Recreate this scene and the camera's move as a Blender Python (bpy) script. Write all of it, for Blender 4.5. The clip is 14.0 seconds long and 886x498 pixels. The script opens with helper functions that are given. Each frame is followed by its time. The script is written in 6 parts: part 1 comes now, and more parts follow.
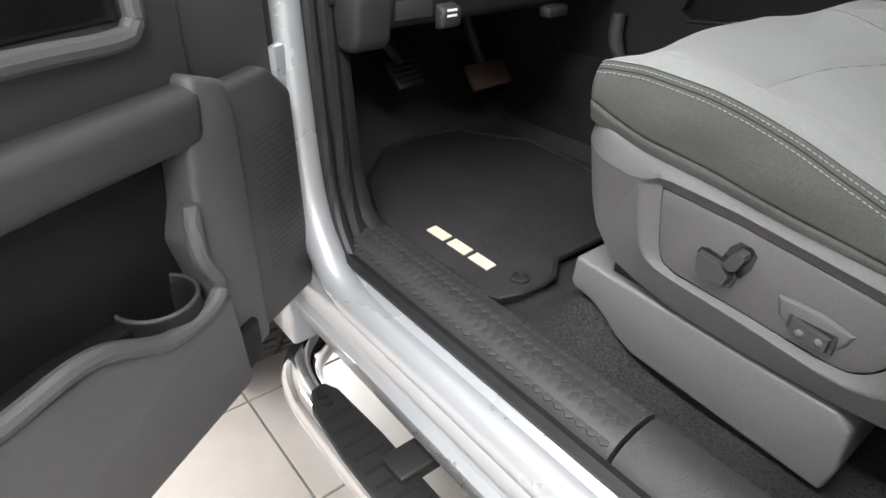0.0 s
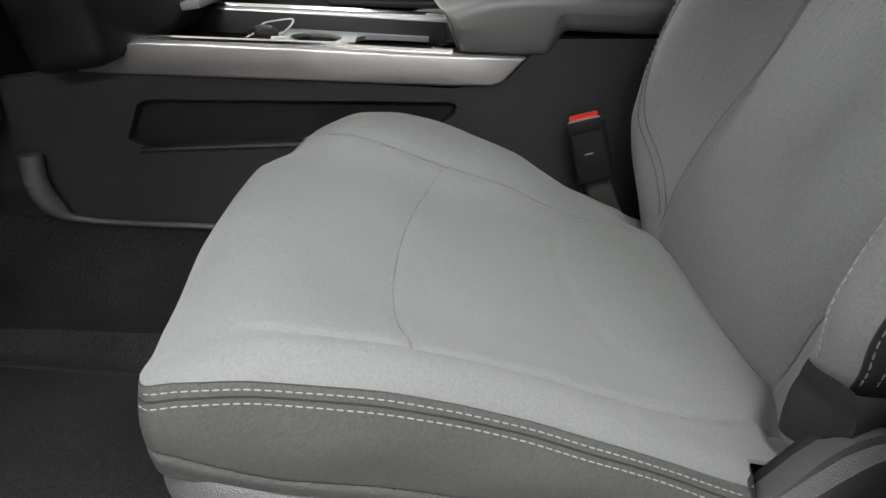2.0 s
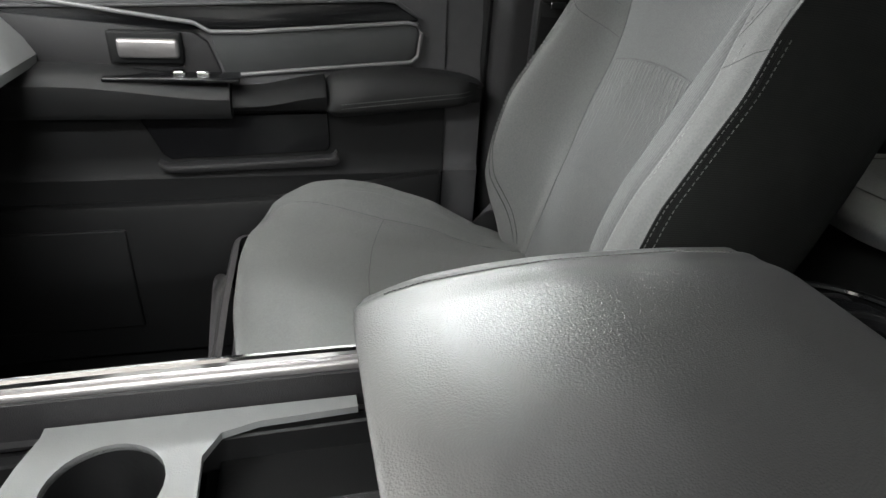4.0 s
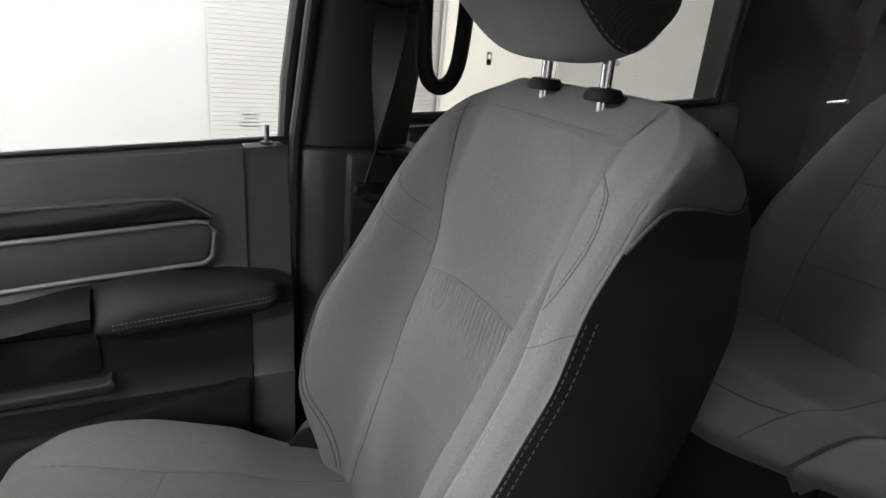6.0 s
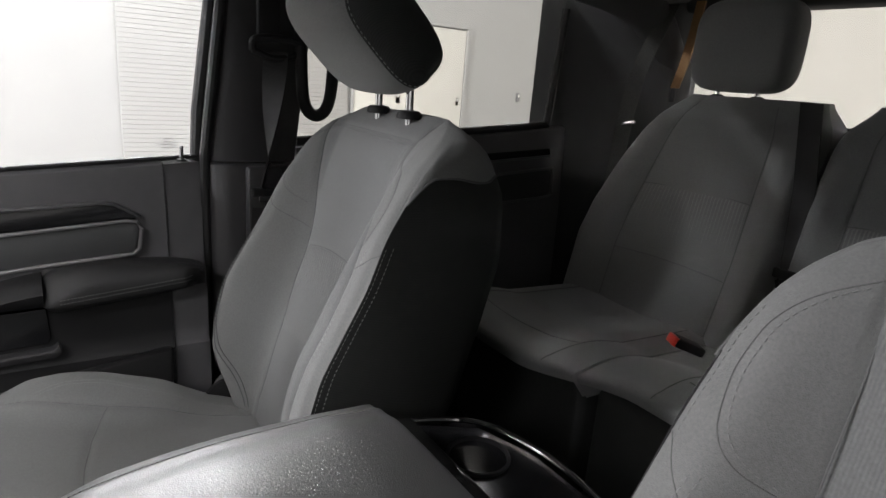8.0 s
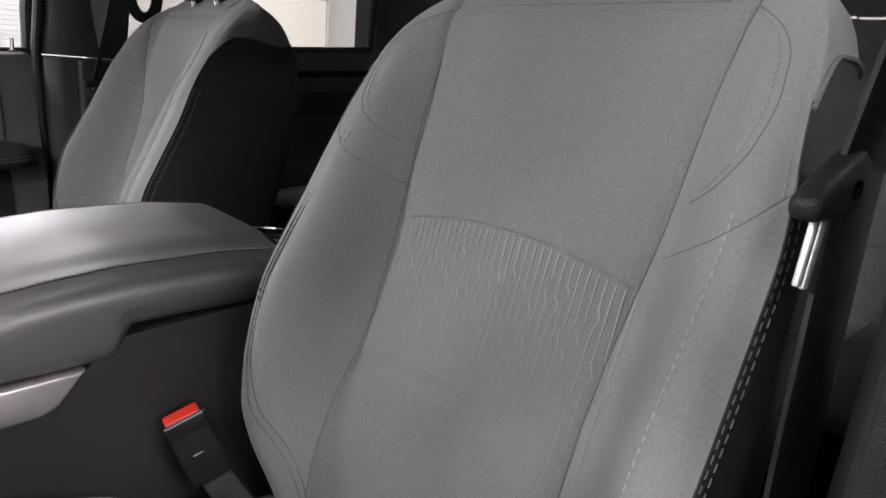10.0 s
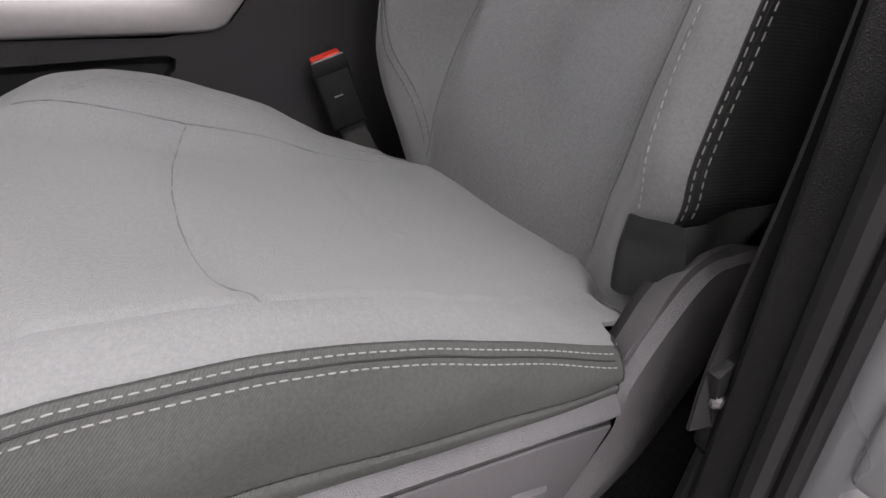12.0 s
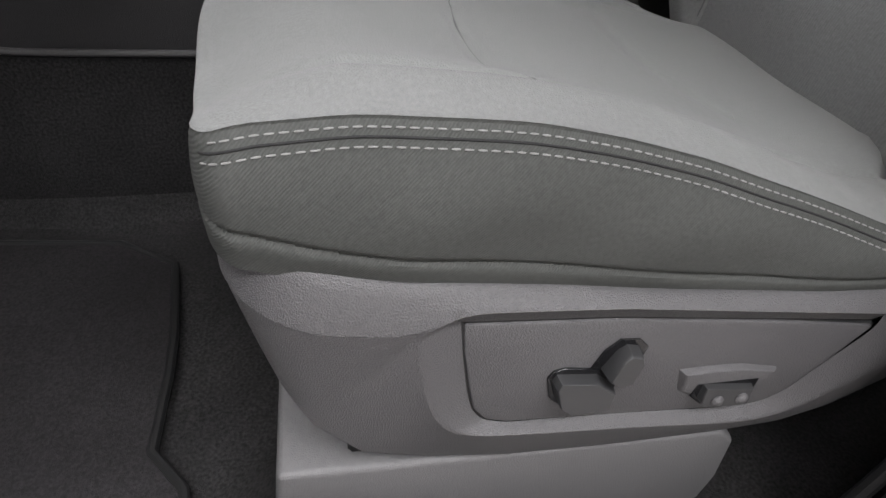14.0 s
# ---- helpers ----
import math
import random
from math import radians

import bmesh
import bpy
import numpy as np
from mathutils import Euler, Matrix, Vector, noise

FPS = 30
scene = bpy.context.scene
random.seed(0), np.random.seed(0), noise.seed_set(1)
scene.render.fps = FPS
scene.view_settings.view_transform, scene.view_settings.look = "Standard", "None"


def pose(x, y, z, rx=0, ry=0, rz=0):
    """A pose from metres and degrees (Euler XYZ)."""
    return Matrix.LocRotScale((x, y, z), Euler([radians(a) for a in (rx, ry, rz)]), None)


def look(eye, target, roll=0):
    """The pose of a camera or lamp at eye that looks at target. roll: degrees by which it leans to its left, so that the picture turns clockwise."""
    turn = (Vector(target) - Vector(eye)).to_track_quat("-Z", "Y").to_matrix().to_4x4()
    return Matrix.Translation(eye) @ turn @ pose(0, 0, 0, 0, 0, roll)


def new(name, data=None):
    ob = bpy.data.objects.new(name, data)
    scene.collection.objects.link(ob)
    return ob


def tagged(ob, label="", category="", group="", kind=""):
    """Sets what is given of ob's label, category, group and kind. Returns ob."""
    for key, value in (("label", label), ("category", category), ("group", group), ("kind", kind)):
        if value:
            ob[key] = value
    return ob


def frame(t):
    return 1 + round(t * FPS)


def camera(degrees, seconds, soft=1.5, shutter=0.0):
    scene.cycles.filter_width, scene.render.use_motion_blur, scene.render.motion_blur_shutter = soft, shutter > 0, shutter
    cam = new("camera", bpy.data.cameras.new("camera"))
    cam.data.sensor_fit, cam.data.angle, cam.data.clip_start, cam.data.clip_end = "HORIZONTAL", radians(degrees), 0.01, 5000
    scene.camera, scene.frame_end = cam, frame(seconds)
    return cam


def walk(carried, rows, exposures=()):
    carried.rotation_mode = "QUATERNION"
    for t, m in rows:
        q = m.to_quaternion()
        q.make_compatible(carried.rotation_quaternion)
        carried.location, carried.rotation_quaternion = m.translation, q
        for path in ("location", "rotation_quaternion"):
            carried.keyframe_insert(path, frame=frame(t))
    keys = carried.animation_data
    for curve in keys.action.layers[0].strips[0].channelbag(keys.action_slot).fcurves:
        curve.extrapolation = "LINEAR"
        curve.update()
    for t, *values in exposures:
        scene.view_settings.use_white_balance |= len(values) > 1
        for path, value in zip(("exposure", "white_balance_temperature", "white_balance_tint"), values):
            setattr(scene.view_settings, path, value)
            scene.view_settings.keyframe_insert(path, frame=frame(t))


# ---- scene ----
cam = camera(72.2, 14.0)
PATH = [
    (0, (-1.259, -0.348, 0.571), (-0.197, 0.974, -0.489), 0.9),
    (0.2, (-1.242, -0.302, 0.556), (0.056, 0.829, -0.462), 2.5),
    (0.5, (-1.222, -0.239, 0.564), (0.332, 0.53, -0.433), 3.4),
    (1, (-1.172, -0.171, 0.556), (0.544, 0.186, -0.408), 3.8),
    (1.5, (-1.083, -0.116, 0.59), (0.67, -0.014, -0.368), 3.8),
    (2, (-0.966, -0.071, 0.643), (0.783, -0.18, -0.32), 3.9),
    (2.5, (-0.809, -0.029, 0.699), (0.939, -0.239, -0.25), 3.7),
    (3, (-0.635, -0.02, 0.764), (1.088, -0.336, -0.202), 2.8),
    (3.2, (-0.553, -0.029, 0.78), (1.168, -0.375, -0.179), 3.1),
    (5.3, (-0.046, -0.113, 0.909), (1.625, -0.787, 0.04), 5.0),
    (5.5, (-0.056, -0.14, 0.93), (1.623, -0.864, 0.119), 5.3),
    (6, (-0.099, -0.188, 0.947), (1.58, -1.043, 0.278), 5.3),
    (6.5, (-0.122, -0.219, 0.929), (1.538, -1.147, 0.309), 5.1),
    (7, (-0.166, -0.205, 0.937), (1.483, -1.181, 0.363), 5.0),
    (7.5, (-0.296, -0.155, 0.959), (1.338, -1.166, 0.404), 4.9),
    (7.7, (-0.354, -0.143, 0.962), (1.271, -1.172, 0.415), 4.7),
    (9.8, (-0.773, -0.075, 0.821), (0.588, -1.442, 0.293), 5.4),
    (10, (-0.787, -0.07, 0.796), (0.568, -1.436, 0.25), 5.1),
    (10.5, (-0.822, -0.061, 0.731), (0.51, -1.393, 0.058), 4.1),
    (11, (-0.845, -0.042, 0.665), (0.534, -1.277, -0.095), 3.6),
    (11.5, (-0.873, -0.024, 0.609), (0.56, -1.136, -0.235), 3.9),
    (12, (-0.915, -0.007, 0.566), (0.565, -0.985, -0.357), 4.2),
    (12.5, (-0.952, -0.005, 0.533), (0.563, -0.851, -0.463), 4.9),
    (13, (-0.957, -0.012, 0.523), (0.555, -0.714, -0.581), 5.1),
    (13.5, (-0.947, -0.003, 0.526), (0.569, -0.568, -0.649), 5.5),
    (14, (-0.924, 0.035, 0.512), (0.609, -0.333, -0.718), 5.1),
]
EXPOSURES = [(0.0, 1.24, 6600, 10), (0.5, 1.3, 6600, 10), (1.0, 1.24, 6600, 10), (2.0, 1.0, 6600, 9), (2.5, 1.02, 6600, 8), (3.0, 1.12, 6600, 8), (5.4, 1.6, 6600, 9), (6.2, 1.14, 6600, 11), (7.5, 1.12, 6600, 13), (10.0, 1.28, 6600, 21),
             (11.0, 1.36, 6650, 23), (12.0, 1.0, 6650, 19), (13.0, 0.68, 6600, 16), (14.0, 0.68, 6600, 14)]
walk(cam, [(t, look(eye, target, roll)) for t, eye, target, roll in PATH], EXPOSURES)

# ---- world, lights ----
world = bpy.data.worlds.new("world")
scene.world = world
world.use_nodes = True
wbg = world.node_tree.nodes["Background"]
wbg.inputs["Color"].default_value = (0.9, 0.95, 1.0, 1)
wbg.inputs["Strength"].default_value = 0.01

GROUND = -0.66        # showroom floor under the cab floor at z = 0
CEIL = 3.6


def fill_lamp(x, y, sx, sy, power):
    data = bpy.data.lights.new("fill_lamp", "AREA")
    data.shape, data.size, data.size_y, data.energy = "RECTANGLE", sx, sy, power
    data.color = (0.95, 0.98, 1.0)
    ob = new("fill_lamp", data)
    ob.matrix_world = pose(x, y, CEIL - 0.12, 0, 0, 0)
    return tagged(ob, "unseen white lamp at ceiling height, added to light the cab", "lamp", "showroom ceiling lights", "structure")


LAMPS = [(-2.7, -0.5, 0.5, 2.8, 136), (-2.9, 3.6, 0.5, 2.8, 75), (-6.3, -0.8, 0.5, 2.8, 140), (1.9, 7.5, 0.5, 2.8, 580), (3.3, 6.4, 0.5, 2.8, 270),
         (-0.7, 1.9, 0.5, 2.8, 36), (-2.4, -3.6, 0.5, 2.8, 165), (4.4, -0.1, 0.5, 2.8, 95), (3.6, -4.6, 0.5, 2.0, 28)]
for lamp in LAMPS:
    fill_lamp(*lamp)

# ---- materials ----
MATS = {}


def mat(name, base, rough=0.6, metal=0.0, var=0.12, scale=30.0, bump=0.0, bump_scale=400.0, spec=0.5, weave=0.0, weave_scale=900.0,
        weave_rot=0.6, stains=0.0, stain_scale=6.0, emit=0.0, sheen=0.0, coat=0.0, coat_rough=0.03):
    """A procedural surface: base colour with broad and fine variation, grain relief, and an optional woven twill line."""
    if name in MATS:
        return MATS[name]
    m = bpy.data.materials.new(name)
    m.use_nodes = True
    nt = m.node_tree
    n, l = nt.nodes, nt.links
    b = n["Principled BSDF"]
    b.inputs["Roughness"].default_value, b.inputs["Metallic"].default_value = rough, metal
    b.inputs["Specular IOR Level"].default_value = spec
    b.inputs["Sheen Weight"].default_value = sheen
    b.inputs["Coat Weight"].default_value, b.inputs["Coat Roughness"].default_value = coat, coat_rough
    tc = n.new("ShaderNodeTexCoord")
    no = n.new("ShaderNodeTexNoise")
    no.inputs["Scale"].default_value, no.inputs["Detail"].default_value = scale, 5
    l.new(tc.outputs["Object"], no.inputs["Vector"])
    st = n.new("ShaderNodeTexNoise")
    st.inputs["Scale"].default_value, st.inputs["Detail"].default_value = stain_scale, 3
    l.new(tc.outputs["Object"], st.inputs["Vector"])
    ramp = n.new("ShaderNodeMapRange")
    ramp.inputs["From Min"].default_value, ramp.inputs["From Max"].default_value = 0.3, 0.7
    ramp.inputs["To Min"].default_value, ramp.inputs["To Max"].default_value = 1 - var, 1 + var
    l.new(no.outputs["Fac"], ramp.inputs["Value"])
    ramp2 = n.new("ShaderNodeMapRange")
    ramp2.inputs["From Min"].default_value, ramp2.inputs["From Max"].default_value = 0.35, 0.7
    ramp2.inputs["To Min"].default_value, ramp2.inputs["To Max"].default_value = 1 + stains * 0.5, 1 - stains
    l.new(st.outputs["Fac"], ramp2.inputs["Value"])
    mul = n.new("ShaderNodeMath")
    mul.operation = "MULTIPLY"
    l.new(ramp.outputs["Result"], mul.inputs[0])
    l.new(ramp2.outputs["Result"], mul.inputs[1])
    last = mul.outputs["Value"]
    height = None
    if weave:
        mp = n.new("ShaderNodeMapping")
        mp.inputs["Rotation"].default_value = weave_rot if isinstance(weave_rot, tuple) else (0.5, weave_rot, 0.4)
        l.new(tc.outputs["Object"], mp.inputs["Vector"])
        wv = n.new("ShaderNodeTexWave")
        wv.inputs["Scale"].default_value, wv.inputs["Distortion"].default_value, wv.inputs["Detail Scale"].default_value = weave_scale / 6.3, 1.5, 3
        l.new(mp.outputs["Vector"], wv.inputs["Vector"])
        r3 = n.new("ShaderNodeMapRange")
        r3.inputs["To Min"].default_value, r3.inputs["To Max"].default_value = 1 - weave, 1 + weave
        l.new(wv.outputs["Fac"], r3.inputs["Value"])
        m3 = n.new("ShaderNodeMath")
        m3.operation = "MULTIPLY"
        l.new(last, m3.inputs[0])
        l.new(r3.outputs["Result"], m3.inputs[1])
        last, height = m3.outputs["Value"], wv.outputs["Fac"]
    sc = n.new("ShaderNodeVectorMath")
    sc.operation = "SCALE"
    sc.inputs[0].default_value = base
    l.new(last, sc.inputs["Scale"])
    l.new(sc.outputs["Vector"], b.inputs["Base Color"])
    rr = n.new("ShaderNodeMapRange")
    rr.inputs["To Min"].default_value, rr.inputs["To Max"].default_value = max(rough - 0.07, 0.02), min(rough + 0.07, 1)
    l.new(no.outputs["Fac"], rr.inputs["Value"])
    l.new(rr.outputs["Result"], b.inputs["Roughness"])
    if bump:
        bn = n.new("ShaderNodeTexVoronoi" if bump > 0.3 else "ShaderNodeTexNoise")
        bn.inputs["Scale"].default_value = bump_scale
        l.new(tc.outputs["Object"], bn.inputs["Vector"])
        bp = n.new("ShaderNodeBump")
        bp.inputs["Strength"].default_value, bp.inputs["Distance"].default_value = min(bump, 1.0), 0.0010
        if height:
            ad = n.new("ShaderNodeMath")
            ad.operation = "ADD"
            l.new(bn.outputs[0], ad.inputs[0])
            l.new(height, ad.inputs[1])
            l.new(ad.outputs["Value"], bp.inputs["Height"])
        else:
            l.new(bn.outputs[0], bp.inputs["Height"])
        l.new(bp.outputs["Normal"], b.inputs["Normal"])
    if emit:
        b.inputs["Emission Color"].default_value, b.inputs["Emission Strength"].default_value = (*base, 1), emit
    MATS[name] = m
    return m


FABRIC = mat("grey_fabric", (0.168, 0.171, 0.168), 0.85, var=0.10, scale=420, bump=0.34, bump_scale=900, stains=0.05, sheen=0.15, spec=0.2)
FABRIC_IN = mat("grey_fabric_insert", (0.140, 0.143, 0.142), 0.85, var=0.12, scale=380, bump=0.30, bump_scale=900, weave=0.05, weave_scale=725, weave_rot=(0.0, 0.0, 0.0), stains=0.05, sheen=0.15, spec=0.2)
FABRIC_SIDE = mat("charcoal_fabric", (0.062, 0.064, 0.060), 0.85, var=0.14, scale=420, bump=0.30, bump_scale=900, weave=0.09, weave_scale=1450, weave_rot=(0.0, math.pi / 2, -math.pi / 4), stains=0.06, stain_scale=14, spec=0.2)
FABRIC_DARK = mat("black_fabric", (0.026, 0.027, 0.026), 0.8, var=0.1, scale=60, bump=0.25, bump_scale=1500, weave=0.15, weave_scale=1250, spec=0.25)
PLASTIC = mat("grey_grained_plastic", (0.086, 0.083, 0.085), 0.44, var=0.08, scale=300, bump=0.5, bump_scale=1000, spec=0.45)
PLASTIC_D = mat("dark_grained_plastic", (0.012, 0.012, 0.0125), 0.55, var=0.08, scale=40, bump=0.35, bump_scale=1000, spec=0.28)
PLASTIC_M = mat("mid_grained_plastic", (0.030, 0.029, 0.0305), 0.46, var=0.08, scale=300, bump=0.5, bump_scale=1000, spec=0.45)
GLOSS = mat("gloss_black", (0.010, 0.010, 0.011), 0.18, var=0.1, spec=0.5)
RUBBER = mat("black_rubber", (0.011, 0.011, 0.0115), 0.55, var=0.15, bump=0.15, bump_scale=300)
LEATHER = mat("black_leather", (0.020, 0.020, 0.020), 0.40, var=0.06, scale=50, bump=0.35, bump_scale=900, spec=0.6, coat=0.7, coat_rough=0.24)
VINYL = mat("black_soft_vinyl", (0.020, 0.020, 0.0205), 0.48, var=0.08, scale=200, bump=0.4, bump_scale=1000, spec=0.45)
LID = mat("soft_black_leather", (0.038, 0.0372, 0.038), 0.46, var=0.08, scale=300, bump=0.5, bump_scale=650, spec=0.8, coat=1.0, coat_rough=0.42)
for key, val in (("Coat IOR", 1.9), ("Specular IOR Level", 1.0)):
    LID.node_tree.nodes["Principled BSDF"].inputs[key].default_value = val
PEDESTAL = mat("grey_plastic_lit", (0.118, 0.115, 0.116), 0.46, var=0.07, scale=200, bump=0.4, bump_scale=1000, spec=0.45)
SILVER = mat("brushed_silver_trim", (0.52, 0.50, 0.50), 0.36, metal=0.85, var=0.03, scale=200)
SATIN = mat("satin_grey_trim", (0.24, 0.235, 0.24), 0.5, metal=0.3, var=0.04, scale=100)
SWITCH = mat("dark_switch_plastic", (0.030, 0.030, 0.031), 0.42, var=0.06, scale=60, spec=0.5)
CHROME = mat("chrome", (0.75, 0.75, 0.76), 0.08, metal=1.0, var=0.03)
PAINT = mat("silver_car_paint", (0.48, 0.49, 0.51), 0.28, metal=0.45, var=0.01, scale=5, coat=0.8)
CARPET = mat("dark_carpet", (0.028, 0.027, 0.0275), 0.95, var=0.5, scale=300, bump=0.9, bump_scale=700, stains=0.25, stain_scale=9, spec=0.1)
MATC = mat("mat_carpet", (0.029, 0.027, 0.0285), 0.95, var=0.34, scale=380, bump=0.9, bump_scale=900, stains=0.2, stain_scale=7, spec=0.1)
THREAD_M = mat("pale_thread", (0.27, 0.27, 0.26), 0.8, var=0.1, scale=900)
BRIGHT = mat("bright_steel", (0.80, 0.80, 0.80), 0.35, metal=0.55, var=0.03)
THREAD = mat("light_thread", (0.22, 0.22, 0.212), 0.8, var=0.1, scale=900)
THREAD_D = mat("grey_thread", (0.19, 0.195, 0.19), 0.8, var=0.1, scale=900)
SEAM = mat("seam_shade", (0.112, 0.113, 0.112), 0.9, var=0.1, scale=400)
CORD_D = mat("black_seam_line", (0.016, 0.016, 0.016), 0.9, var=0.1, scale=400)
STRIPE = mat("stripe_thread", (0.215, 0.215, 0.212), 0.85, var=0.1, scale=900)
RED = mat("red_plastic", (0.62, 0.035, 0.02), 0.4, var=0.05)
CREAM = mat("cream_thread", (0.52, 0.50, 0.40), 0.8, var=0.1, scale=700, bump=0.4, bump_scale=900)
WALL = mat("white_wall_paint", (0.42, 0.42, 0.413), 0.7, var=0.02, scale=3, stains=0.03, stain_scale=0.7)
WALL_WARM = mat("cream_wall_paint", (0.66, 0.65, 0.60), 0.7, var=0.02, scale=3, stains=0.04, stain_scale=0.7)
SHUTTER = mat("white_shutter", (0.40, 0.396, 0.385), 0.5, var=0.02, scale=4)
TILE = mat("beige_floor_tile", (0.31, 0.28, 0.26), 0.35, var=0.06, scale=9, stains=0.10, stain_scale=3, bump=0.1, bump_scale=60)
GROUT = mat("grey_grout", (0.22, 0.20, 0.18), 0.9, var=0.1)
CEILP = mat("white_ceiling_paint", (0.82, 0.81, 0.79), 0.8, var=0.02, scale=3)
TYRE = mat("tyre_rubber", (0.018, 0.018, 0.018), 0.75, var=0.2, scale=60, stains=0.3, stain_scale=12)
TAN = mat("tan_strap", (0.33, 0.18, 0.07), 0.7, var=0.12, scale=200)
CUP = mat("grey_cup_tray", (0.27, 0.275, 0.275), 0.55, var=0.05, scale=40, bump=0.3, bump_scale=900)
HEADLN = mat("dark_headliner", (0.05, 0.05, 0.05), 0.9, var=0.08, scale=300)
KICK = mat("kick_plate_plastic", (0.030, 0.029, 0.0305), 0.45, var=0.08, scale=40, bump=0.25, bump_scale=1100, spec=0.5)
DOORG = mat("driver_door_plastic", (0.050, 0.049, 0.051), 0.5, var=0.08, scale=300, bump=0.4, bump_scale=1000)
BELT = mat("black_webbing", (0.013, 0.0125, 0.013), 0.75, var=0.1, scale=100, weave=0.25, weave_scale=1500, weave_rot=0.1)
WHITE_PL = mat("white_plastic", (0.72, 0.71, 0.68), 0.45, var=0.04)


def glass(name, tint=(0.93, 0.95, 0.94)):
    m = bpy.data.materials.new(name)
    m.use_nodes = True
    nt = m.node_tree
    n, l = nt.nodes, nt.links
    b = n["Principled BSDF"]
    b.inputs["Transmission Weight"].default_value = 1.0
    b.inputs["Roughness"].default_value = 0.0
    b.inputs["IOR"].default_value = 1.02
    b.inputs["Base Color"].default_value = (*tint, 1)
    return m


GLASS = glass("window_glass")
GLASS_DARK = glass("light_block_glass", (0.16, 0.17, 0.17))
GLASS_MID = glass("light_privacy_glass", (0.72, 0.72, 0.69))
DOORP = mat("door_trim_plastic", (0.082, 0.080, 0.084), 0.5, var=0.06, scale=40, bump=0.35, bump_scale=1300, spec=0.45)

# ---- mesh helpers ----


def thing(name, loc, label, category, group="", kind=""):
    ob = new(name)
    ob.empty_display_size = 0.05
    ob.location = loc
    return tagged(ob, label, category, group, kind)


def obj(name, verts, faces, material, parent=None, label="", smooth=True, recalc=True, sharp=35):
    me = bpy.data.meshes.new(name)
    me.from_pydata([tuple(v) for v in verts], [], faces)
    if recalc:
        bm = bmesh.new()
        bm.from_mesh(me)
        bmesh.ops.recalc_face_normals(bm, faces=bm.faces)
        bm.to_mesh(me)
        bm.free()
    return finish(name, me, material, parent, label, smooth, sharp)


def finish(name, me, material, parent=None, label="", smooth=True, sharp=35):
    me.materials.append(material)
    if smooth:
        me.polygons.foreach_set("use_smooth", [True] * len(me.polygons))
        if sharp:
            me.set_sharp_from_angle(angle=radians(sharp))
    ob = new(name, me)
    if parent:
        ob.parent = parent
        top = Vector((0, 0, 0))
        p = parent
        while p:
            top += p.location
            p = p.parent
        ob.location = -top
    if label:
        ob["label"] = label
    return ob


def part(name, bm, material, parent, label="", smooth=True, sharp=35):
    me = bpy.data.meshes.new(name)
    bmesh.ops.recalc_face_normals(bm, faces=bm.faces)
    bm.to_mesh(me)
    bm.free()
    return finish(name, me, material, parent, label, smooth, sharp)


class Geo:
    """Collects vertices and faces of several pieces of one part."""

    def __init__(self):
        self.v, self.f = [], []

    def add(self, verts, faces):
        k = len(self.v)
        self.v += [tuple(p) for p in verts]
        self.f += [tuple(i + k for i in q) for q in faces]
        return self

    def make(self, name, material, parent=None, label="", smooth=True, sharp=35):
        return obj(name, self.v, self.f, material, parent, label, smooth, True, sharp)


def grid(fn, nu, nv, closed_u=False, closed_v=False):
    verts = [fn(i / (nu if closed_u else nu - 1), j / (nv if closed_v else nv - 1)) for i in range(nu) for j in range(nv)]
    faces = []
    for i in range(nu if closed_u else nu - 1):
        for j in range(nv if closed_v else nv - 1):
            a, b = i, (i + 1) % nu
            c, d = j, (j + 1) % nv
            faces.append((a * nv + c, b * nv + c, b * nv + d, a * nv + d))
    return verts, faces


def loft(loops, closed=True, caps=True):
    """Skin a list of point rings."""
    n = len(loops[0])
    verts = [tuple(p) for r in loops for p in r]
    faces = []
    for i in range(len(loops) - 1):
        for j in range(n if closed else n - 1):
            k = (j + 1) % n
            faces.append((i * n + j, i * n + k, (i + 1) * n + k, (i + 1) * n + j))
    if caps:
        faces.append(tuple(range(n)))
        faces.append(tuple(range((len(loops) - 1) * n, len(loops) * n)))
    return verts, faces


def tube(pts, r, seg=8, closed=False, flat=1.0):
    """A swept round bar along points; r may be a list."""
    pts = [Vector(p) for p in pts]
    n = len(pts)
    rr = r if isinstance(r, (list, tuple)) else [r] * n
    rings, up = [], Vector((0.13, 0.21, 0.97)).normalized()
    for i, p in enumerate(pts):
        a = pts[(i - 1) % n] if (closed or i) else p
        b = pts[(i + 1) % n] if (closed or i < n - 1) else p
        d = (b - a).normalized()
        s = d.cross(up)
        s = s.normalized() if s.length > 1e-4 else Vector((1, 0, 0))
        t = s.cross(d)
        rings.append([p + s * (rr[i] * math.cos(2 * math.pi * k / seg)) + t * (rr[i] * flat * math.sin(2 * math.pi * k / seg)) for k in range(seg)])
    if closed:
        rings.append(rings[0])
        return loft(rings, True, False)
    return loft(rings, True, True)


def smoothpath(pts, n):
    """A Catmull-Rom line through points."""
    pts = [Vector(p) for p in pts]
    p = [2 * pts[0] - pts[1]] + pts + [2 * pts[-1] - pts[-2]]
    out, m = [], len(pts) - 1
    for k in range(n):
        s = k / (n - 1) * m
        i = min(int(s), m - 1)
        f = s - i
        a, b, c, d = p[i], p[i + 1], p[i + 2], p[i + 3]
        out.append(0.5 * ((2 * b) + (c - a) * f + (2 * a - 5 * b + 4 * c - d) * f * f + (3 * b - 3 * c + d - a) * f**3))
    return out


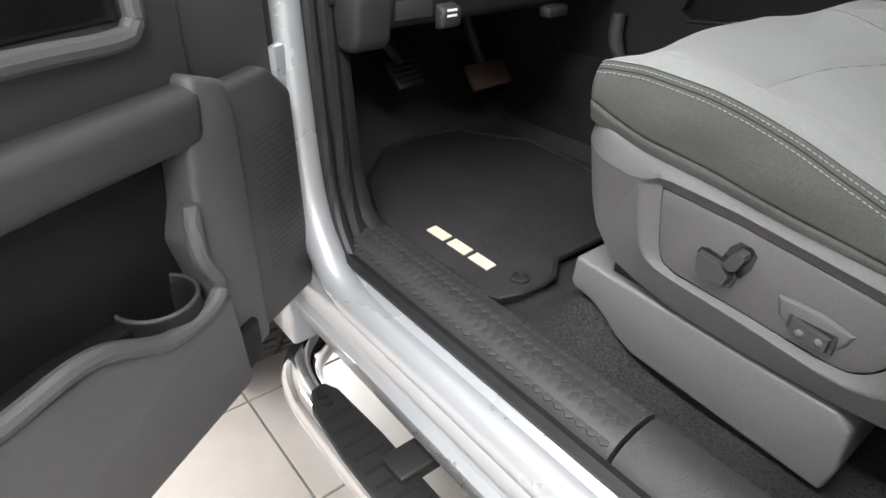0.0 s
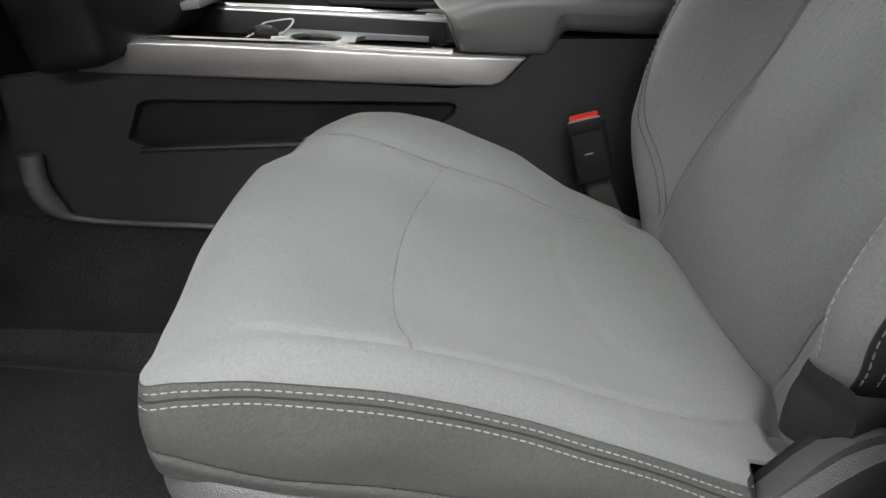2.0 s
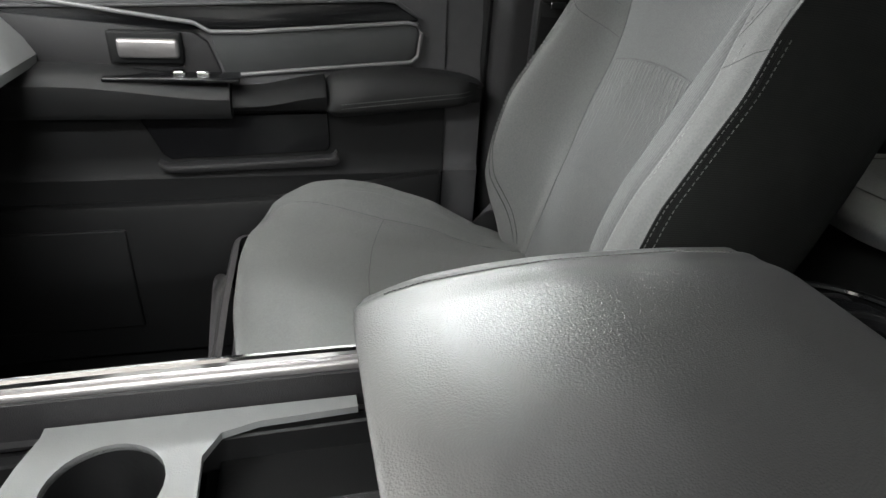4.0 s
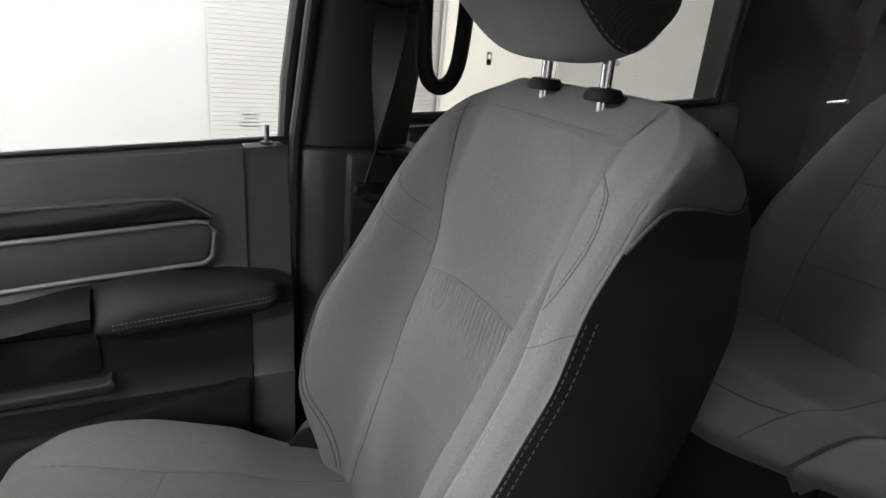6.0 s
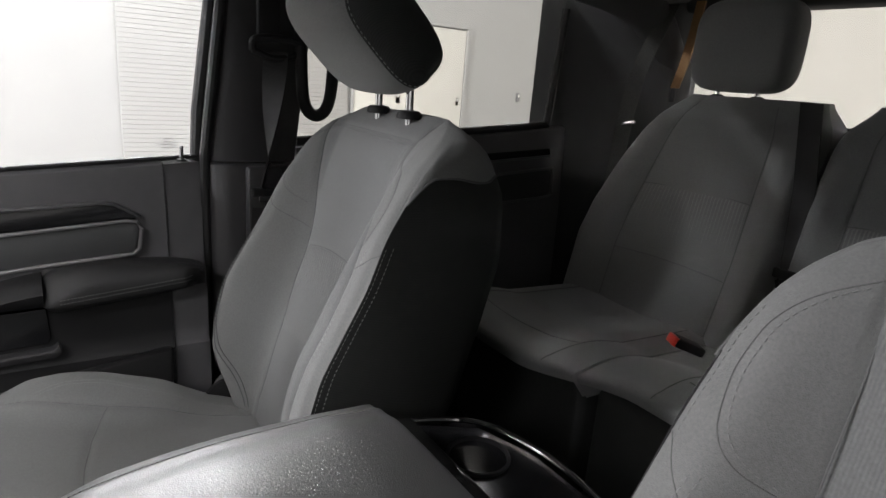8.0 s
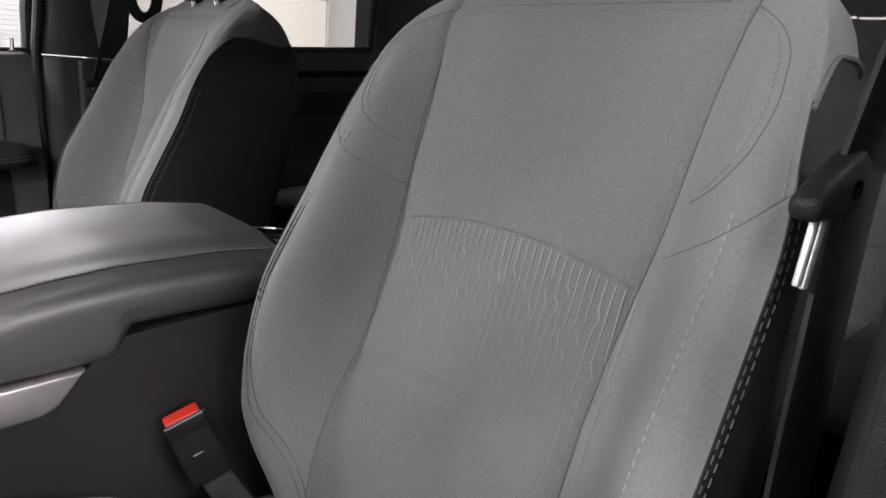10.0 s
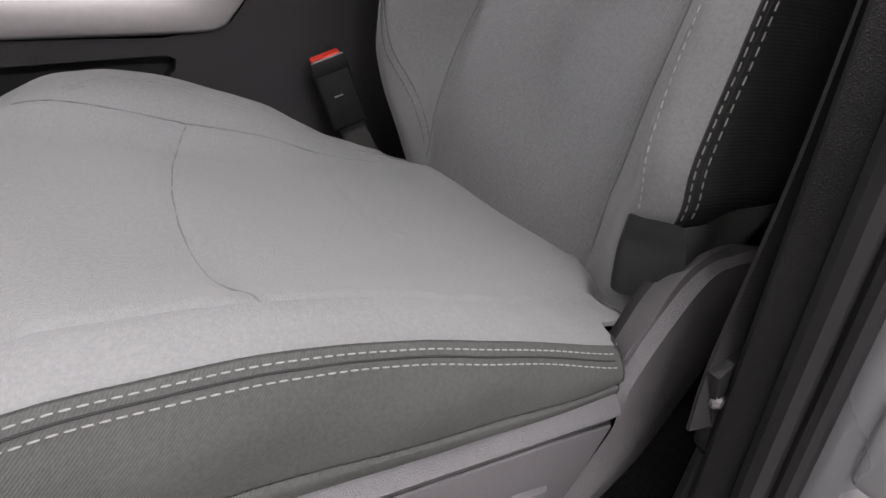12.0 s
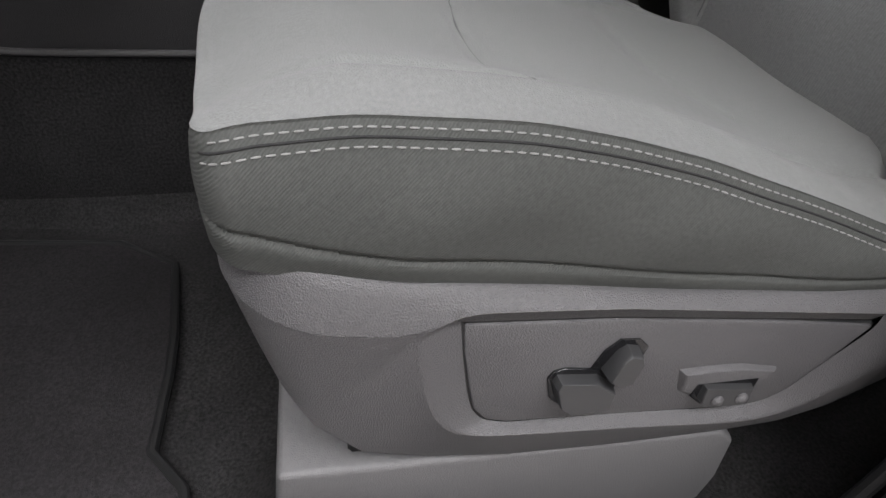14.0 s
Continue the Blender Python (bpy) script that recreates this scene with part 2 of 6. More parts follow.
def rbox(cx, cy, cz, sx, sy, sz, bev=0.01, seg=3, rot=None):
    """A bevelled block as bmesh."""
    bm = bmesh.new()
    bmesh.ops.create_cube(bm, size=1.0)
    bmesh.ops.scale(bm, vec=(sx, sy, sz), verts=bm.verts)
    if bev:
        bmesh.ops.bevel(bm, geom=bm.edges[:], offset=min(bev, 0.49 * min(sx, sy, sz)), segments=seg, profile=0.5, affect="EDGES")
    if rot:
        bmesh.ops.transform(bm, matrix=pose(0, 0, 0, *rot), verts=bm.verts)
    bmesh.ops.translate(bm, vec=(cx, cy, cz), verts=bm.verts)
    return bm


def prism(poly, axis, lo, hi, bev=0.004, seg=2):
    """A polygon pushed along an axis, with rounded edges. poly holds the other two coordinates in order."""
    bm = bmesh.new()
    put = {"x": lambda a, b, c: (c, a, b), "y": lambda a, b, c: (a, c, b), "z": lambda a, b, c: (a, b, c)}[axis]
    v0 = [bm.verts.new(put(a, b, lo)) for a, b in poly]
    v1 = [bm.verts.new(put(a, b, hi)) for a, b in poly]
    bm.faces.new(v0)
    bm.faces.new(v1)
    for i in range(len(poly)):
        j = (i + 1) % len(poly)
        bm.faces.new((v0[i], v0[j], v1[j], v1[i]))
    bmesh.ops.recalc_face_normals(bm, faces=bm.faces)
    if bev:
        bmesh.ops.bevel(bm, geom=bm.edges[:], offset=bev, segments=seg, profile=0.5, affect="EDGES", clamp_overlap=True)
    return bm


def join_bm(*bms):
    out = bmesh.new()
    for b in bms:
        me = bpy.data.meshes.new("tmp")
        b.to_mesh(me)
        b.free()
        out.from_mesh(me)
        bpy.data.meshes.remove(me)
    return out


def lathe(profile, center, axis="z", seg=32):
    """Turn (radius, height) pairs round an axis."""
    rings = []
    for r, h in profile:
        ring = []
        for k in range(seg):
            a = 2 * math.pi * k / seg
            c, s = r * math.cos(a), r * math.sin(a)
            p = {"z": (c, s, h), "x": (h, c, s), "y": (c, h, s)}[axis]
            ring.append(Vector(center) + Vector(p))
        rings.append(ring)
    return loft(rings, True, True)


def stitch(path, step=0.006, dash=0.62, r=0.0008, lift=Vector((0, 0, 0))):
    """Dashes of thread along a line."""
    g = Geo()
    pts = [Vector(p) for p in path]
    acc, cur = 0.0, []
    dist = [0.0]
    for a, b in zip(pts, pts[1:]):
        dist.append(dist[-1] + (b - a).length)

    def at(d):
        for i in range(len(pts) - 1):
            if dist[i + 1] >= d:
                f = (d - dist[i]) / max(dist[i + 1] - dist[i], 1e-9)
                return pts[i].lerp(pts[i + 1], f) + lift
        return pts[-1] + lift

    d = 0.0
    while d + step * dash < dist[-1]:
        g.add(*tube([at(d), at(d + step * dash * 0.5), at(d + step * dash)], [r * 0.8, r * 1.15, r * 0.8], 5))
        d += step
    return g


def interp(x, xs, ys):
    return float(np.interp(x, xs, ys))


def bumpf(x, c, w):
    return math.exp(-((x - c) / w) ** 2)


def sstep(a, b, x):
    t = min(max((x - a) / (b - a), 0.0), 1.0)
    return t * t * (3 - 2 * t)

# ---- front seats ----
RIM_Y = [-0.43, -0.31, -0.29, -0.24, -0.19, -0.15, -0.105, -0.06, 0.02, 0.075, 0.12]
RIM_Z = [0.287, 0.315, 0.322, 0.340, 0.357, 0.372, 0.384, 0.392, 0.399, 0.395, 0.370]
CREST_Y = [-0.43, -0.27, -0.20, -0.14, -0.10, -0.05, 0.0, 0.05, 0.075, 0.10]
CREST_Z = [0.277, 0.338, 0.383, 0.404, 0.418, 0.428, 0.425, 0.400, 0.376, 0.348]
MID_Y = [-0.43, -0.36, -0.23, -0.09, 0.0, 0.04, 0.07, 0.09, 0.12]
MID_Z = [0.316, 0.322, 0.338, 0.370, 0.396, 0.405, 0.404, 0.396, 0.366]
FAB_Y = [-0.43, -0.31, -0.25, -0.16, -0.09, 0.0, 0.044, 0.08, 0.12]
FAB_Z = [0.272, 0.279, 0.2825, 0.2910, 0.3010, 0.310, 0.321, 0.333, 0.34]
BZ = [0.25, 0.33, 0.39, 0.535, 0.62, 0.72, 0.80, 0.85, 0.875, 0.892, 0.902]
BYC = [-0.362, -0.378, -0.402, -0.452, -0.482, -0.505, -0.527, -0.546, -0.562, -0.580, -0.600]
BYB_Z = [0.25, 0.31, 0.388, 0.44, 0.49, 0.531, 0.58, 0.643, 0.718, 0.768, 0.824, 0.858, 0.882, 0.902]
BYB = [-0.390, -0.370, -0.347, -0.336, -0.340, -0.350, -0.366, -0.398, -0.440, -0.466, -0.502, -0.534, -0.566, -0.605]
BW_Z = [0.25, 0.31, 0.40, 0.5, 0.6, 0.7, 0.76, 0.81, 0.835, 0.858, 0.876, 0.890, 0.902]
BW = [0.190, 0.205, 0.222, 0.229, 0.229, 0.225, 0.222, 0.218, 0.213, 0.203, 0.188, 0.165, 0.115]
BR_Z = [0.25, 0.462, 0.52, 0.57, 0.646, 0.70, 0.75, 0.80, 0.83, 0.86, 0.885, 0.902]
BR = [-0.530, -0.607, -0.626, -0.642, -0.664, -0.680, -0.687, -0.685, -0.670, -0.656, -0.638, -0.618]
# half widths of the back insert: (seat side, +1 outboard / -1 inboard)
INSERT_Z = [0.25, 0.345, 0.392, 0.46, 0.54, 0.60, 0.65, 0.70, 0.75, 0.81, 0.862, 0.90]
INSERT_U = {
    (-1, 1): [0.132, 0.130, 0.128, 0.125, 0.123, 0.126, 0.131, 0.137, 0.142, 0.148, 0.153, 0.156],
    (-1, -1): [0.151, 0.151, 0.152, 0.148, 0.141, 0.143, 0.144, 0.145, 0.146, 0.147, 0.153, 0.157],
    (1, 1): [0.122, 0.122, 0.124, 0.130, 0.141, 0.142, 0.139, 0.141, 0.148, 0.158, 0.172, 0.178],
    (1, -1): [0.150, 0.160, 0.168, 0.176, 0.184, 0.187, 0.186, 0.182, 0.168, 0.137, 0.122, 0.128],
}


def sm(x, xs, ys):
    """A softened table."""
    h = 0.012
    return (interp(x - h, xs, ys) + 2 * interp(x, xs, ys) + interp(x + h, xs, ys)) / 4


def soft(x, xs, ys, h=0.09):
    """A table rounded over a wide span."""
    return sum(interp(x + h * k / 6, xs, ys) * (7 - abs(k)) for k in range(-6, 7)) / 49


def seam_u(y, e):
    """Distance of the seam between cushion insert and bolster from the middle; e = 1 on the low-rimmed side."""
    if e > 0:
        return sm(y, [-0.40, -0.325, -0.255, -0.175, -0.05], [0.165, 0.178, 0.189, 0.197, 0.199])
    return sm(y, [-0.40, -0.365, -0.28, -0.18, -0.107, -0.05, 0.0, 0.05], [0.128, 0.132, 0.142, 0.151, 0.151, 0.156, 0.166, 0.190])


def arc_y(u):
    return sm(u, [-0.16, -0.151, -0.125, -0.09, -0.04, 0.0, 0.05, 0.10, 0.15, 0.20], [-0.113, -0.107, -0.092, -0.081, -0.072, -0.065, -0.060, -0.058, -0.062, -0.076])


def front_y(u):
    """Plan of the cushion's front edge."""
    a = abs(u)
    y = 0.107 - (0.016 if u > 0 else 0.030) * sstep(0.04, 0.24, a)
    if u < 0:
        return y - 0.036 * (1 - math.sqrt(max(0.0, 1 - ((a - 0.165) / 0.0755) ** 2))) if a > 0.165 else y
    return y - 0.018 * (1 - math.sqrt(max(0.0, 1 - ((a - 0.216) / 0.024) ** 2))) if a > 0.216 else y


def cushion_z(u, y):
    a = abs(u)
    mid = sm(y, MID_Y, MID_Z)
    if u > 0:
        rim = sm(y, RIM_Y, RIM_Z)
        z = mid + (rim + 0.005 - mid) * sstep(0.12, 0.215, a) - 0.005 * sstep(0.205, 0.24, a) ** 2
        z += 0.004 * bumpf(u, 0.205, 0.03) * sstep(0.10, 0.02, y) * sstep(-0.30, -0.13, y)
        z -= 0.011 * sstep(0.04, 0.15, u) * sstep(0.245, 0.19, u) * sstep(0.02, 0.085, y)
    else:
        crest = sm(y, CREST_Y, CREST_Z)
        z = mid + (crest - mid) * sstep(0.10, 0.208, a) - 0.016 * sstep(0.218, 0.24, a) ** 2
    us = seam_u(y, 1 if u > 0 else -1)
    z -= 0.0036 * bumpf(a, us, 0.0045) * sstep(0.08, 0.0, y)
    z -= 0.0024 * bumpf(y, arc_y(u), 0.004) * sstep(us + 0.004, us - 0.004, a)
    z -= 0.0018 * bumpf(y, -0.222 - 0.022 * min((u / 0.12) ** 2, 2.0), 0.004) * sstep(0.15, 0.11, a)
    yb = back_y(u, 0.335)
    z -= 0.016 * sstep(yb + 0.026, yb + 0.004, y) * sstep(0.235, 0.20, a)
    z += 0.0016 * bumpf(a, 0.205, 0.02) * math.sin(140 * y) * sstep(-0.05, -0.2, y) * 0.4
    z += 0.0012 * math.sin(31 * u + 17 * y) * math.sin(23 * y - 9 * u)
    return z


def back_seam(z, s=-1, e=1):
    return sm(z, INSERT_Z, INSERT_U[(s, e)])


def back_y(u, z, s=-1):
    a = abs(u)
    us = back_seam(z, s, 1 if u > 0 else -1)
    yc, yb = sm(z, BZ, BYC), sm(z, BYB_Z, BYB)
    w = sm(z, BW_Z, BW)
    q = a if a < 0.142 else 0.142 + (a - 0.142) / max(w - 0.142, 0.01) * 0.103
    y = yc + 0.004 * (1 - (q / 0.14) ** 2 if q < 0.14 else 0)
    rise = (0.085, 0.168) if s > 0 and u < 0 else (0.135, 0.212)
    y += (yb - yc) * sstep(*rise, q) - 0.008 * sstep(0.215, 0.245, q) ** 2
    y -= 0.0034 * bumpf(a, us, 0.004)
    arc = 0.668 - 0.020 * (q / 0.14) ** 2
    y -= 0.0018 * bumpf(z, arc, 0.003) * (1 if a < us else 0)
    y -= 0.0025 * bumpf(z, 0.868, 0.003) * (1 if a < us else 0)
    y -= 0.0014 * bumpf(z, 0.513 - 0.02 * (q / 0.14) ** 2, 0.006) * (1 if a < us else 0)
    y -= 0.009 * sstep(0.380, 0.325, z) * sstep(0.175, 0.14, a)
    y += 0.0010 * math.sin(41 * z + 13 * u)
    return y


def front_seat(s, name, label, group):
    """s: -1 for the driver's side, 1 for the passenger's. u runs outboard from the seat's middle."""
    def P(u, y, z):
        wide = (0.0125 * sstep(0.82, 0.70, z) if s < 0 else 0.014 * sstep(0.75, 0.42, z)) * sstep(0.11, 0.22, u) * sstep(0.36, 0.42, z) * sstep(-0.30, -0.33, y)
        if s > 0 and u < 0:
            wide = 0.010 * sstep(0.68, 0.76, z) * sstep(0.87, 0.82, z) * sstep(-0.15, -0.20, u)
        return (s * (0.45 + u + wide), y - (0.028 if s > 0 else 0.0), z)

    def C(u, y, z):
        """The cushion's own place: the passenger's sits further back."""
        if s < 0:
            u = min(u, 0.30 - 0.084 * sstep(-0.300, -0.318, y)) if y < -0.300 else u
        p = P(u, y, z)
        return (p[0], y - (0.073 if s > 0 else 0.0), p[2] + (0.007 if s > 0 else 0.0))

    def cz(u, y):
        return cushion_z(-s * u, y)

    def fy(u):
        return front_y(-s * u)

    seat = thing(name, (s * 0.45, -0.2, 0.02), label, "car seat", group)

    # cushion top, with its rounded front
    def rim_z(u, y, front):
        z = cz(u, y)
        if not front:
            return z
        e = 0.24 if u > 0 else -0.24
        return 0.368 + (min(z, cz(e, fy(e) - 0.004)) - 0.368) * sstep(0.10, 0.225, abs(u))

    def top(a, v):
        u = 0.24 * math.sin((2 * a - 1) * math.pi / 2)
        yf = fy(u)
        zb = rim_z(u, yf, True)
        y1 = yf - 0.006
        if v < 0.16:
            t = v / 0.16
            z1 = cz(u, y1)
            return C(u, yf + 0.004 * math.sin(math.pi * t) * sstep(0.24, 0.17, abs(u)) - 0.006 * t, zb + (z1 - zb) * (1 - (1 - t) ** 1.7))
        t = (v - 0.16) / 0.84
        y = y1 + (-0.43 - y1) * t
        return C(u, y, cz(u, y))

    obj("cushion", *grid(top, 111, 110), FABRIC, seat, "light grey woven fabric cushion")
    # side panel that runs round the front
    plan = [(0.24, y) for y in np.linspace(-0.43 if s > 0 else -0.306, fy(0.24) - 0.004, 60)]
    plan += [(u, fy(u)) for u in [0.24 * math.sin(k * math.pi / 2) for k in np.linspace(0.995, -0.995, 70)]]
    plan += [(-0.24, y) for y in np.linspace(fy(-0.24) - 0.004, -0.43, 40)]
    npl = len(plan)
    normals = []
    for i in range(npl):
        a, b = plan[max(i - 2, 0)], plan[min(i + 2, npl - 1)]
        d = Vector((b[0] - a[0], b[1] - a[1], 0)).normalized()
        normals.append(Vector((d.y, -d.x, 0)))

    def side_point(i, off=None, v=0.0, lift=0.0):
        u, y = plan[i]
        zt = rim_z(u, y, abs(u) < 0.2399)
        zb = sm(min(y, 0.09), FAB_Y, FAB_Z) - 0.006
        if off is not None:
            v = off / (zt - zb)
        z = zt + (zb - zt) * v
        out = (0.013 * math.sin(math.pi * v) ** 0.8 if v < 0.5 else 0.0075 + 0.0055 * math.sin(math.pi * v)) if v > 0 else 0.0
        fold = zb + 0.022 - 0.006 * sstep(0.0, -0.3, y)
        out -= 0.0026 * bumpf(z, fold, 0.0018) - 0.0006 * bumpf(z, fold - 0.007, 0.005)
        out += 0.0012 * math.sin(37 * y + 60 * z) * math.sin(math.pi * v)
        out -= 0.0016 * bumpf(v * (zt - zb), 0.0015, 0.0012)
        n = normals[i] * (out * (0.25 + 0.75 * abs(normals[i].x) ** 3) + lift)
        return C(u + n.x, y + n.y, z)

    obj("cushion_side", *grid(lambda a, v: side_point(min(int(a * (npl - 1) + 0.5), npl - 1), None, v), npl, 54), FABRIC_SIDE, seat, "charcoal fabric side panel")
    obj("seam", *tube([side_point(i, 0.0079, 0, 0.0001) for i in range(14 if s > 0 else 1, 65)], 0.0007, 6), CORD_D, seat)
    for off in (0.0040, 0.0118):
        stitch([side_point(i, off, 0, 0.0004) for i in range(14 if s > 0 else 1, 65)], 0.0060, 0.68, 0.00048).make("stitching", THREAD, seat, "light grey stitching")
    # seams of the cushion, their shade drawn as thin darker tubes
    low = -s
    for e in (1, -1):
        if e == low:
            continue
        pts = [C(e * seam_u(y, e * low), y, cz(e * seam_u(y, e * low), y) + 0.0006) for y in np.linspace(0.03, -0.40, 90)]
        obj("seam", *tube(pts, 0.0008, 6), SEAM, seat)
        for du in (0.0, 0.006):
            pts = []
            for y in np.linspace(-0.010, -0.37, 60):
                u = e * (sm(y, [-0.36, -0.306, -0.215, -0.157, -0.104, -0.052, -0.025, -0.010], [0.160, 0.169, 0.179, 0.182, 0.189, 0.187, 0.180, 0.170]) + du)
                pts.append(C(u, y, cz(u, y) + 0.0003))
            stitch(pts, 0.0055, 0.6, 0.0005).make("stitching", THREAD_D, seat)
    lo_u, hi_u = (-0.151, 0.197) if low > 0 else (-0.197, 0.151)
    pts = [C(u, arc_y(low * u), cz(u, arc_y(low * u)) + 0.0005) for u in np.linspace(lo_u, hi_u, 120)]
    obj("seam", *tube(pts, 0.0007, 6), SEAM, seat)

    # backrest
    CAP = 0.796

    def cap_z(t):
        """Lower edge of the light cap that folds over the shoulder."""
        return CAP + 0.034 * (1 - max(0.0, 1 - t / 0.16) ** 2.2) - 0.009 * sstep(0.3, 0.75, t) + 0.006 * sstep(0.8, 1.0, t)

    def lifted(z, t):
        return z + (cap_z(t) - CAP) * sstep(0.62, CAP, z) * sstep(0.902, CAP, z)

    zs = [0.25 + 0.546 * k / 110 for k in range(111)] + [CAP + 0.106 * k / 30 for k in range(1, 31)]
    nf, ns = 141, 12
    light, dark, insert = Geo(), Geo(), Geo()
    rows = []
    for z in zs:
        w = sm(z, BW_Z, BW)
        front = []
        for k in range(nf):
            ui, uo = min(back_seam(z, s, -1), 0.92 * w), min(back_seam(z, s, 1), 0.92 * w)
            u = -w + (w - ui) * k / 30 if k < 30 else (-ui + (ui + uo) * (k - 30) / 80 if k <= 110 else uo + (w - uo) * (k - 110) / 30)
            front.append((u, back_y(u, z, s), z))
        ring = list(front)
        for k in range(1, ns + 1):
            t = k / ns
            zz = lifted(z, t)
            w2, yr2 = sm(zz, BW_Z, BW), sm(zz, BR_Z, BR)
            yp = back_y(w2, zz, s)
            ring.append((w2 + 0.006 * math.sin(math.pi * t) - 0.028 * t**3, yp + (yr2 + 0.012 - yp) * t, zz))
        zz = lifted(z, 1.0)
        w2, yr2 = sm(zz, BW_Z, BW), sm(zz, BR_Z, BR)
        for k in range(1, 12):
            t = k / 12
            ring.append(((w2 - 0.028) * (1 - 2 * t), yr2 + 0.012 - 0.014 * math.sin(math.pi * t) ** 0.5, zz))
        for k in range(ns, 0, -1):
            t = k / ns
            zz = lifted(z, t)
            w2, yr2 = sm(zz, BW_Z, BW), sm(zz, BR_Z, BR)
            yp = back_y(w2, zz, s)
            ring.append((-(w2 + 0.006 * math.sin(math.pi * t) - 0.028 * t**3), yp + (yr2 + 0.012 - yp) * t, zz))
        rows.append([P(*p) for p in ring])
    n = len(rows[0])
    light.v = [p for r in rows for p in r]
    dark.v = list(light.v)
    insert.v = list(light.v)
    for i in range(len(zs) - 1):
        for j in range(n):
            k = (j + 1) % n
            q = (i * n + j, i * n + k, (i + 1) * n + k, (i + 1) * n + j)
            onfront = j < nf - 1
            onrear = nf + ns - 2 <= j < nf + ns + 10
            (insert if onfront and 30 <= j < 110 else light if onfront or (zs[i] > CAP - 0.001 and not onrear) else dark).f.append(q)
    light.f.append(tuple(range((len(zs) - 1) * n, len(zs) * n)))
    dark.f.append(tuple(range(n)))
    for g in (light, dark, insert):
        used = sorted({i for f in g.f for i in f})
        new_i = {o: k for k, o in enumerate(used)}
        g.v = [g.v[i] for i in used]
        g.f = [tuple(new_i[i] for i in f) for f in g.f]
    light.make("backrest", FABRIC, seat, "light grey woven fabric backrest", sharp=0)
    insert.make("back_insert", FABRIC_IN, seat, "grey ribbed fabric back insert", sharp=0)
    dark.make("backrest_side", FABRIC_DARK, seat, "black fabric backrest sides and rear", sharp=0)
    # piping seams and stitches on the backrest
    for e in (1, -1):
        def edge(z, off, e=e, lift=0.0004):
            """A point of the side, off behind the front edge."""
            w = sm(z, BW_Z, BW)
            yp, yr = back_y(w, z, s), sm(z, BR_Z, BR) + 0.012
            t = max(off, 0.0) / (yp - yr)
            return P(e * (w + 0.006 * math.sin(math.pi * t) - 0.028 * t**3 + lift), yp - off, z)

        rows_at = (0.0042, 0.0145) if e * s < 0 else ()
        for off in rows_at:
            stitch([edge(z, off) for z in np.linspace(0.40, 0.742, 90)], 0.0088 if s < 0 else 0.0066, 0.64, 0.00060 if s < 0 else 0.0006).make("stitching", THREAD if s < 0 else THREAD_D, seat, "light grey stitching")
        if rows_at:
            obj("seam", *tube([edge(z, 0.0094, lift=-0.0002) for z in np.linspace(0.38, 0.742, 60)], 0.0009, 6), CORD_D, seat)
        obj("welt", *tube([edge(z, 0.0006, lift=-0.0002) for z in np.linspace(0.30, 0.80, 60)], 0.0010, 6), CORD_D, seat)
        pts = []
        for t in np.linspace(0.0, 1, 24):
            z = cap_z(t)
            w = sm(z, BW_Z, BW)
            yp, yr = back_y(w, z, s), sm(z, BR_Z, BR)
            pts.append(P(e * (w + 0.007 * math.sin(math.pi * t) - 0.028 * t**3 + 0.001), yp + (yr + 0.012 - yp) * t, z))
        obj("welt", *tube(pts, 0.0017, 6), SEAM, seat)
        # bolster seam down the front
        pts = []
        for z in np.linspace(0.32, 0.89, 70):
            u = min(back_seam(z, s, e), sm(z, BW_Z, BW) * 0.92)
            pts.append(P(e * u, back_y(u, z, s) + 0.0008, z))
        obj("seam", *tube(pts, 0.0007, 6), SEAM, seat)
        # curved shoulder seam: from the welt across the bolster
        near = e * s < 0 and s > 0
        lower = ([0.732, 0.727, 0.719, 0.712, 0.706], [0.222, 0.213, 0.204, 0.194, 0.183]) if near else ([0.757, 0.742, 0.729, 0.713, 0.679], [0.232, 0.216, 0.204, 0.187, 0.142])
        pts = []
        for t in np.linspace(0, 1, 40):
            z = sm(t, [0, 0.2, 0.4, 0.65, 1.0], lower[0])
            u = min(sm(t, [0, 0.2, 0.4, 0.65, 1.0], lower[1]), sm(z, BW_Z, BW))
            pts.append(P(e * u, back_y(e * u, z, s) + 0.0001, z))
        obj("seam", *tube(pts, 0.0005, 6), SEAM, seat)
        # rounded seam on the shoulder with a row of stitches inside it
        upper = ([0.842, 0.838, 0.830, 0.807, 0.785, 0.755, 0.733], [0.118, 0.145, 0.167, 0.185, 0.191, 0.189, 0.178]) if near else ([0.868, 0.850, 0.829, 0.796, 0.764, 0.742, 0.722], [0.146, 0.182, 0.198, 0.203, 0.195, 0.178, 0.150])
        pts, inner = [], []
        for t in np.linspace(0, 1, 60):
            z = soft(t, [0, 0.14, 0.28, 0.5, 0.7, 0.86, 1.0], upper[0])
            u = soft(t, [0, 0.14, 0.28, 0.5, 0.7, 0.86, 1.0], upper[1])
            u = min(u, soft(z, BW_Z, BW, 0.03) - 0.012)
            pts.append(P(e * u, back_y(e * u, z, s) + 0.0001, z))
            if 0.08 < t < 0.93:
                inner.append(P(e * (u - 0.006), back_y(e * (u - 0.006), z, s) + 0.0004, z))
        obj("seam", *tube(pts, 0.0005, 6), SEAM, seat)
        stitch(inner, 0.006, 0.6, 0.0006).make("stitching", THREAD_D, seat)
        brow = []
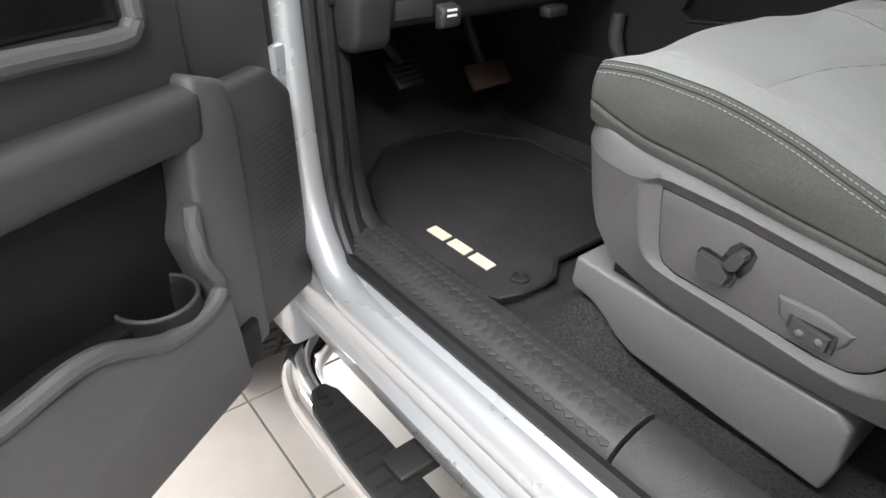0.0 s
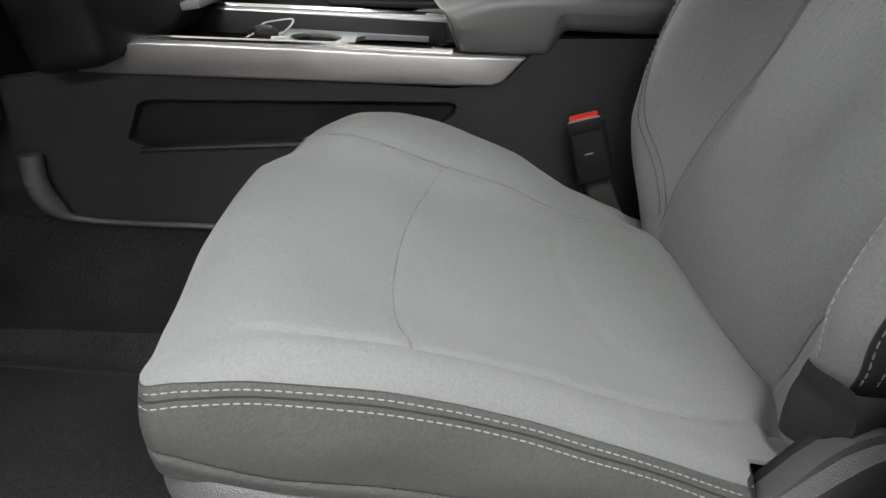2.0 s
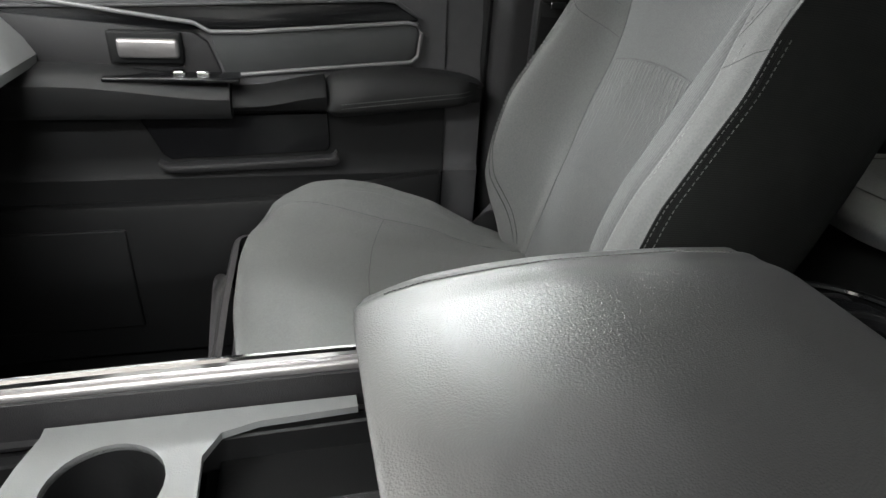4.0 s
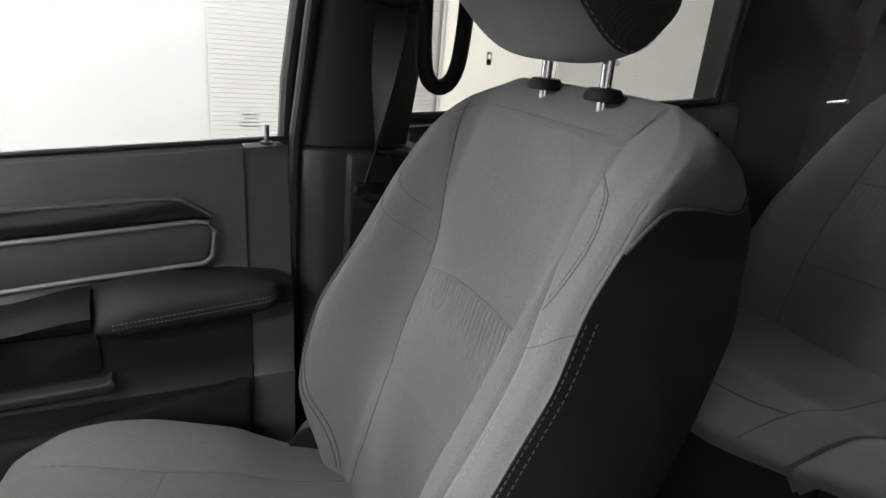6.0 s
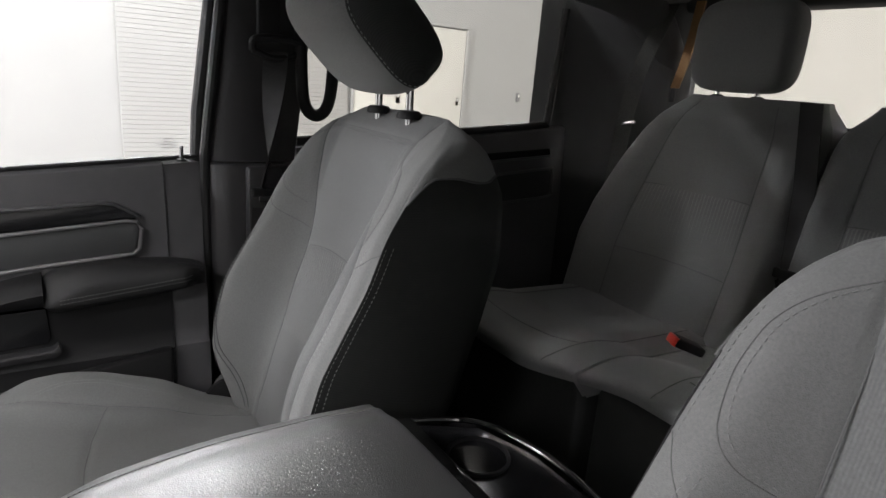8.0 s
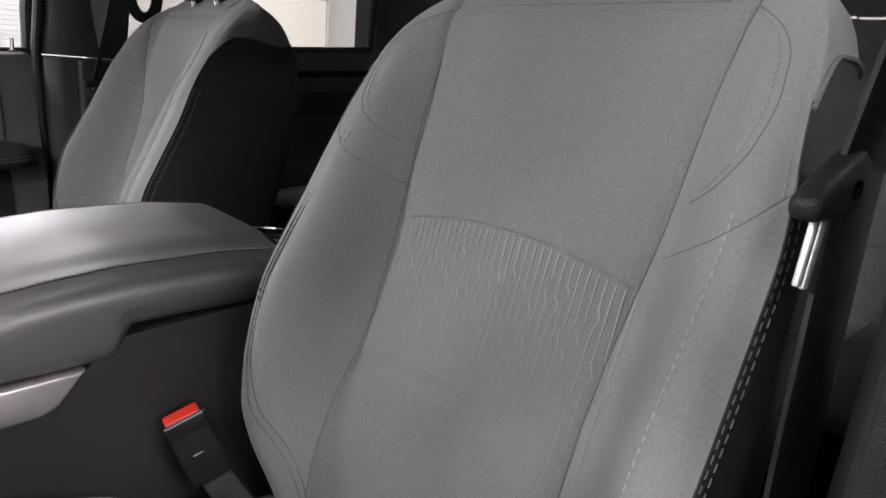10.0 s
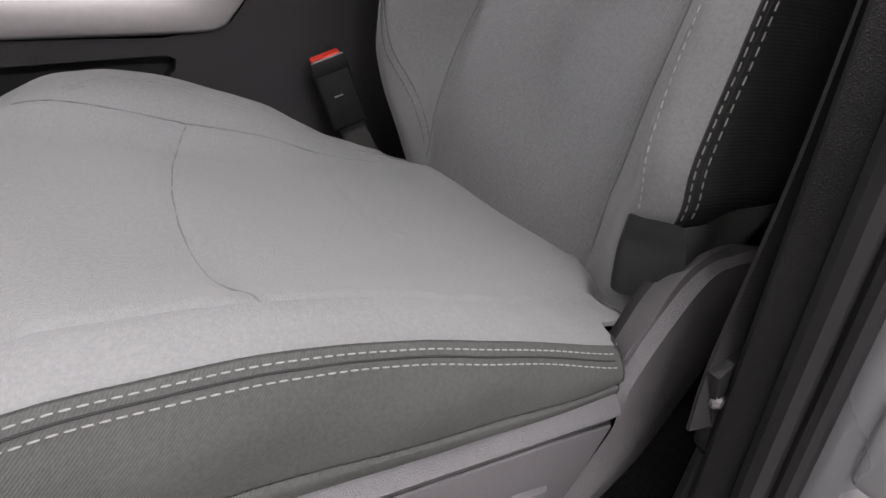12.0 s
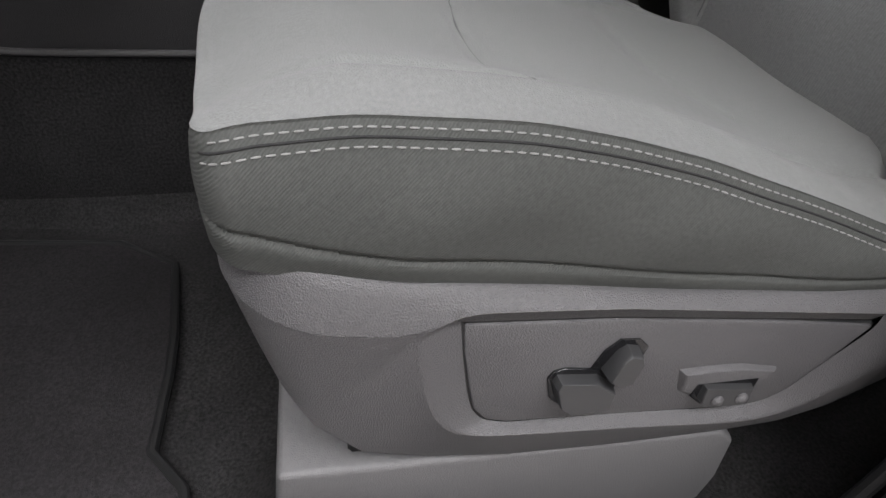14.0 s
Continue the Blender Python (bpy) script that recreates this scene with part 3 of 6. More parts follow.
        for z in np.linspace(0.745, 0.835, 40):
            u = sm(z, BW_Z, BW) - 0.005
            brow.append(P(e * u, back_y(e * u, z, s) + 0.0004, z))
        stitch(brow, 0.006, 0.6, 0.0006).make("stitching", THREAD_D, seat)
        # double stitch down the bolster
        for du in (0.0, 0.006):
            pts = []
            for z in np.linspace(0.335 if e * s > 0 else 0.40, 0.735, 70):
                u = (sm(z, [0.335, 0.385, 0.439, 0.51, 0.57, 0.65, 0.72, 0.74], [0.150, 0.165, 0.184, 0.203, 0.207, 0.203, 0.192, 0.188]) if e * s > 0 else 0.196) + du
                u = min(u, sm(z, BW_Z, BW) - 0.004)
                pts.append(P(e * u, back_y(u, z, s) + (0.0004 + 0.0020 * sstep(0.70, 0.60, z) if e * s > 0 else 0.0004), z))
            if du and not e * s > 0:
                continue
            stitch(pts, 0.0075, 0.62, 0.00065).make("stitching", THREAD_M if e * s < 0 else THREAD_D, seat)
            if e * s > 0:
                obj("seam", *tube([Vector(p) + Vector((0, -0.0016, 0)) for p in pts], 0.0008, 6), SEAM, seat)
    for zl, dz in ((0.868, 0.0), (0.668, 0.020)):
        pts = [P(u, back_y(u, zl - dz * (abs(u) / 0.14) ** 2) + 0.0004, zl - dz * (abs(u) / 0.14) ** 2) for u in np.linspace(-0.131, 0.131, 50)]
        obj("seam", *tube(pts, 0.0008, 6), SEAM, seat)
    stitch([P(u, back_y(u, 0.862, s) + 0.0006, 0.862) for u in np.linspace(-0.135, 0.135, 60)], 0.0055, 0.6, 0.0006).make("stitching", THREAD_D, seat)
    # woven light lines under the arc, with small jogs
    rnd = random.Random(7)
    g = Geo()
    for k in range(34):
        u0 = -0.132 + 0.264 * k / 33
        ztop = 0.665 - 0.020 * (abs(u0) / 0.14) ** 2
        length = rnd.uniform(0.07, 0.12) * (1.0 if k < 30 else 1.35)
        jog, jz = rnd.choice((-1, 1)) * 0.0032, rnd.uniform(0.02, 0.07)
        pts = []
        for z in np.linspace(ztop, ztop - length, 26):
            d = ztop - z
            u = u0 + jog * (sstep(jz, jz + 0.004, d) - sstep(jz + 0.011, jz + 0.015, d))
            pts.append(P(u, back_y(u, z, s) + 0.0002, z))
        g.add(*tube(pts, [0.0014 * (1 - 0.8 * i / 25) for i in range(26)], 5, flat=0.4))
    g.make("woven_stripes", STRIPE, seat, "pale woven stripes")

    # black fabric flap at the foot of the bolster
    def flap(a, v, e=1):
        w = sm(0.42, BW_Z, BW)
        t = max(0.0, (a - 0.3) / 0.7)
        h = 0.070 - 0.046 * sstep(0.0, 0.85, t)
        z = 0.396 + 0.004 * sstep(0.12, 0.3, a) + 0.006 * t - 0.012 * (1 - sstep(0.0, 0.12, a)) * (1 - v) - h * v
        if a < 0.3:
            u = w * (0.80 + 0.20 * (a / 0.3))
            k = sstep(0.0, 0.12, a)
            y = back_y(u, max(z, 0.375), s) + (0.004 + 0.004 * math.sin(math.pi * v)) * k - 0.003 * (1 - k)
            u += 0.008 * sstep(0.2, 0.3, a)
        else:
            u = w + 0.008 + 0.009 * math.sin(math.pi * v) + 0.003 * math.sin(14 * t + 5 * v)
            y = back_y(w, z, s) + 0.006 - 0.17 * t
        return P(u, y, z)

    if s < 0:
        obj("flap", *grid(flap, 50, 16), FABRIC_DARK, seat, "black folded fabric flap")

    # plastic shell round the base of the cushion
    VTY = [-0.44, -0.40, -0.375, -0.360, -0.345, -0.325, -0.312, -0.305, -0.25, -0.16, -0.09, 0.0, 0.044, 0.084]
    VT = [0.370, 0.382, 0.378, 0.369, 0.352, 0.318, 0.295, 0.281, 0.2825, 0.291, 0.301, 0.310, 0.321, 0.335]
    SIDE, FRONT = 0.260, 0.0935

    def plan_at(d):
        """Plan of the shell's ridge: d runs forward along the side, then round the corner and across the front."""
        bend = 0.10
        if d < 0.022:
            return SIDE, d, 1.0, 0.0
        if d < 0.022 + bend:
            w = (d - 0.022) / bend * math.pi / 2
            c, n = math.cos(w) ** 0.80, math.sin(w) ** 0.80
            return SIDE - 0.066 * (1 - c), 0.022 + (FRONT - 0.022) * n, math.cos(w), math.sin(w)
        return SIDE - 0.066 - (d - 0.022 - bend), FRONT + 0.004 * sstep(0.12, 0.3, d), 0.0, 1.0

    def on_plan(d, out, z):
        u, y, nu, ny = plan_at(d)
        return P(u + nu * out, y + ny * out, z)

    def ridge_z(d):
        return sm(d, [-0.306, -0.23, -0.12, -0.040, -0.031, -0.007, 0.004, 0.035, 0.062, 0.10, 0.14, 0.4], [0.268, 0.2775, 0.2915, 0.2965, 0.2965, 0.2845, 0.2835, 0.289, 0.297, 0.306, 0.309, 0.310])

    g = Geo()
    along = list(np.linspace(-0.306, -0.05, 26)) + list(np.linspace(-0.042, 0.012, 28)) + list(np.linspace(0.016, 0.42, 70))
    lip = []
    for d in along:
        zt = sm(min(plan_at(d)[1], 0.09), FAB_Y, FAB_Z)
        zr = ridge_z(d)
        h = zt + 0.0015 - zr
        prof = [(-0.024, 1.0), (-0.0135, 0.985), (-0.0110, 0.92), (-0.0080, 0.74), (-0.0048, 0.50), (-0.0020, 0.25), (-0.0006, 0.08), (0.0, 0.0)]
        lip.append([on_plan(d, o * 0.75, zr + h * f) for o, f in prof])
    g.add(*loft(lip, closed=False, caps=False))
    # recessed strip between the lip and the switch panel
    strip = []
    for d in np.linspace(-0.306, -0.030, 40):
        zr, zp = ridge_z(d), interp(d, [-0.306, -0.241, -0.125, -0.031], [0.2545, 0.2625, 0.2765, 0.2825])
        strip.append([P(SIDE - 0.0090 * t ** 0.8, d, zr + (zp - zr) * t) for t in np.linspace(0, 1, 6)])
    g.add(*loft(strip, closed=False, caps=False))
    # sloping frame round the panel, running up into the recliner arm
    OUT = [(-0.0070, 0.2845), (-0.0078, 0.275), (-0.010, 0.255), (-0.014, 0.232), (-0.021, 0.208), (-0.032, 0.193), (-0.050, 0.186), (-0.085, 0.182), (-0.147, 0.177), (-0.200, 0.171), (-0.244, 0.166), (-0.268, 0.166), (-0.292, 0.172), (-0.315, 0.188), (-0.337, 0.208), (-0.360, 0.234), (-0.385, 0.262), (-0.412, 0.288), (-0.44, 0.308)]
    INN = [(-0.0310, 0.2965), (-0.0320, 0.283), (-0.035, 0.258), (-0.040, 0.228), (-0.045, 0.206), (-0.053, 0.194), (-0.070, 0.188), (-0.100, 0.187), (-0.150, 0.184), (-0.195, 0.180), (-0.238, 0.177), (-0.258, 0.179), (-0.274, 0.189), (-0.293, 0.218), (-0.312, 0.250), (-0.304, 0.281), (-0.328, 0.323), (-0.372, 0.377), (-0.44, 0.370)]
    bevel = []
    for t in np.linspace(0, 1, 150):
        q = t * (len(OUT) - 1)
        ks = list(range(len(OUT)))
        oy, oz = soft(q, ks, [p[0] for p in OUT], 0.7), soft(q, ks, [p[1] for p in OUT], 0.7)
        iy, iz = soft(q, ks, [p[0] for p in INN], 0.45), soft(q, ks, [p[1] for p in INN], 0.45)
        uo = SIDE - 0.004 * sstep(9.0, 13.0, q) - 0.008 * sstep(14.0, 18.0, q)
        ui = SIDE - 0.0090 * sstep(0.0, 0.8, q) + 0.004 * sstep(12.5, 15.5, q)
        row = []
        for k in np.linspace(0, 1, 9):
            u = uo + (ui - uo) * k - 0.0016 * sstep(0.25, 0.0, k) ** 2
            u -= 0.012 * sstep(0.86, 1.0, k) * sstep(14.6, 15.4, q)
            row.append(P(u, oy + (iy - oy) * k, oz + (iz - oz) * k))
        if not bevel:
            bevel.append([(p[0] - s * 0.0015, p[1] + 0.0004, p[2] + 0.0045) for p in row])
        bevel.append(row)
    g.add(*loft(bevel, closed=False, caps=False))
    # lower shell, from the ridge and the frame's edge down to the hem
    hem_y = [-0.44, -0.405, -0.375, -0.337, -0.30, -0.246, -0.16, -0.076, -0.018, 0.021, 0.050, 0.068, 0.078, 0.088]
    hem_z = [0.265, 0.215, 0.175, 0.148, 0.135, 0.131, 0.131, 0.135, 0.146, 0.157, 0.191, 0.233, 0.270, 0.300]
    low = []
    for t in np.linspace(0, 1, 60):
        d = 0.42 - 0.427 * t
        a = on_plan(d, -0.0004, ridge_z(d) - 0.0006)
        e = max(0.0, (d - 0.10))
        y = 0.086 - 0.036 * (t ** 2.2)
        b = (s * (0.45 + (0.2425 - 0.010 * sstep(0.055, 0.086, y) - 0.30 * e)), y, interp(y, hem_y, hem_z) + 0.004 + 0.10 * min(e, 0.05))
        low.append((a, b))
    for t in np.linspace(0, 1, 120)[1:]:
        q = t * (len(OUT) - 1)
        ks = list(range(len(OUT)))
        oy, oz = soft(q, ks, [p[0] for p in OUT], 0.7), soft(q, ks, [p[1] for p in OUT], 0.7)
        uo = SIDE - 0.004 * sstep(9.0, 13.0, q) - 0.008 * sstep(14.0, 18.0, q) - 0.0016
        y = interp(t, [0, 0.06, 0.12, 0.20, 0.28, 0.40, 0.60, 0.75, 1.0], [0.050, 0.036, 0.020, -0.006, -0.040, -0.10, -0.25, -0.33, -0.44])
        low.append((P(uo, oy, oz), P(0.2425 - 0.002 * sstep(0.1, 0.3, t), y, interp(y, hem_y, hem_z) + 0.004 * sstep(0.3, 0.1, t))))
    rows = []
    for a, b in low:
        a, b = Vector(a), Vector(b)
        o = Vector((s * (1 - 0.3 * sstep(0.0, 0.09, a.y)), 0.7 * sstep(0.0, 0.09, a.y), 0))
        rad = 0.16 * (a - b).length
        row = [a + (b - a) * k + o * rad * (math.sin(math.pi * k) * 0.05) for k in np.linspace(0, 1, 16)]
        row += [b + Vector((-s * 0.006, -0.001, -0.0012)), b + Vector((-s * 0.030, -0.004, 0.004))]
        rows.append(row)
    g.add(*loft(rows, closed=False, caps=False))
    g.make("side_shell", PLASTIC, seat, "grey grained plastic side shell", sharp=34)

    # inner slope of the arm, and the dark cover beside the cushion
    rows = []
    for y in np.linspace(-0.306, -0.440, 40):
        zt = interp(y, VTY, VT)
        k = sstep(-0.304, -0.330, y)
        rows.append([P(0.246 - 0.020 * t, y + 0.004 * t, zt - 0.0008 - (0.003 + 0.013 * k) * t ** 1.2) for t in np.linspace(0, 1, 8)] + [P(0.226, y, zt - 0.05), P(0.246, y, zt - 0.05)])
    obj("arm_slope", *loft(rows), PLASTIC, seat, "grey plastic recliner arm", sharp=50)
    arm = [(-0.312, 0.240)] + [(y, interp(y, VTY, VT) - 0.014) for y in np.linspace(-0.314, -0.44, 24)] + [(-0.44, 0.240)]
    lo, hi = sorted((s * (0.45 + 0.2165), s * (0.45 + 0.2252)))
    part("recliner_cover", prism(arm, "x", lo, hi, 0.002, 2), PLASTIC_D, seat, "black plastic recliner cover")
    if s < 0:
        end_rows = []
        for v in np.linspace(0, 1, 16):
            p = side_point(0, None, v)
            end_rows.append([(p[0] + 0.0012, p[1] + 0.002, p[2]), (p[0] - 0.0006, p[1] - 0.001, p[2]), (p[0] + 0.008, p[1] - 0.0075, p[2]), (p[0] + 0.022, p[1] - 0.010, p[2]), (p[0] + 0.022, p[1] + 0.002, p[2])])
        obj("side_end", *loft(end_rows), FABRIC_DARK, seat, "black fabric end of the side panel")

    # switch panel with its dark joint
    pan = [(-0.0335, 0.281), (-0.036, 0.258), (-0.0415, 0.228), (-0.0465, 0.207), (-0.055, 0.1955), (-0.070, 0.1905), (-0.13, 0.187), (-0.195, 0.182), (-0.240, 0.179), (-0.257, 0.181), (-0.272, 0.191), (-0.291, 0.219), (-0.309, 0.250), (-0.241, 0.2612), (-0.125, 0.2752)]
    cy, cz0 = -0.18, 0.225
    joint = [(cy + (y - cy) * 1.016, cz0 + (z - cz0) * 1.04) for y, z in pan]
    lo, hi = sorted((s * (0.45 + 0.240), s * (0.45 + 0.2508)))
    part("panel_joint", prism(joint, "x", lo, hi, 0.001, 1), RUBBER, seat)
    lo, hi = sorted((s * (0.45 + 0.240), s * (0.45 + 0.2528)))
    panel = part("switch_panel", prism(pan, "x", lo, hi, 0.0016, 2), PLASTIC, seat)

    def block(pts, depth, taper, mm, nm, u0=0.2528, tilt=0.0):
        """A switch knob: an outline in y, z with a smaller, raised face."""
        my, mz = sum(p[0] for p in pts) / len(pts), sum(p[1] for p in pts) / len(pts)
        rings = []
        for d, f in ((0, 1.0), (depth * 0.80, 1 - taper * 0.5), (depth * 0.95, 1 - taper * 0.75), (depth, 1 - taper)):
            rings.append([P(u0 + d * (1 + tilt * (mz - z) / 0.02), my + (y - my) * f, mz + (z - mz) * f) for y, z in pts])
        return obj(nm, *loft(rings), mm, panel)

    block([(-0.089, 0.231), (-0.092, 0.237), (-0.099, 0.239), (-0.122, 0.235), (-0.137, 0.222), (-0.134, 0.207), (-0.101, 0.205), (-0.093, 0.213)], 0.0016, 0.02, GLOSS, "switch_shade")
    block([(-0.114, 0.231), (-0.121, 0.251), (-0.129, 0.260), (-0.142, 0.259), (-0.149, 0.252), (-0.147, 0.236), (-0.139, 0.221)], 0.0012, 0.02, GLOSS, "switch_shade")
    block([(-0.092, 0.230), (-0.094, 0.235), (-0.120, 0.232), (-0.133, 0.222), (-0.131, 0.211), (-0.104, 0.209), (-0.096, 0.215)], 0.011, 0.10, SWITCH, "seat_switch", 0.2535, 0.35)
    block([(-0.122, 0.236), (-0.129, 0.252), (-0.134, 0.256), (-0.142, 0.254), (-0.144, 0.249), (-0.138, 0.233), (-0.130, 0.230)], 0.012, 0.16, SWITCH, "recline_switch", 0.2535, 0.25)
    bez = [(-0.178, 0.226), (-0.198, 0.227), (-0.223, 0.226), (-0.252, 0.219), (-0.248, 0.204), (-0.242, 0.196), (-0.195, 0.197), (-0.183, 0.205)]
    block(bez, 0.0040, 0.16, PLASTIC, "lumbar_bezel", 0.2520, -0.6)
    block([(-0.194, 0.219), (-0.240, 0.214), (-0.240, 0.190), (-0.203, 0.191), (-0.194, 0.199)], 0.0030, 0.03, GLOSS, "lumbar_shade", 0.2530)
    block([(-0.198, 0.213), (-0.236, 0.208), (-0.236, 0.193), (-0.205, 0.194), (-0.198, 0.199)], 0.0075, 0.10, SWITCH, "lumbar_switch", 0.2540, 0.25)
    for yy in (-0.2095, -0.2275):
        vv, ff = lathe([(0.0045, 0.0), (0.0045, 0.0015), (0.003, 0.003), (0.0005, 0.0035)], (0, 0, 0), "x", 14)
        obj("button_dot", [P(0.2608 + p[0], yy + p[1], 0.2005 + p[2]) for p in vv], ff, PLASTIC, panel)

    # pedestal cover, rails
    base = [(0.079, 0.131), (0.083, 0.092), (0.078, 0.082), (0.045, 0.076), (0.022, 0.063), (0.0, 0.045), (-0.03, 0.032), (-0.277, 0.014), (-0.283, 0.050), (-0.279, 0.104), (-0.262, 0.120), (0.02, 0.128)]
    lo, hi = sorted((s * (0.45 + 0.235), s * (0.45 - 0.235)))
    part("pedestal_cover", prism(base, "x", lo, hi, 0.014, 4), PEDESTAL, seat, "grey plastic pedestal cover")
    part("pedestal_foot", rbox(s * 0.45, -0.13, 0.022, 0.43, 0.26, 0.048, 0.004, 2), RUBBER, seat)
    for uu in (0.20, -0.20):
        lo, hi = sorted((s * (0.45 + uu - 0.02), s * (0.45 + uu + 0.02)))
        part("seat_rail", prism([(0.030, 0.12), (0.030, 0.142), (-0.40, 0.142), (-0.40, 0.12)], "x", lo, hi, 0.003, 1), PLASTIC_D, seat)
    bm = rbox(s * 0.45, -0.17, 0.220, 0.43, 0.42, 0.12, 0.02)
    part("cushion_pan", bm, FABRIC_DARK, seat)

    # head restraint on two posts
    def head(a, v):
        x = 0.138 * math.sin((2 * v - 1) * math.pi / 2)
        k = (1 - min(abs(x) / 0.138, 1.0) ** 3.2) ** (1 / 2.6)
        th = 2 * math.pi * a
        f = lambda c, e: math.copysign(abs(c) ** e, c)
        y, z = 0.060 * k * f(math.cos(th), 0.62), 0.098 * (0.35 + 0.65 * k if k > 0 else 0.35) * f(math.sin(th), 0.62)
        if k <= 0.0:
            y = z = 0.0
        c, sn = math.cos(0.80), math.sin(0.80)
        y, z = y * c + z * sn, z * c - y * sn
        y -= 0.014 * (x / 0.138) ** 2 + 0.002 * bumpf(abs(x), 0.108, 0.004) * (1 if math.cos(th) > 0 else 0)
        return P(x, -0.508 + y, 1.020 + z)

    nv = 61
    vv, ff = grid(head, 64, nv, closed_u=True)
    gl, gd = Geo(), Geo()
    for q in ff:
        u = abs(sum(vv[i][0] for i in q) / 4 - s * 0.45)
        ang = (min(q) // nv if max(q) // nv - min(q) // nv < 3 else 63) / 64
        (gl if u < 0.108 and not 0.30 < ang < 0.62 else gd).f.append(q)
    for g, nm, mm in ((gl, "headrest", FABRIC), (gd, "headrest_side", FABRIC_DARK)):
        used = sorted({i for f in g.f for i in f})
        ni = {o: k for k, o in enumerate(used)}
        g.v = [vv[i] for i in used]
        g.f = [tuple(ni[i] for i in f) for f in g.f]
        g.make(nm, mm, seat, sharp=0)
    for e in (1, -1):
        v1 = 0.5 + e * math.asin(0.1115 / 0.138) / math.pi
        ln = [Vector(head(a, v1)) for a in np.linspace(-0.36, 0.29, 60)]
        cen = Vector(P(0, -0.508, 1.020))
        stitch([p + (p - cen).normalized() * 0.0006 for p in ln], 0.0085, 0.6, 0.0007).make("stitching", THREAD_D, seat)
    for uu in (0.052, -0.052):
        obj("headrest_post", *tube([P(uu, -0.578, 0.885), P(uu, -0.576, 0.985)], 0.0062, 14), CHROME, seat, "chrome headrest post")
        vv, ff = lathe([(0.020, 0.0), (0.020, 0.006), (0.016, 0.012), (0.008, 0.013)], P(uu, -0.578, 0.896), "z", 20)
        obj("post_collar", vv, ff, PLASTIC_D, seat)
    return seat


front_seat(-1, "captain_chair", "light grey fabric truck seat with charcoal sides and power switches", "front seats")
front_seat(1, "captain_chair", "light grey fabric truck seat with black sides beside the console", "front seats")

# ---- showroom ----
g = Geo()
g.add([(-9, -9, GROUND - 0.012), (9, -9, GROUND - 0.012), (9, 9.2, GROUND - 0.012), (-9, 9.2, GROUND - 0.012)], [(0, 1, 2, 3)])
floor = tagged(g.make("floor", GROUT, None, smooth=False), "beige tiled showroom floor with grey joints", "floor", "", "structure")


def wall_box(name, x0, x1, y0, y1, z0, z1, material, label, category="wall"):
    bm = rbox((x0 + x1) / 2, (y0 + y1) / 2, (z0 + z1) / 2, x1 - x0, y1 - y0, z1 - z0, 0)
    return tagged(part(name, bm, material, None, smooth=False), label, category, "", "structure")


wall_box("wall_east", 5.6, 5.8, -7, 9, GROUND, CEIL, WALL, "plain white painted showroom wall")
wall_box("wall_west", -9.2, -9, -7, 9, GROUND, CEIL, WALL, "plain white painted showroom wall")
wall_south = wall_box("wall_south", -9.2, 5.8, -7.2, -7, GROUND, CEIL, WALL_WARM, "cream painted showroom wall")
wall_box("wall_north", -9.2, 5.8, 9, 9.2, GROUND, CEIL, WALL, "plain white painted showroom wall")
wall_box("ceiling", -9.2, 5.8, -7.2, 9.2, CEIL, CEIL + 0.1, CEILP, "white showroom ceiling", "ceiling")


def shutter(name, axis, pos, a0, a1, z0, z1, n, label):
    """A sectional door of many narrow slats."""
    th = thing(name, ((pos, (a0 + a1) / 2, z0) if axis == "x" else ((a0 + a1) / 2, pos, z0)), label, "shutter", "", "structure")
    h = (z1 - z0) / n
    for k in range(n):
        z = z0 + (k + 0.5) * h
        if axis == "x":
            bm = rbox(pos, (a0 + a1) / 2, z, 0.03, a1 - a0, h * 0.965, 0.003, 1)
        else:
            bm = rbox((a0 + a1) / 2, pos, z, a1 - a0, 0.03, h * 0.93, 0.006, 1)
        part("slat", bm, SHUTTER, th)
    return th


# ---- cab: floor, sides, roof ----
def cab_floor(a, b):
    x, y = -0.76 + 1.55 * a, -1.75 + 2.85 * b
    z = 0.0
    z += 0.34 * sstep(0.72, 1.08, y)
    z += 0.075 * bumpf(x, -0.655, 0.060) * bumpf(y, 0.045, 0.070)
    z += 0.10 * sstep(-0.20, -0.12, x) * sstep(0.20, 0.12, x)
    z += 0.004 * math.sin(19 * x + 3) * math.sin(23 * y)
    return (x, y, z)


cabfloor = tagged(obj("cab_floor", *grid(cab_floor, 130, 170), CARPET), "dark grey carpet on the cab floor", "carpet", "", "structure")


def extrude_y(profile, y0, y1, n=2, bend=None):
    rows = []
    for k in range(n):
        y = y0 + (y1 - y0) * k / (n - 1)
        rows.append([(x, y, z) for x, z in (bend(profile, y) if bend else profile)])
    return loft(rows, True, True)


# painted sill under the door opening
SILLP = [(-0.845, 0.012), (-0.862, 0.000), (-0.878, -0.012), (-0.896, -0.030), (-0.903, -0.052), (-0.899, -0.080), (-0.895, -0.100), (-0.905, -0.112), (-0.900, -0.150), (-0.84, -0.22), (-0.80, -0.22), (-0.80, 0.012)]
sill = thing("door_sill", (-0.87, -0.2, -0.2), "silver painted door sill with black kick plate", "door sill", "", "structure")
for side in (1, -1):
    v, f = extrude_y([(x * side, z) for x, z in SILLP], -1.7, 0.62, 24)
    obj("sill_panel", v, f, PAINT, sill, "silver painted metal sill")
    v, f = extrude_y([(x * side, z) for x, z in [(-0.842, 0.004), (-0.856, 0.010), (-0.860, 0.020), (-0.852, 0.030), (-0.840, 0.026)]], -1.6, 0.56, 10)
    obj("rubber_seal", v, f, RUBBER, sill)
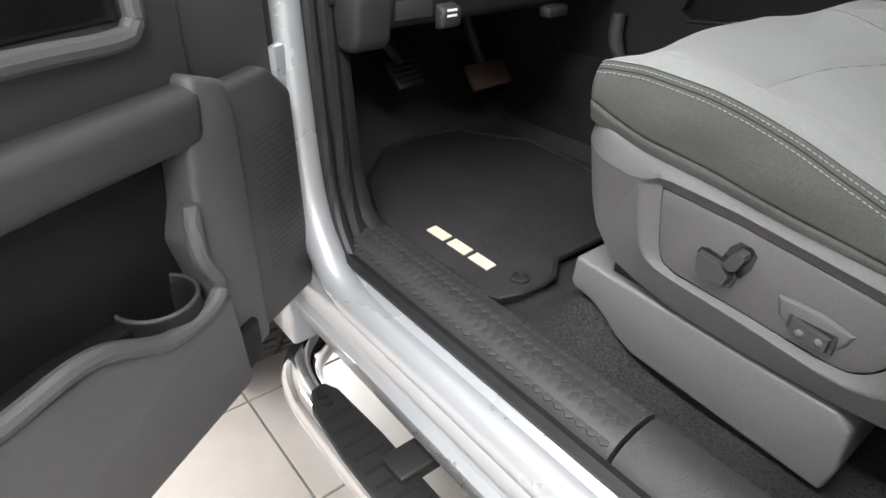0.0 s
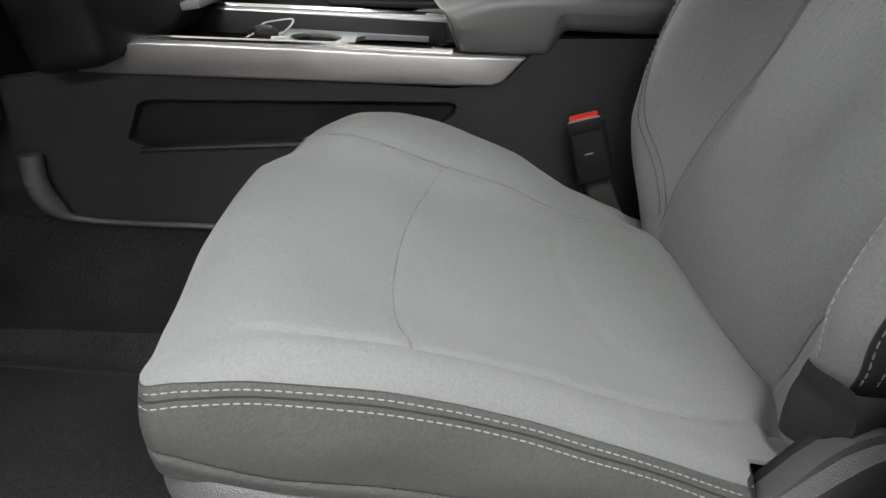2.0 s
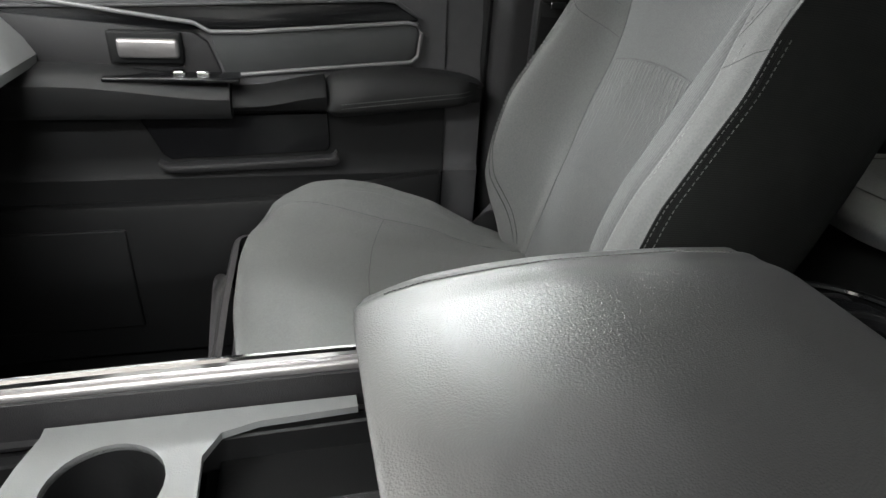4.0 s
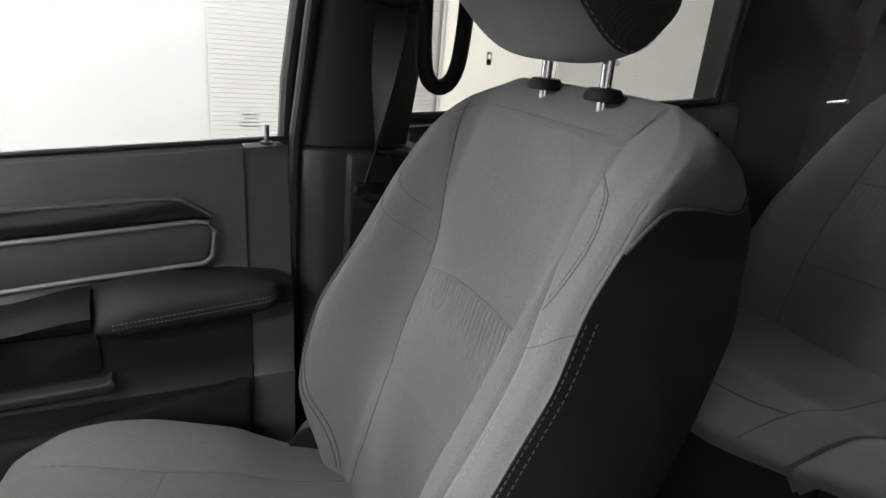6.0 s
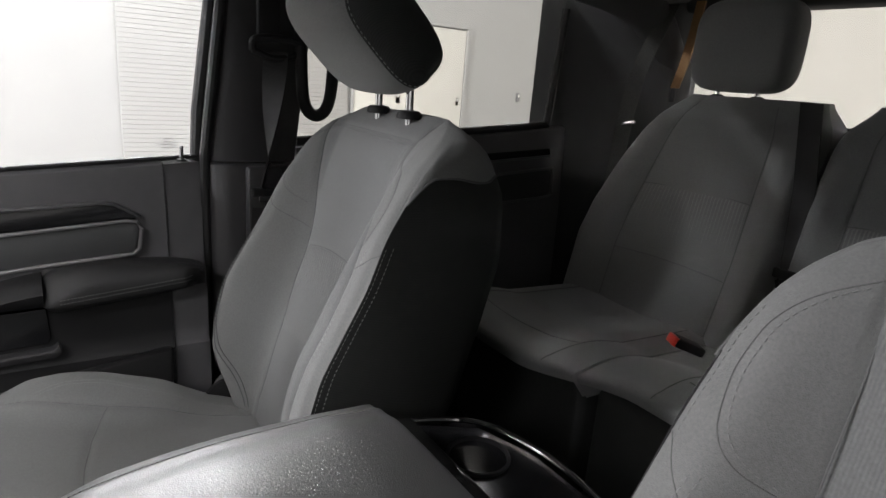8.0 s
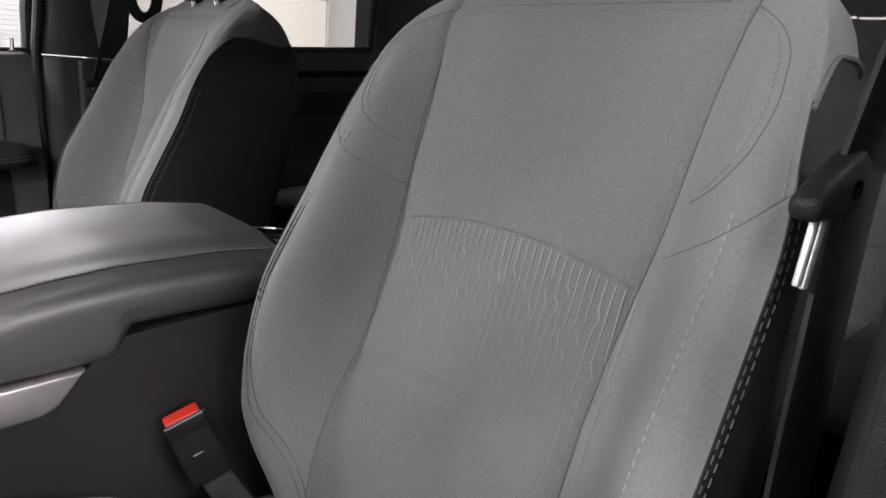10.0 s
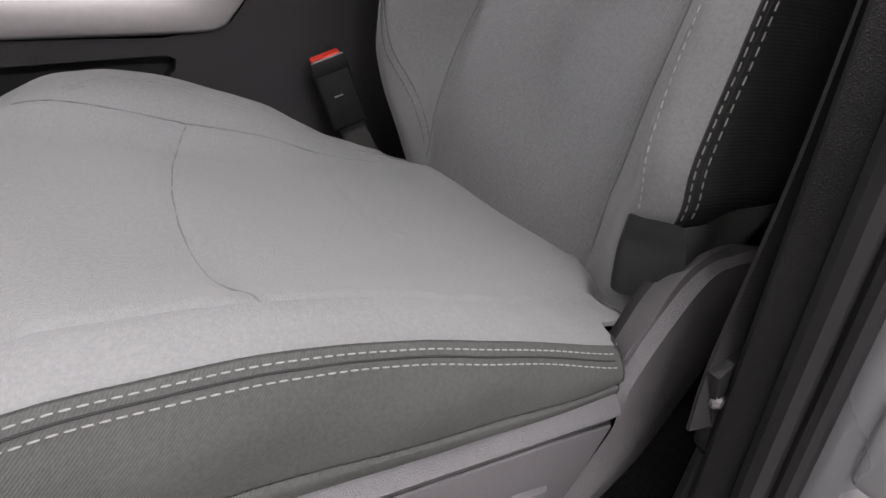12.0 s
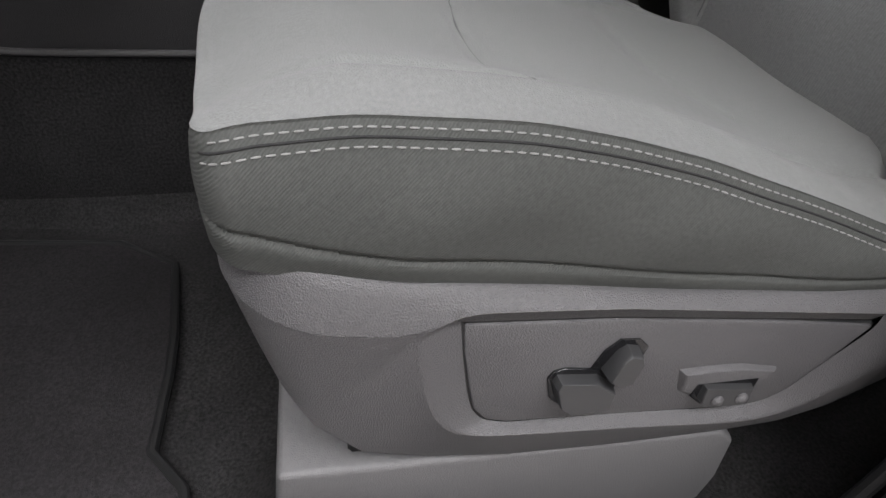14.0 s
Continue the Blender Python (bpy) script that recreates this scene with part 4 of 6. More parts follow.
part("sill_cover", rbox(0.812, -1.02, 0.022, 0.085, 1.18, 0.016, 0.004, 2), PLASTIC_D, sill, "black strip added to hide the silver sill")

# black kick plate with a hexagon relief
KP = [(-0.748, -0.01), (-0.752, 0.030), (-0.760, 0.045), (-0.775, 0.051), (-0.80, 0.050), (-0.822, 0.044), (-0.838, 0.032), (-0.846, 0.014), (-0.846, -0.01)]
v, f = extrude_y(KP, -0.118, 0.50, 40)
kick = obj("kick_plate", v, f, KICK, sill, "black textured kick plate")
v, f = extrude_y(KP, -0.36, -0.124, 20)
obj("kick_plate", v, f, PLASTIC_M, sill, "dark grey lower pillar cover")
g = Geo()
for r in range(5):
    for c in range(33):
        cy = -0.104 + c * 0.0168 + (0.0084 if r % 2 else 0)
        cx = -0.771 - r * 0.0145
        if cy > 0.43:
            continue
        zz = float(np.interp(cx, [-0.838, -0.822, -0.80, -0.775, -0.760], [0.032, 0.044, 0.050, 0.051, 0.045]))
        slope = 0.27 if cx < -0.81 else 0.0
        ring = lambda rad, dz: [(cx + rad * math.cos(math.pi / 3 * k), cy + rad * math.sin(math.pi / 3 * k), zz + dz + rad * math.cos(math.pi / 3 * k) * slope) for k in range(6)]
        g.add(*loft([ring(0.0084, -0.002), ring(0.0081, 0.0002), ring(0.0072, 0.0005)]))
tagged(g.make("hexagon_relief", KICK, sill, "raised hexagon tread pattern"), kind="stuff")

# A-pillar foot: silver frame that sweeps up from the sill
ap = thing("front_pillar", (-0.87, 0.5, 0.0), "silver painted front door pillar with black seals", "pillar", "", "structure")
outer = smoothpath([(-0.872, -0.33, -0.030), (-0.872, 0.10, -0.030), (-0.873, 0.30, -0.029), (-0.875, 0.395, -0.012), (-0.873, 0.455, 0.038), (-0.869, 0.492, 0.10), (-0.866, 0.510, 0.18), (-0.862, 0.527, 0.32), (-0.856, 0.542, 0.48), (-0.84, 0.56, 0.75)], 60)
obj("pillar_panel", *tube(outer, 0.030, 16), PAINT, ap, "silver painted pillar")
rise = [p for p in outer if p.y > 0.32]
obj("rubber_seal", *tube([p + Vector((0.032, -0.020, 0.002)) for p in rise], 0.013, 10), RUBBER, ap)
obj("rubber_seal", *tube([p + Vector((0.060, -0.014, -0.004)) for p in rise], 0.018, 10), PLASTIC_D, ap)
part("kick_trim", prism([(0.36, 0.02), (0.46, 0.07), (0.49, 0.14), (0.52, 0.5), (0.8, 0.5), (0.8, -0.02), (0.36, -0.02)], "x", -0.80, -0.765, 0.008, 2), PLASTIC_D, ap, "black kick panel")
part("fender_wall", prism([(0.53, -0.22), (0.53, 0.8), (1.4, 0.8), (1.4, -0.1), (0.75, -0.1), (0.64, -0.22)], "x", -0.92, -0.86, 0.01, 2), PAINT, ap, "silver painted wing")

# firewall, roof, rear wall
fw = tagged(part("firewall", rbox(0, 1.12, 0.45, 1.6, 0.06, 1.3, 0.01), PLASTIC_D, None), "black bulkhead behind the pedals", "bulkhead", "", "structure")


def roof_fn(a, b):
    x, y = -0.80 + 1.6 * a, -1.72 + 1.82 * b
    return (x, y, 1.30 - 0.10 * (abs(x) / 0.8) ** 4 - 0.13 * sstep(-0.4, 0.10, y))


g = Geo()
va, fa = grid(roof_fn, 20, 20)
g.add(va, fa).add([(x, y, z + 0.04) for x, y, z in va], fa)
tagged(g.make("cab_roof", HEADLN), "dark cloth headliner of the cab", "headliner", "", "structure")


def side_frame(s):
    """Roof rail, pillars and lower body of one side."""
    th = thing("cab_side", (s * 0.87, -0.6, 0.0), "cab side frame with dark trim and silver paint", "pillar", "", "structure")
    rail = smoothpath([(s * 0.84, 0.56, 0.80), (s * 0.80, 0.30, 1.02), (s * 0.775, 0.02, 1.18), (s * 0.77, -0.4, 1.24), (s * 0.77, -1.0, 1.24), (s * 0.775, -1.5, 1.20), (s * 0.80, -1.72, 1.05)], 40)
    obj("roof_rail", *tube(rail, 0.055, 12), HEADLN, th)
    obj("roof_side", *tube([p + Vector((s * 0.05, 0, 0.02)) for p in rail], 0.05, 12), PAINT, th)
    return th


side_frame(1)
dside = side_frame(-1)
# driver's B-pillar
bp = thing("rear_door_pillar", (-0.82, -0.42, 0.0), "dark trimmed door pillar with silver painted outer edge", "pillar", "", "structure")
part("pillar_trim", prism([(-0.757, -0.338), (-0.775, -0.346), (-0.79, -0.352), (-0.80, -0.48), (-0.757, -0.49), (-0.742, -0.42)], "z", -0.02, 1.25, 0.008, 3), PLASTIC_D, bp, "dark grained pillar trim")
obj("rubber_seal", *tube([(-0.792, -0.347, z) for z in np.linspace(-0.05, 1.22, 20)], 0.011, 10), RUBBER, bp)
obj("rubber_seal", *tube([(-0.808, -0.352, z) for z in np.linspace(-0.05, 1.22, 20)], 0.008, 10), RUBBER, bp)
part("pillar_panel", prism([(-0.800, -0.360), (-0.835, -0.352), (-0.86, -0.362), (-0.885, -0.375), (-0.905, -0.40), (-0.91, -0.50), (-0.80, -0.50)], "z", -0.15, 1.22, 0.012, 3), PAINT, bp, "silver painted pillar")
part("striker", rbox(-0.858, -0.355, 0.335, 0.05, 0.018, 0.07, 0.008), PAINT, bp)
part("dark_cap", rbox(-0.874, -0.352, 0.22, 0.03, 0.02, 0.13, 0.008), PLASTIC_M, bp)
# driver's rear door, shut
part("rear_door_inner", rbox(-0.84, -1.02, 0.30, 0.10, 1.02, 0.92, 0.02), PLASTIC_D, dside, "dark rear door trim")
part("rear_door_skin", rbox(-0.915, -1.03, 0.30, 0.05, 1.06, 0.98, 0.02), PAINT, dside, "silver rear door skin")
part("rear_corner", rbox(-0.83, -1.64, 0.55, 0.14, 0.22, 1.4, 0.03), HEADLN, dside)
glass_d = part("rear_side_glass", rbox(-0.85, -1.02, 0.98, 0.005, 0.95, 0.46, 0), GLASS_DARK, dside)

# rear wall with its window
rw = thing("cab_rear_wall", (0, -1.75, 0.0), "dark trimmed rear cab wall with a wide window", "wall", "", "structure")
part("lower_trim", rbox(0, -1.75, 0.42, 1.62, 0.08, 1.0, 0.02), HEADLN, rw)
for s in (1, -1):
    part("corner_pillar", prism([(s * 0.755, -1.68), (s * 0.93, -1.30 if s > 0 else -1.55), (s * 0.93, -1.80), (s * 0.755, -1.80)], "z", 0.0, 1.25, 0.01, 2), HEADLN, rw)
part("header", rbox(0, -1.74, 1.24, 1.62, 0.10, 0.09, 0.02), HEADLN, rw)
rg = part("rear_glass", rbox(0, -1.77, 1.06, 1.5, 0.005, 0.30, 0), GLASS_MID, rw)

# ---- passenger door ----
pd = thing("passenger_door", (0.84, -0.1, 0.1), "dark grey door trim with silver framed insert", "car door")
# main skin: upper shelf, middle, and the pocket side, as a swept section along y
def belt_z(y):
    return 0.737 + (0.767 - 0.737) * (0.049 - y) / (0.049 + 0.373)


def door_section(y):
    b = belt_z(y)
    return [(0.862, b + 0.001), (0.850, b + 0.004), (0.838, b - 0.004), (0.832, b - 0.02), (0.826, b - 0.06), (0.820, b - 0.10), (0.816, 0.60), (0.810, 0.575), (0.800, 0.55),
            (0.790, 0.50), (0.788, 0.44), (0.786, 0.41), (0.778, 0.400), (0.775, 0.30), (0.772, 0.10), (0.775, -0.02), (0.88, -0.02), (0.88, 0.4)]


v, f = loft([[(x, y, z) for x, z in door_section(y)[:9] + [(0.88, 0.55)]] for y in np.linspace(-0.316, 0.62, 40)], True, True)
obj("door_trim", v, f, DOORP, pd, "dark grey grained door trim")
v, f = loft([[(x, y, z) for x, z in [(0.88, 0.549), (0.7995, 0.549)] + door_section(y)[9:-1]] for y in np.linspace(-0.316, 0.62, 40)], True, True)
obj("lower_trim", v, f, PLASTIC_D, pd, "lower door trim, blackened for shade below the armrest")
v, f = loft([[(x + 0.006, y, z - 0.001) for x, z in door_section(y)] for y in np.linspace(-0.384, -0.318, 8)], True, True)
obj("door_end_trim", v, f, DOORP, pd, "dark grey grained door end cap")
obj("glass_seal", *tube([(0.848, y, belt_z(y) + 0.006) for y in np.linspace(-0.384, 0.6, 30)], 0.0045, 8), RUBBER, pd)
# sunk dark groove above the insert
gro = [(0.60, 0.625), (0.60, 0.655), (0.15, 0.672), (-0.07, 0.683), (-0.205, 0.690), (-0.225, 0.688), (-0.266, 0.664), (-0.262, 0.659), (0.02, 0.640)]
part("groove", prism(gro, "x", 0.8125, 0.8215, 0.002, 2), GLOSS, pd, "gloss black groove")
part("groove_lip", prism([(0.60, 0.655), (0.60, 0.660), (0.15, 0.677), (-0.07, 0.688), (-0.205, 0.695), (-0.229, 0.692), (-0.272, 0.665), (-0.266, 0.663), (-0.224, 0.688), (-0.205, 0.690), (-0.07, 0.683), (0.15, 0.672)], "x", 0.806, 0.826, 0.002, 2), DOORP, pd)
# insert and its satin frame
ins = [(0.072, 0.634), (-0.250, 0.657), (-0.262, 0.652), (-0.266, 0.640), (-0.260, 0.604), (-0.250, 0.597), (0.055, 0.571), (0.066, 0.60)]
part("insert_panel", prism(ins, "x", 0.806, 0.820, 0.003, 2), mat("insert_cloth", (0.060, 0.062, 0.063), 0.7, var=0.06, bump=0.3, bump_scale=900), pd, "grey door insert")
fr = [Vector((0.805, y, z)) for y, z in [(0.45, 0.70), (0.40, 0.69), (0.095, 0.650), (0.072, 0.637), (0.02, 0.638), (-0.10, 0.647), (-0.245, 0.659), (-0.262, 0.656), (-0.270, 0.642), (-0.265, 0.604), (-0.254, 0.594), (-0.10, 0.582), (0.052, 0.568)]]
obj("insert_frame", *tube(fr, 0.0036, 10), SATIN, pd, "satin silver frame")
# door handle field forward of the insert
part("handle_field", prism([(0.098, 0.635), (0.078, 0.62), (0.058, 0.566), (0.20, 0.555), (0.45, 0.60), (0.45, 0.665)], "x", 0.807, 0.822, 0.003, 2), PLASTIC_M, pd)
part("handle_bezel", rbox(0.803, 0.17, 0.612, 0.012, 0.11, 0.052, 0.01), PLASTIC_D, pd)
part("door_handle", rbox(0.795, 0.165, 0.612, 0.014, 0.09, 0.030, 0.006), SILVER, pd, "satin silver door handle")
# armrest: padded rear part and pull cup
def arm_sec(y, zt, zb, xo):
    return [(0.815, y, zt + 0.012), (xo + 0.03, y, zt + 0.010), (xo + 0.010, y, zt + 0.002), (xo, y, zt - 0.012), (xo + 0.002, y, zb + 0.014), (xo + 0.010, y, zb + 0.003), (xo + 0.03, y, zb), (0.815, y, zb)]


loops = []
for y in np.linspace(-0.094, -0.374, 44):
    end = math.sqrt(max(0.0, 1 - max(0.0, 1 - (-0.094 - y) / 0.030) ** 2))
    zt = sm(y, [-0.374, -0.36, -0.30, -0.20, -0.153, -0.12, -0.094], [0.566, 0.574, 0.584, 0.589, 0.585, 0.577, 0.562])
    zr = sm(y, [-0.374, -0.346, -0.25, -0.166, -0.126, -0.094], [0.566, 0.574, 0.570, 0.564, 0.547, 0.538])
    zb = sm(y, [-0.374, -0.346, -0.12, -0.094], [0.534, 0.530, 0.510, 0.518])
    xo = 0.744 + 0.020 * sstep(-0.33, -0.372, y)
    sec = [(0.812, zt - 0.002), (0.797, zt), (0.780, zt - 0.002), (0.764, 0.45 * zt + 0.55 * zr + 0.002), (0.752, zr), (xo + 0.0015, zr - 0.009), (xo, zr - 0.020), (xo + 0.001, zb + 0.012), (xo + 0.006, zb + 0.003), (0.768, zb), (0.812, zb)]
    zm = (zt + zb) / 2
    loops.append([(0.812 + (x - 0.812) * (0.35 + 0.65 * end), y, zm + (z - zm) * (0.45 + 0.55 * end)) for x, z in sec])
obj("arm_pad", *loft(loops), VINYL, pd, "black stitched leather arm pad", sharp=60)
for dz in (0.0, 0.007):
    stitch([(0.7436 + 0.020 * sstep(-0.33, -0.372, y), y, 0.536 + 0.019 * (-0.128 - y) / 0.202 - dz) for y in np.linspace(-0.128, -0.350, 40)], 0.0055, 0.6, 0.0006).make("stitching", THREAD_D, pd)
loops = [arm_sec(y, 0.560 - 0.028 * sstep(-0.11, 0.02, y) * 0.6, 0.520, 0.748) for y in np.linspace(-0.104, 0.045, 12)]
obj("pull_cup", *loft(loops), PLASTIC_D, pd, "black door pull")
loops = [arm_sec(y, 0.556 + 0.02 * sstep(0.05, 0.3, y), 0.508, 0.744) for y in np.linspace(0.048, 0.42, 16)]
obj("switch_bank", *loft(loops), VINYL, pd, "black padded switch bank")
part("switch_plate", rbox(0.772, 0.13, 0.573, 0.045, 0.20, 0.008, 0.003), GLOSS, pd)
for yy in (0.085, 0.12):
    part("window_switch", rbox(0.768, yy, 0.580, 0.016, 0.020, 0.010, 0.003), CHROME, pd, "chrome tipped window switch")
# pocket below: a raised black sheet stands for its shade, no hollow
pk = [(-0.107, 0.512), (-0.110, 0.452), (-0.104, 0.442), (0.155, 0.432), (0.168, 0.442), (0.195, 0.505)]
part("pocket_shade", prism(pk, "x", 0.7835, 0.79, 0.002, 1), GLOSS, pd, "black sheet for the shaded recess under the armrest")
part("pocket_lip", prism([(-0.120, 0.446), (-0.112, 0.436), (0.16, 0.426), (0.175, 0.434), (0.17, 0.420), (0.155, 0.414), (-0.115, 0.420), (-0.125, 0.430)], "x", 0.764, 0.79, 0.004, 2), PLASTIC_M, pd)
part("lower_pocket", prism([(-0.31, 0.408), (-0.02, 0.365), (0.15, 0.362), (0.55, 0.36), (0.55, 0.05), (-0.30, 0.05)], "x", 0.755, 0.785, 0.01, 2), PLASTIC_D, pd, "lower door pocket, blackened for shade below the armrest")
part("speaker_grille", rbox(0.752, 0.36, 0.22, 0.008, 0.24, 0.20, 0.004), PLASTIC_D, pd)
# lock pin, window frame, glass with its etched mark
obj("lock_pin", *tube([(0.838, -0.351, 0.765), (0.838, -0.3515, 0.795)], [0.0042, 0.0038], 10), CHROME, pd, "chrome lock pin")
v, f = lathe([(0.010, 0), (0.010, 0.003), (0.005, 0.005)], (0.838, -0.351, 0.766), "z", 16)
obj("pin_collar", v, f, RUBBER, pd)
wf = [Vector((0.858, y, z)) for y, z in [(-0.382, 0.74), (-0.388, 0.86), (-0.403, 0.974), (-0.425, 1.13), (-0.40, 1.17), (-0.1, 1.15), (0.25, 0.98), (0.55, 0.76)]]
obj("window_frame", *tube(wf, 0.013, 10), RUBBER, pd, "black window channel")
pane = obj("pane", *loft([[(0.856, -0.39, 0.735), (0.856, 0.6, 0.70), (0.856, 0.25, 1.0), (0.85, -0.1, 1.17), (0.85, -0.42, 1.17)], [(0.860, -0.39, 0.735), (0.860, 0.6, 0.70), (0.860, 0.25, 1.0), (0.854, -0.1, 1.17), (0.854, -0.42, 1.17)]]), GLASS, pd, smooth=False)
pane.visible_shadow = False
g = Geo()
for r, (w0, w1) in enumerate(((-0.318, -0.345), (-0.322, -0.341), (-0.312, -0.346), (-0.316, -0.343))):
    z = 0.806 - 0.0058 * r
    g.add([(0.853, w0, z), (0.853, w1, z), (0.853, w1, z + 0.0016), (0.853, w0, z + 0.0016)], [(0, 1, 2, 3)])
g.make("etched_mark", mat("etched_grey", (0.6, 0.6, 0.6), 0.8), pd, "small grey etched lines", smooth=False)
part("door_skin", rbox(0.91, 0.1, 0.32, 0.05, 1.02, 0.76, 0.02), PAINT, pd, "silver outer skin")

# outside mirror on that door
mir = thing("outside_mirror", (1.0, 0.24, 0.78), "black outside mirror beyond the door glass", "mirror")
part("mirror_shell", rbox(1.06, 0.135, 0.87, 0.20, 0.09, 0.23, 0.035, 5), GLOSS, mir)
part("mirror_glass", rbox(1.06, 0.087, 0.87, 0.165, 0.006, 0.19, 0.003, 2), mat("mirror_silver", (0.9, 0.9, 0.9), 0.02, metal=1.0, var=0.0), mir, "reflecting mirror pane")
part("mirror_arm", rbox(0.94, 0.155, 0.79, 0.14, 0.05, 0.05, 0.015), RUBBER, mir)

# ---- passenger door pillar ----
bpp = thing("centre_pillar", (0.83, -0.48, 0.0), "dark grained centre pillar trim with belt slot", "pillar", "", "structure")
part("pillar_lower", prism([(0.835, -0.398), (0.815, -0.404), (0.80, -0.43), (0.795, -0.50), (0.80, -0.60), (0.90, -0.62), (0.90, -0.398)], "z", 0.0, 0.764, 0.008, 3), PLASTIC_M, bpp, "dark lower pillar cover")


def pil(z):
    t = (z - 0.768) / 0.45
    dy = -0.055 * t
    return [(0.838, -0.400 + dy, z), (0.822, -0.406 + dy, z), (0.812, -0.425 + dy, z), (0.808, -0.47 + dy, z), (0.806, -0.53 + dy, z), (0.83, -0.575 + dy, z), (0.90, -0.58 + dy, z), (0.90, -0.400 + dy, z)]


obj("pillar_upper", *loft([pil(z) for z in np.linspace(0.768, 1.22, 14)]), PLASTIC_M, bpp, "grey upper pillar cover")
obj("rubber_seal", *tube([(0.832, -0.392 - 0.055 * (z - 0.77) / 0.45 * (z > 0.77), z) for z in np.linspace(0.0, 1.2, 24)], 0.010, 10), RUBBER, bpp)
part("belt_slot_cover", prism([(-0.462, 0.56), (-0.462, 0.762), (-0.53, 0.762), (-0.55, 0.56)], "x", 0.770, 0.80, 0.008, 2), PLASTIC_M, bpp)
# grab handle loop
gh = thing("grab_handle", (0.80, -0.61, 0.90), "black loop grab handle on the centre pillar", "grab handle")
loop = smoothpath([(0.800, -0.572, 1.12), (0.790, -0.573, 1.00), (0.788, -0.580, 0.895), (0.788, -0.606, 0.866), (0.788, -0.634, 0.895), (0.788, -0.642, 1.00), (0.800, -0.640, 1.12)], 50)
obj("handle_loop", *tube(loop, 0.0125, 12), PLASTIC_D, gh)

# ---- seat belts ----
def ribbon(pts, w_dir, width, thick=0.0016):
    """A strap along points."""
    pts = [Vector(p) for p in pts]
    loops = []
    for i, p in enumerate(pts):
        wd = Vector(w_dir[i] if isinstance(w_dir, list) else w_dir).normalized() * width / 2
        d = (pts[min(i + 1, len(pts) - 1)] - pts[max(i - 1, 0)]).normalized()
        n = d.cross(wd).normalized() * thick
        loops.append([p - wd - n, p + wd - n, p + wd + n, p - wd + n])
    return loft(loops)


sb = thing("passenger_seat_belt", (0.79, -0.5, 0.7), "black webbing seat belt on the centre pillar", "seat belt")
obj("d_ring", *tube(smoothpath([(0.792, -0.478, 0.985), (0.785, -0.480, 1.005), (0.782, -0.52, 1.010), (0.785, -0.566, 1.005), (0.792, -0.568, 0.985), (0.785, -0.52, 0.972), (0.792, -0.478, 0.985)], 30), 0.0075, 8), PLASTIC_D, sb, "black belt anchor ring")
wd = [(0.0, math.cos(a), math.sin(a) * 0.3) if k < 8 else (0.25, math.cos(a), 0) for k, a in enumerate(np.linspace(0, 0.4, 16))]
wd = [Vector((math.sin(a), math.cos(a), 0)) for a in np.linspace(0.1, 2.6, 16)]
obj("webbing", *ribbon([Vector((0.786, -0.522, 0.985)).lerp(Vector((0.775, -0.497, 0.70)), t) for t in np.linspace(0, 1, 16)], wd, 0.046), BELT, sb)
obj("webbing", *ribbon([(0.772, -0.492, 0.69), (0.765, -0.480, 0.5), (0.765, -0.46, 0.2), (0.77, -0.44, 0.05)], (0, 1, 0.05), 0.046), BELT, sb)
part("tongue", rbox(0.765, -0.490, 0.712, 0.018, 0.050, 0.020, 0.006), PLASTIC_D, sb)
part("tongue_blade", rbox(0.757, -0.492, 0.700, 0.003, 0.026, 0.012, 0.001), CHROME, sb, "steel belt tongue")
part("height_slider", rbox(0.800, -0.51, 1.05, 0.016, 0.045, 0.09, 0.006), PLASTIC_D, sb)

STEEL = mat("dull_steel", (0.20, 0.20, 0.20), 0.45, metal=0.7, var=0.15)
sb2 = thing("driver_seat_belt", (-0.75, -0.40, 0.1), "black webbing seat belt hanging beside the driver seat", "seat belt")
obj("webbing", *ribbon(smoothpath([(-0.708, -0.470, 0.775), (-0.712, -0.462, 0.70), (-0.720, -0.445, 0.58), (-0.738, -0.400, 0.45), (-0.750, -0.355, 0.33), (-0.755, -0.345, 0.28)], 24), (0.25, 1, 0), 0.044), BELT, sb2)
obj("webbing", *ribbon(smoothpath([(-0.745, -0.43, 1.15), (-0.730, -0.45, 0.95), (-0.708, -0.470, 0.765)], 14), (0.3, 1, 0), 0.044), BELT, sb2)
grip = prism([(-0.461, 0.778), (-0.420, 0.766), (-0.393, 0.754), (-0.398, 0.743), (-0.467, 0.741), (-0.490, 0.748), (-0.488, 0.768)], "x", -0.712, -0.696, 0.005, 3)
part("tongue", grip, PLASTIC_D, sb2, "black belt tongue grip")
v, f = lathe([(0.005, 0.0), (0.005, -0.002), (0.003, -0.0015)], (-0.712, -0.451, 0.757), "x", 14)
obj("grip_hole_disc", v, f, GLOSS, sb2)
for d in (0.0, -0.0135):
    part("tongue_blade", prism([(-0.4205 + d, 0.742), (-0.4165 + d, 0.706 + d * 0.3), (-0.4225 + d, 0.705 + d * 0.3), (-0.4275 + d, 0.742)], "x", -0.7055, -0.7015, 0.001, 1), BRIGHT, sb2, "steel belt tongue")
part("anchor_plate", prism([(-0.330, 0.325), (-0.336, 0.300), (-0.345, 0.255), (-0.365, 0.24), (-0.37, 0.28), (-0.36, 0.34)], "x", -0.756, -0.744, 0.003, 2), PLASTIC_D, sb2)
v, f = lathe([(0.006, 0.0), (0.006, -0.003), (0.0035, -0.006), (0.0006, -0.0065)], (-0.752, -0.340, 0.302), "x", 16)
obj("bolt", v, f, STEEL, sb2, "dull steel belt bolt")
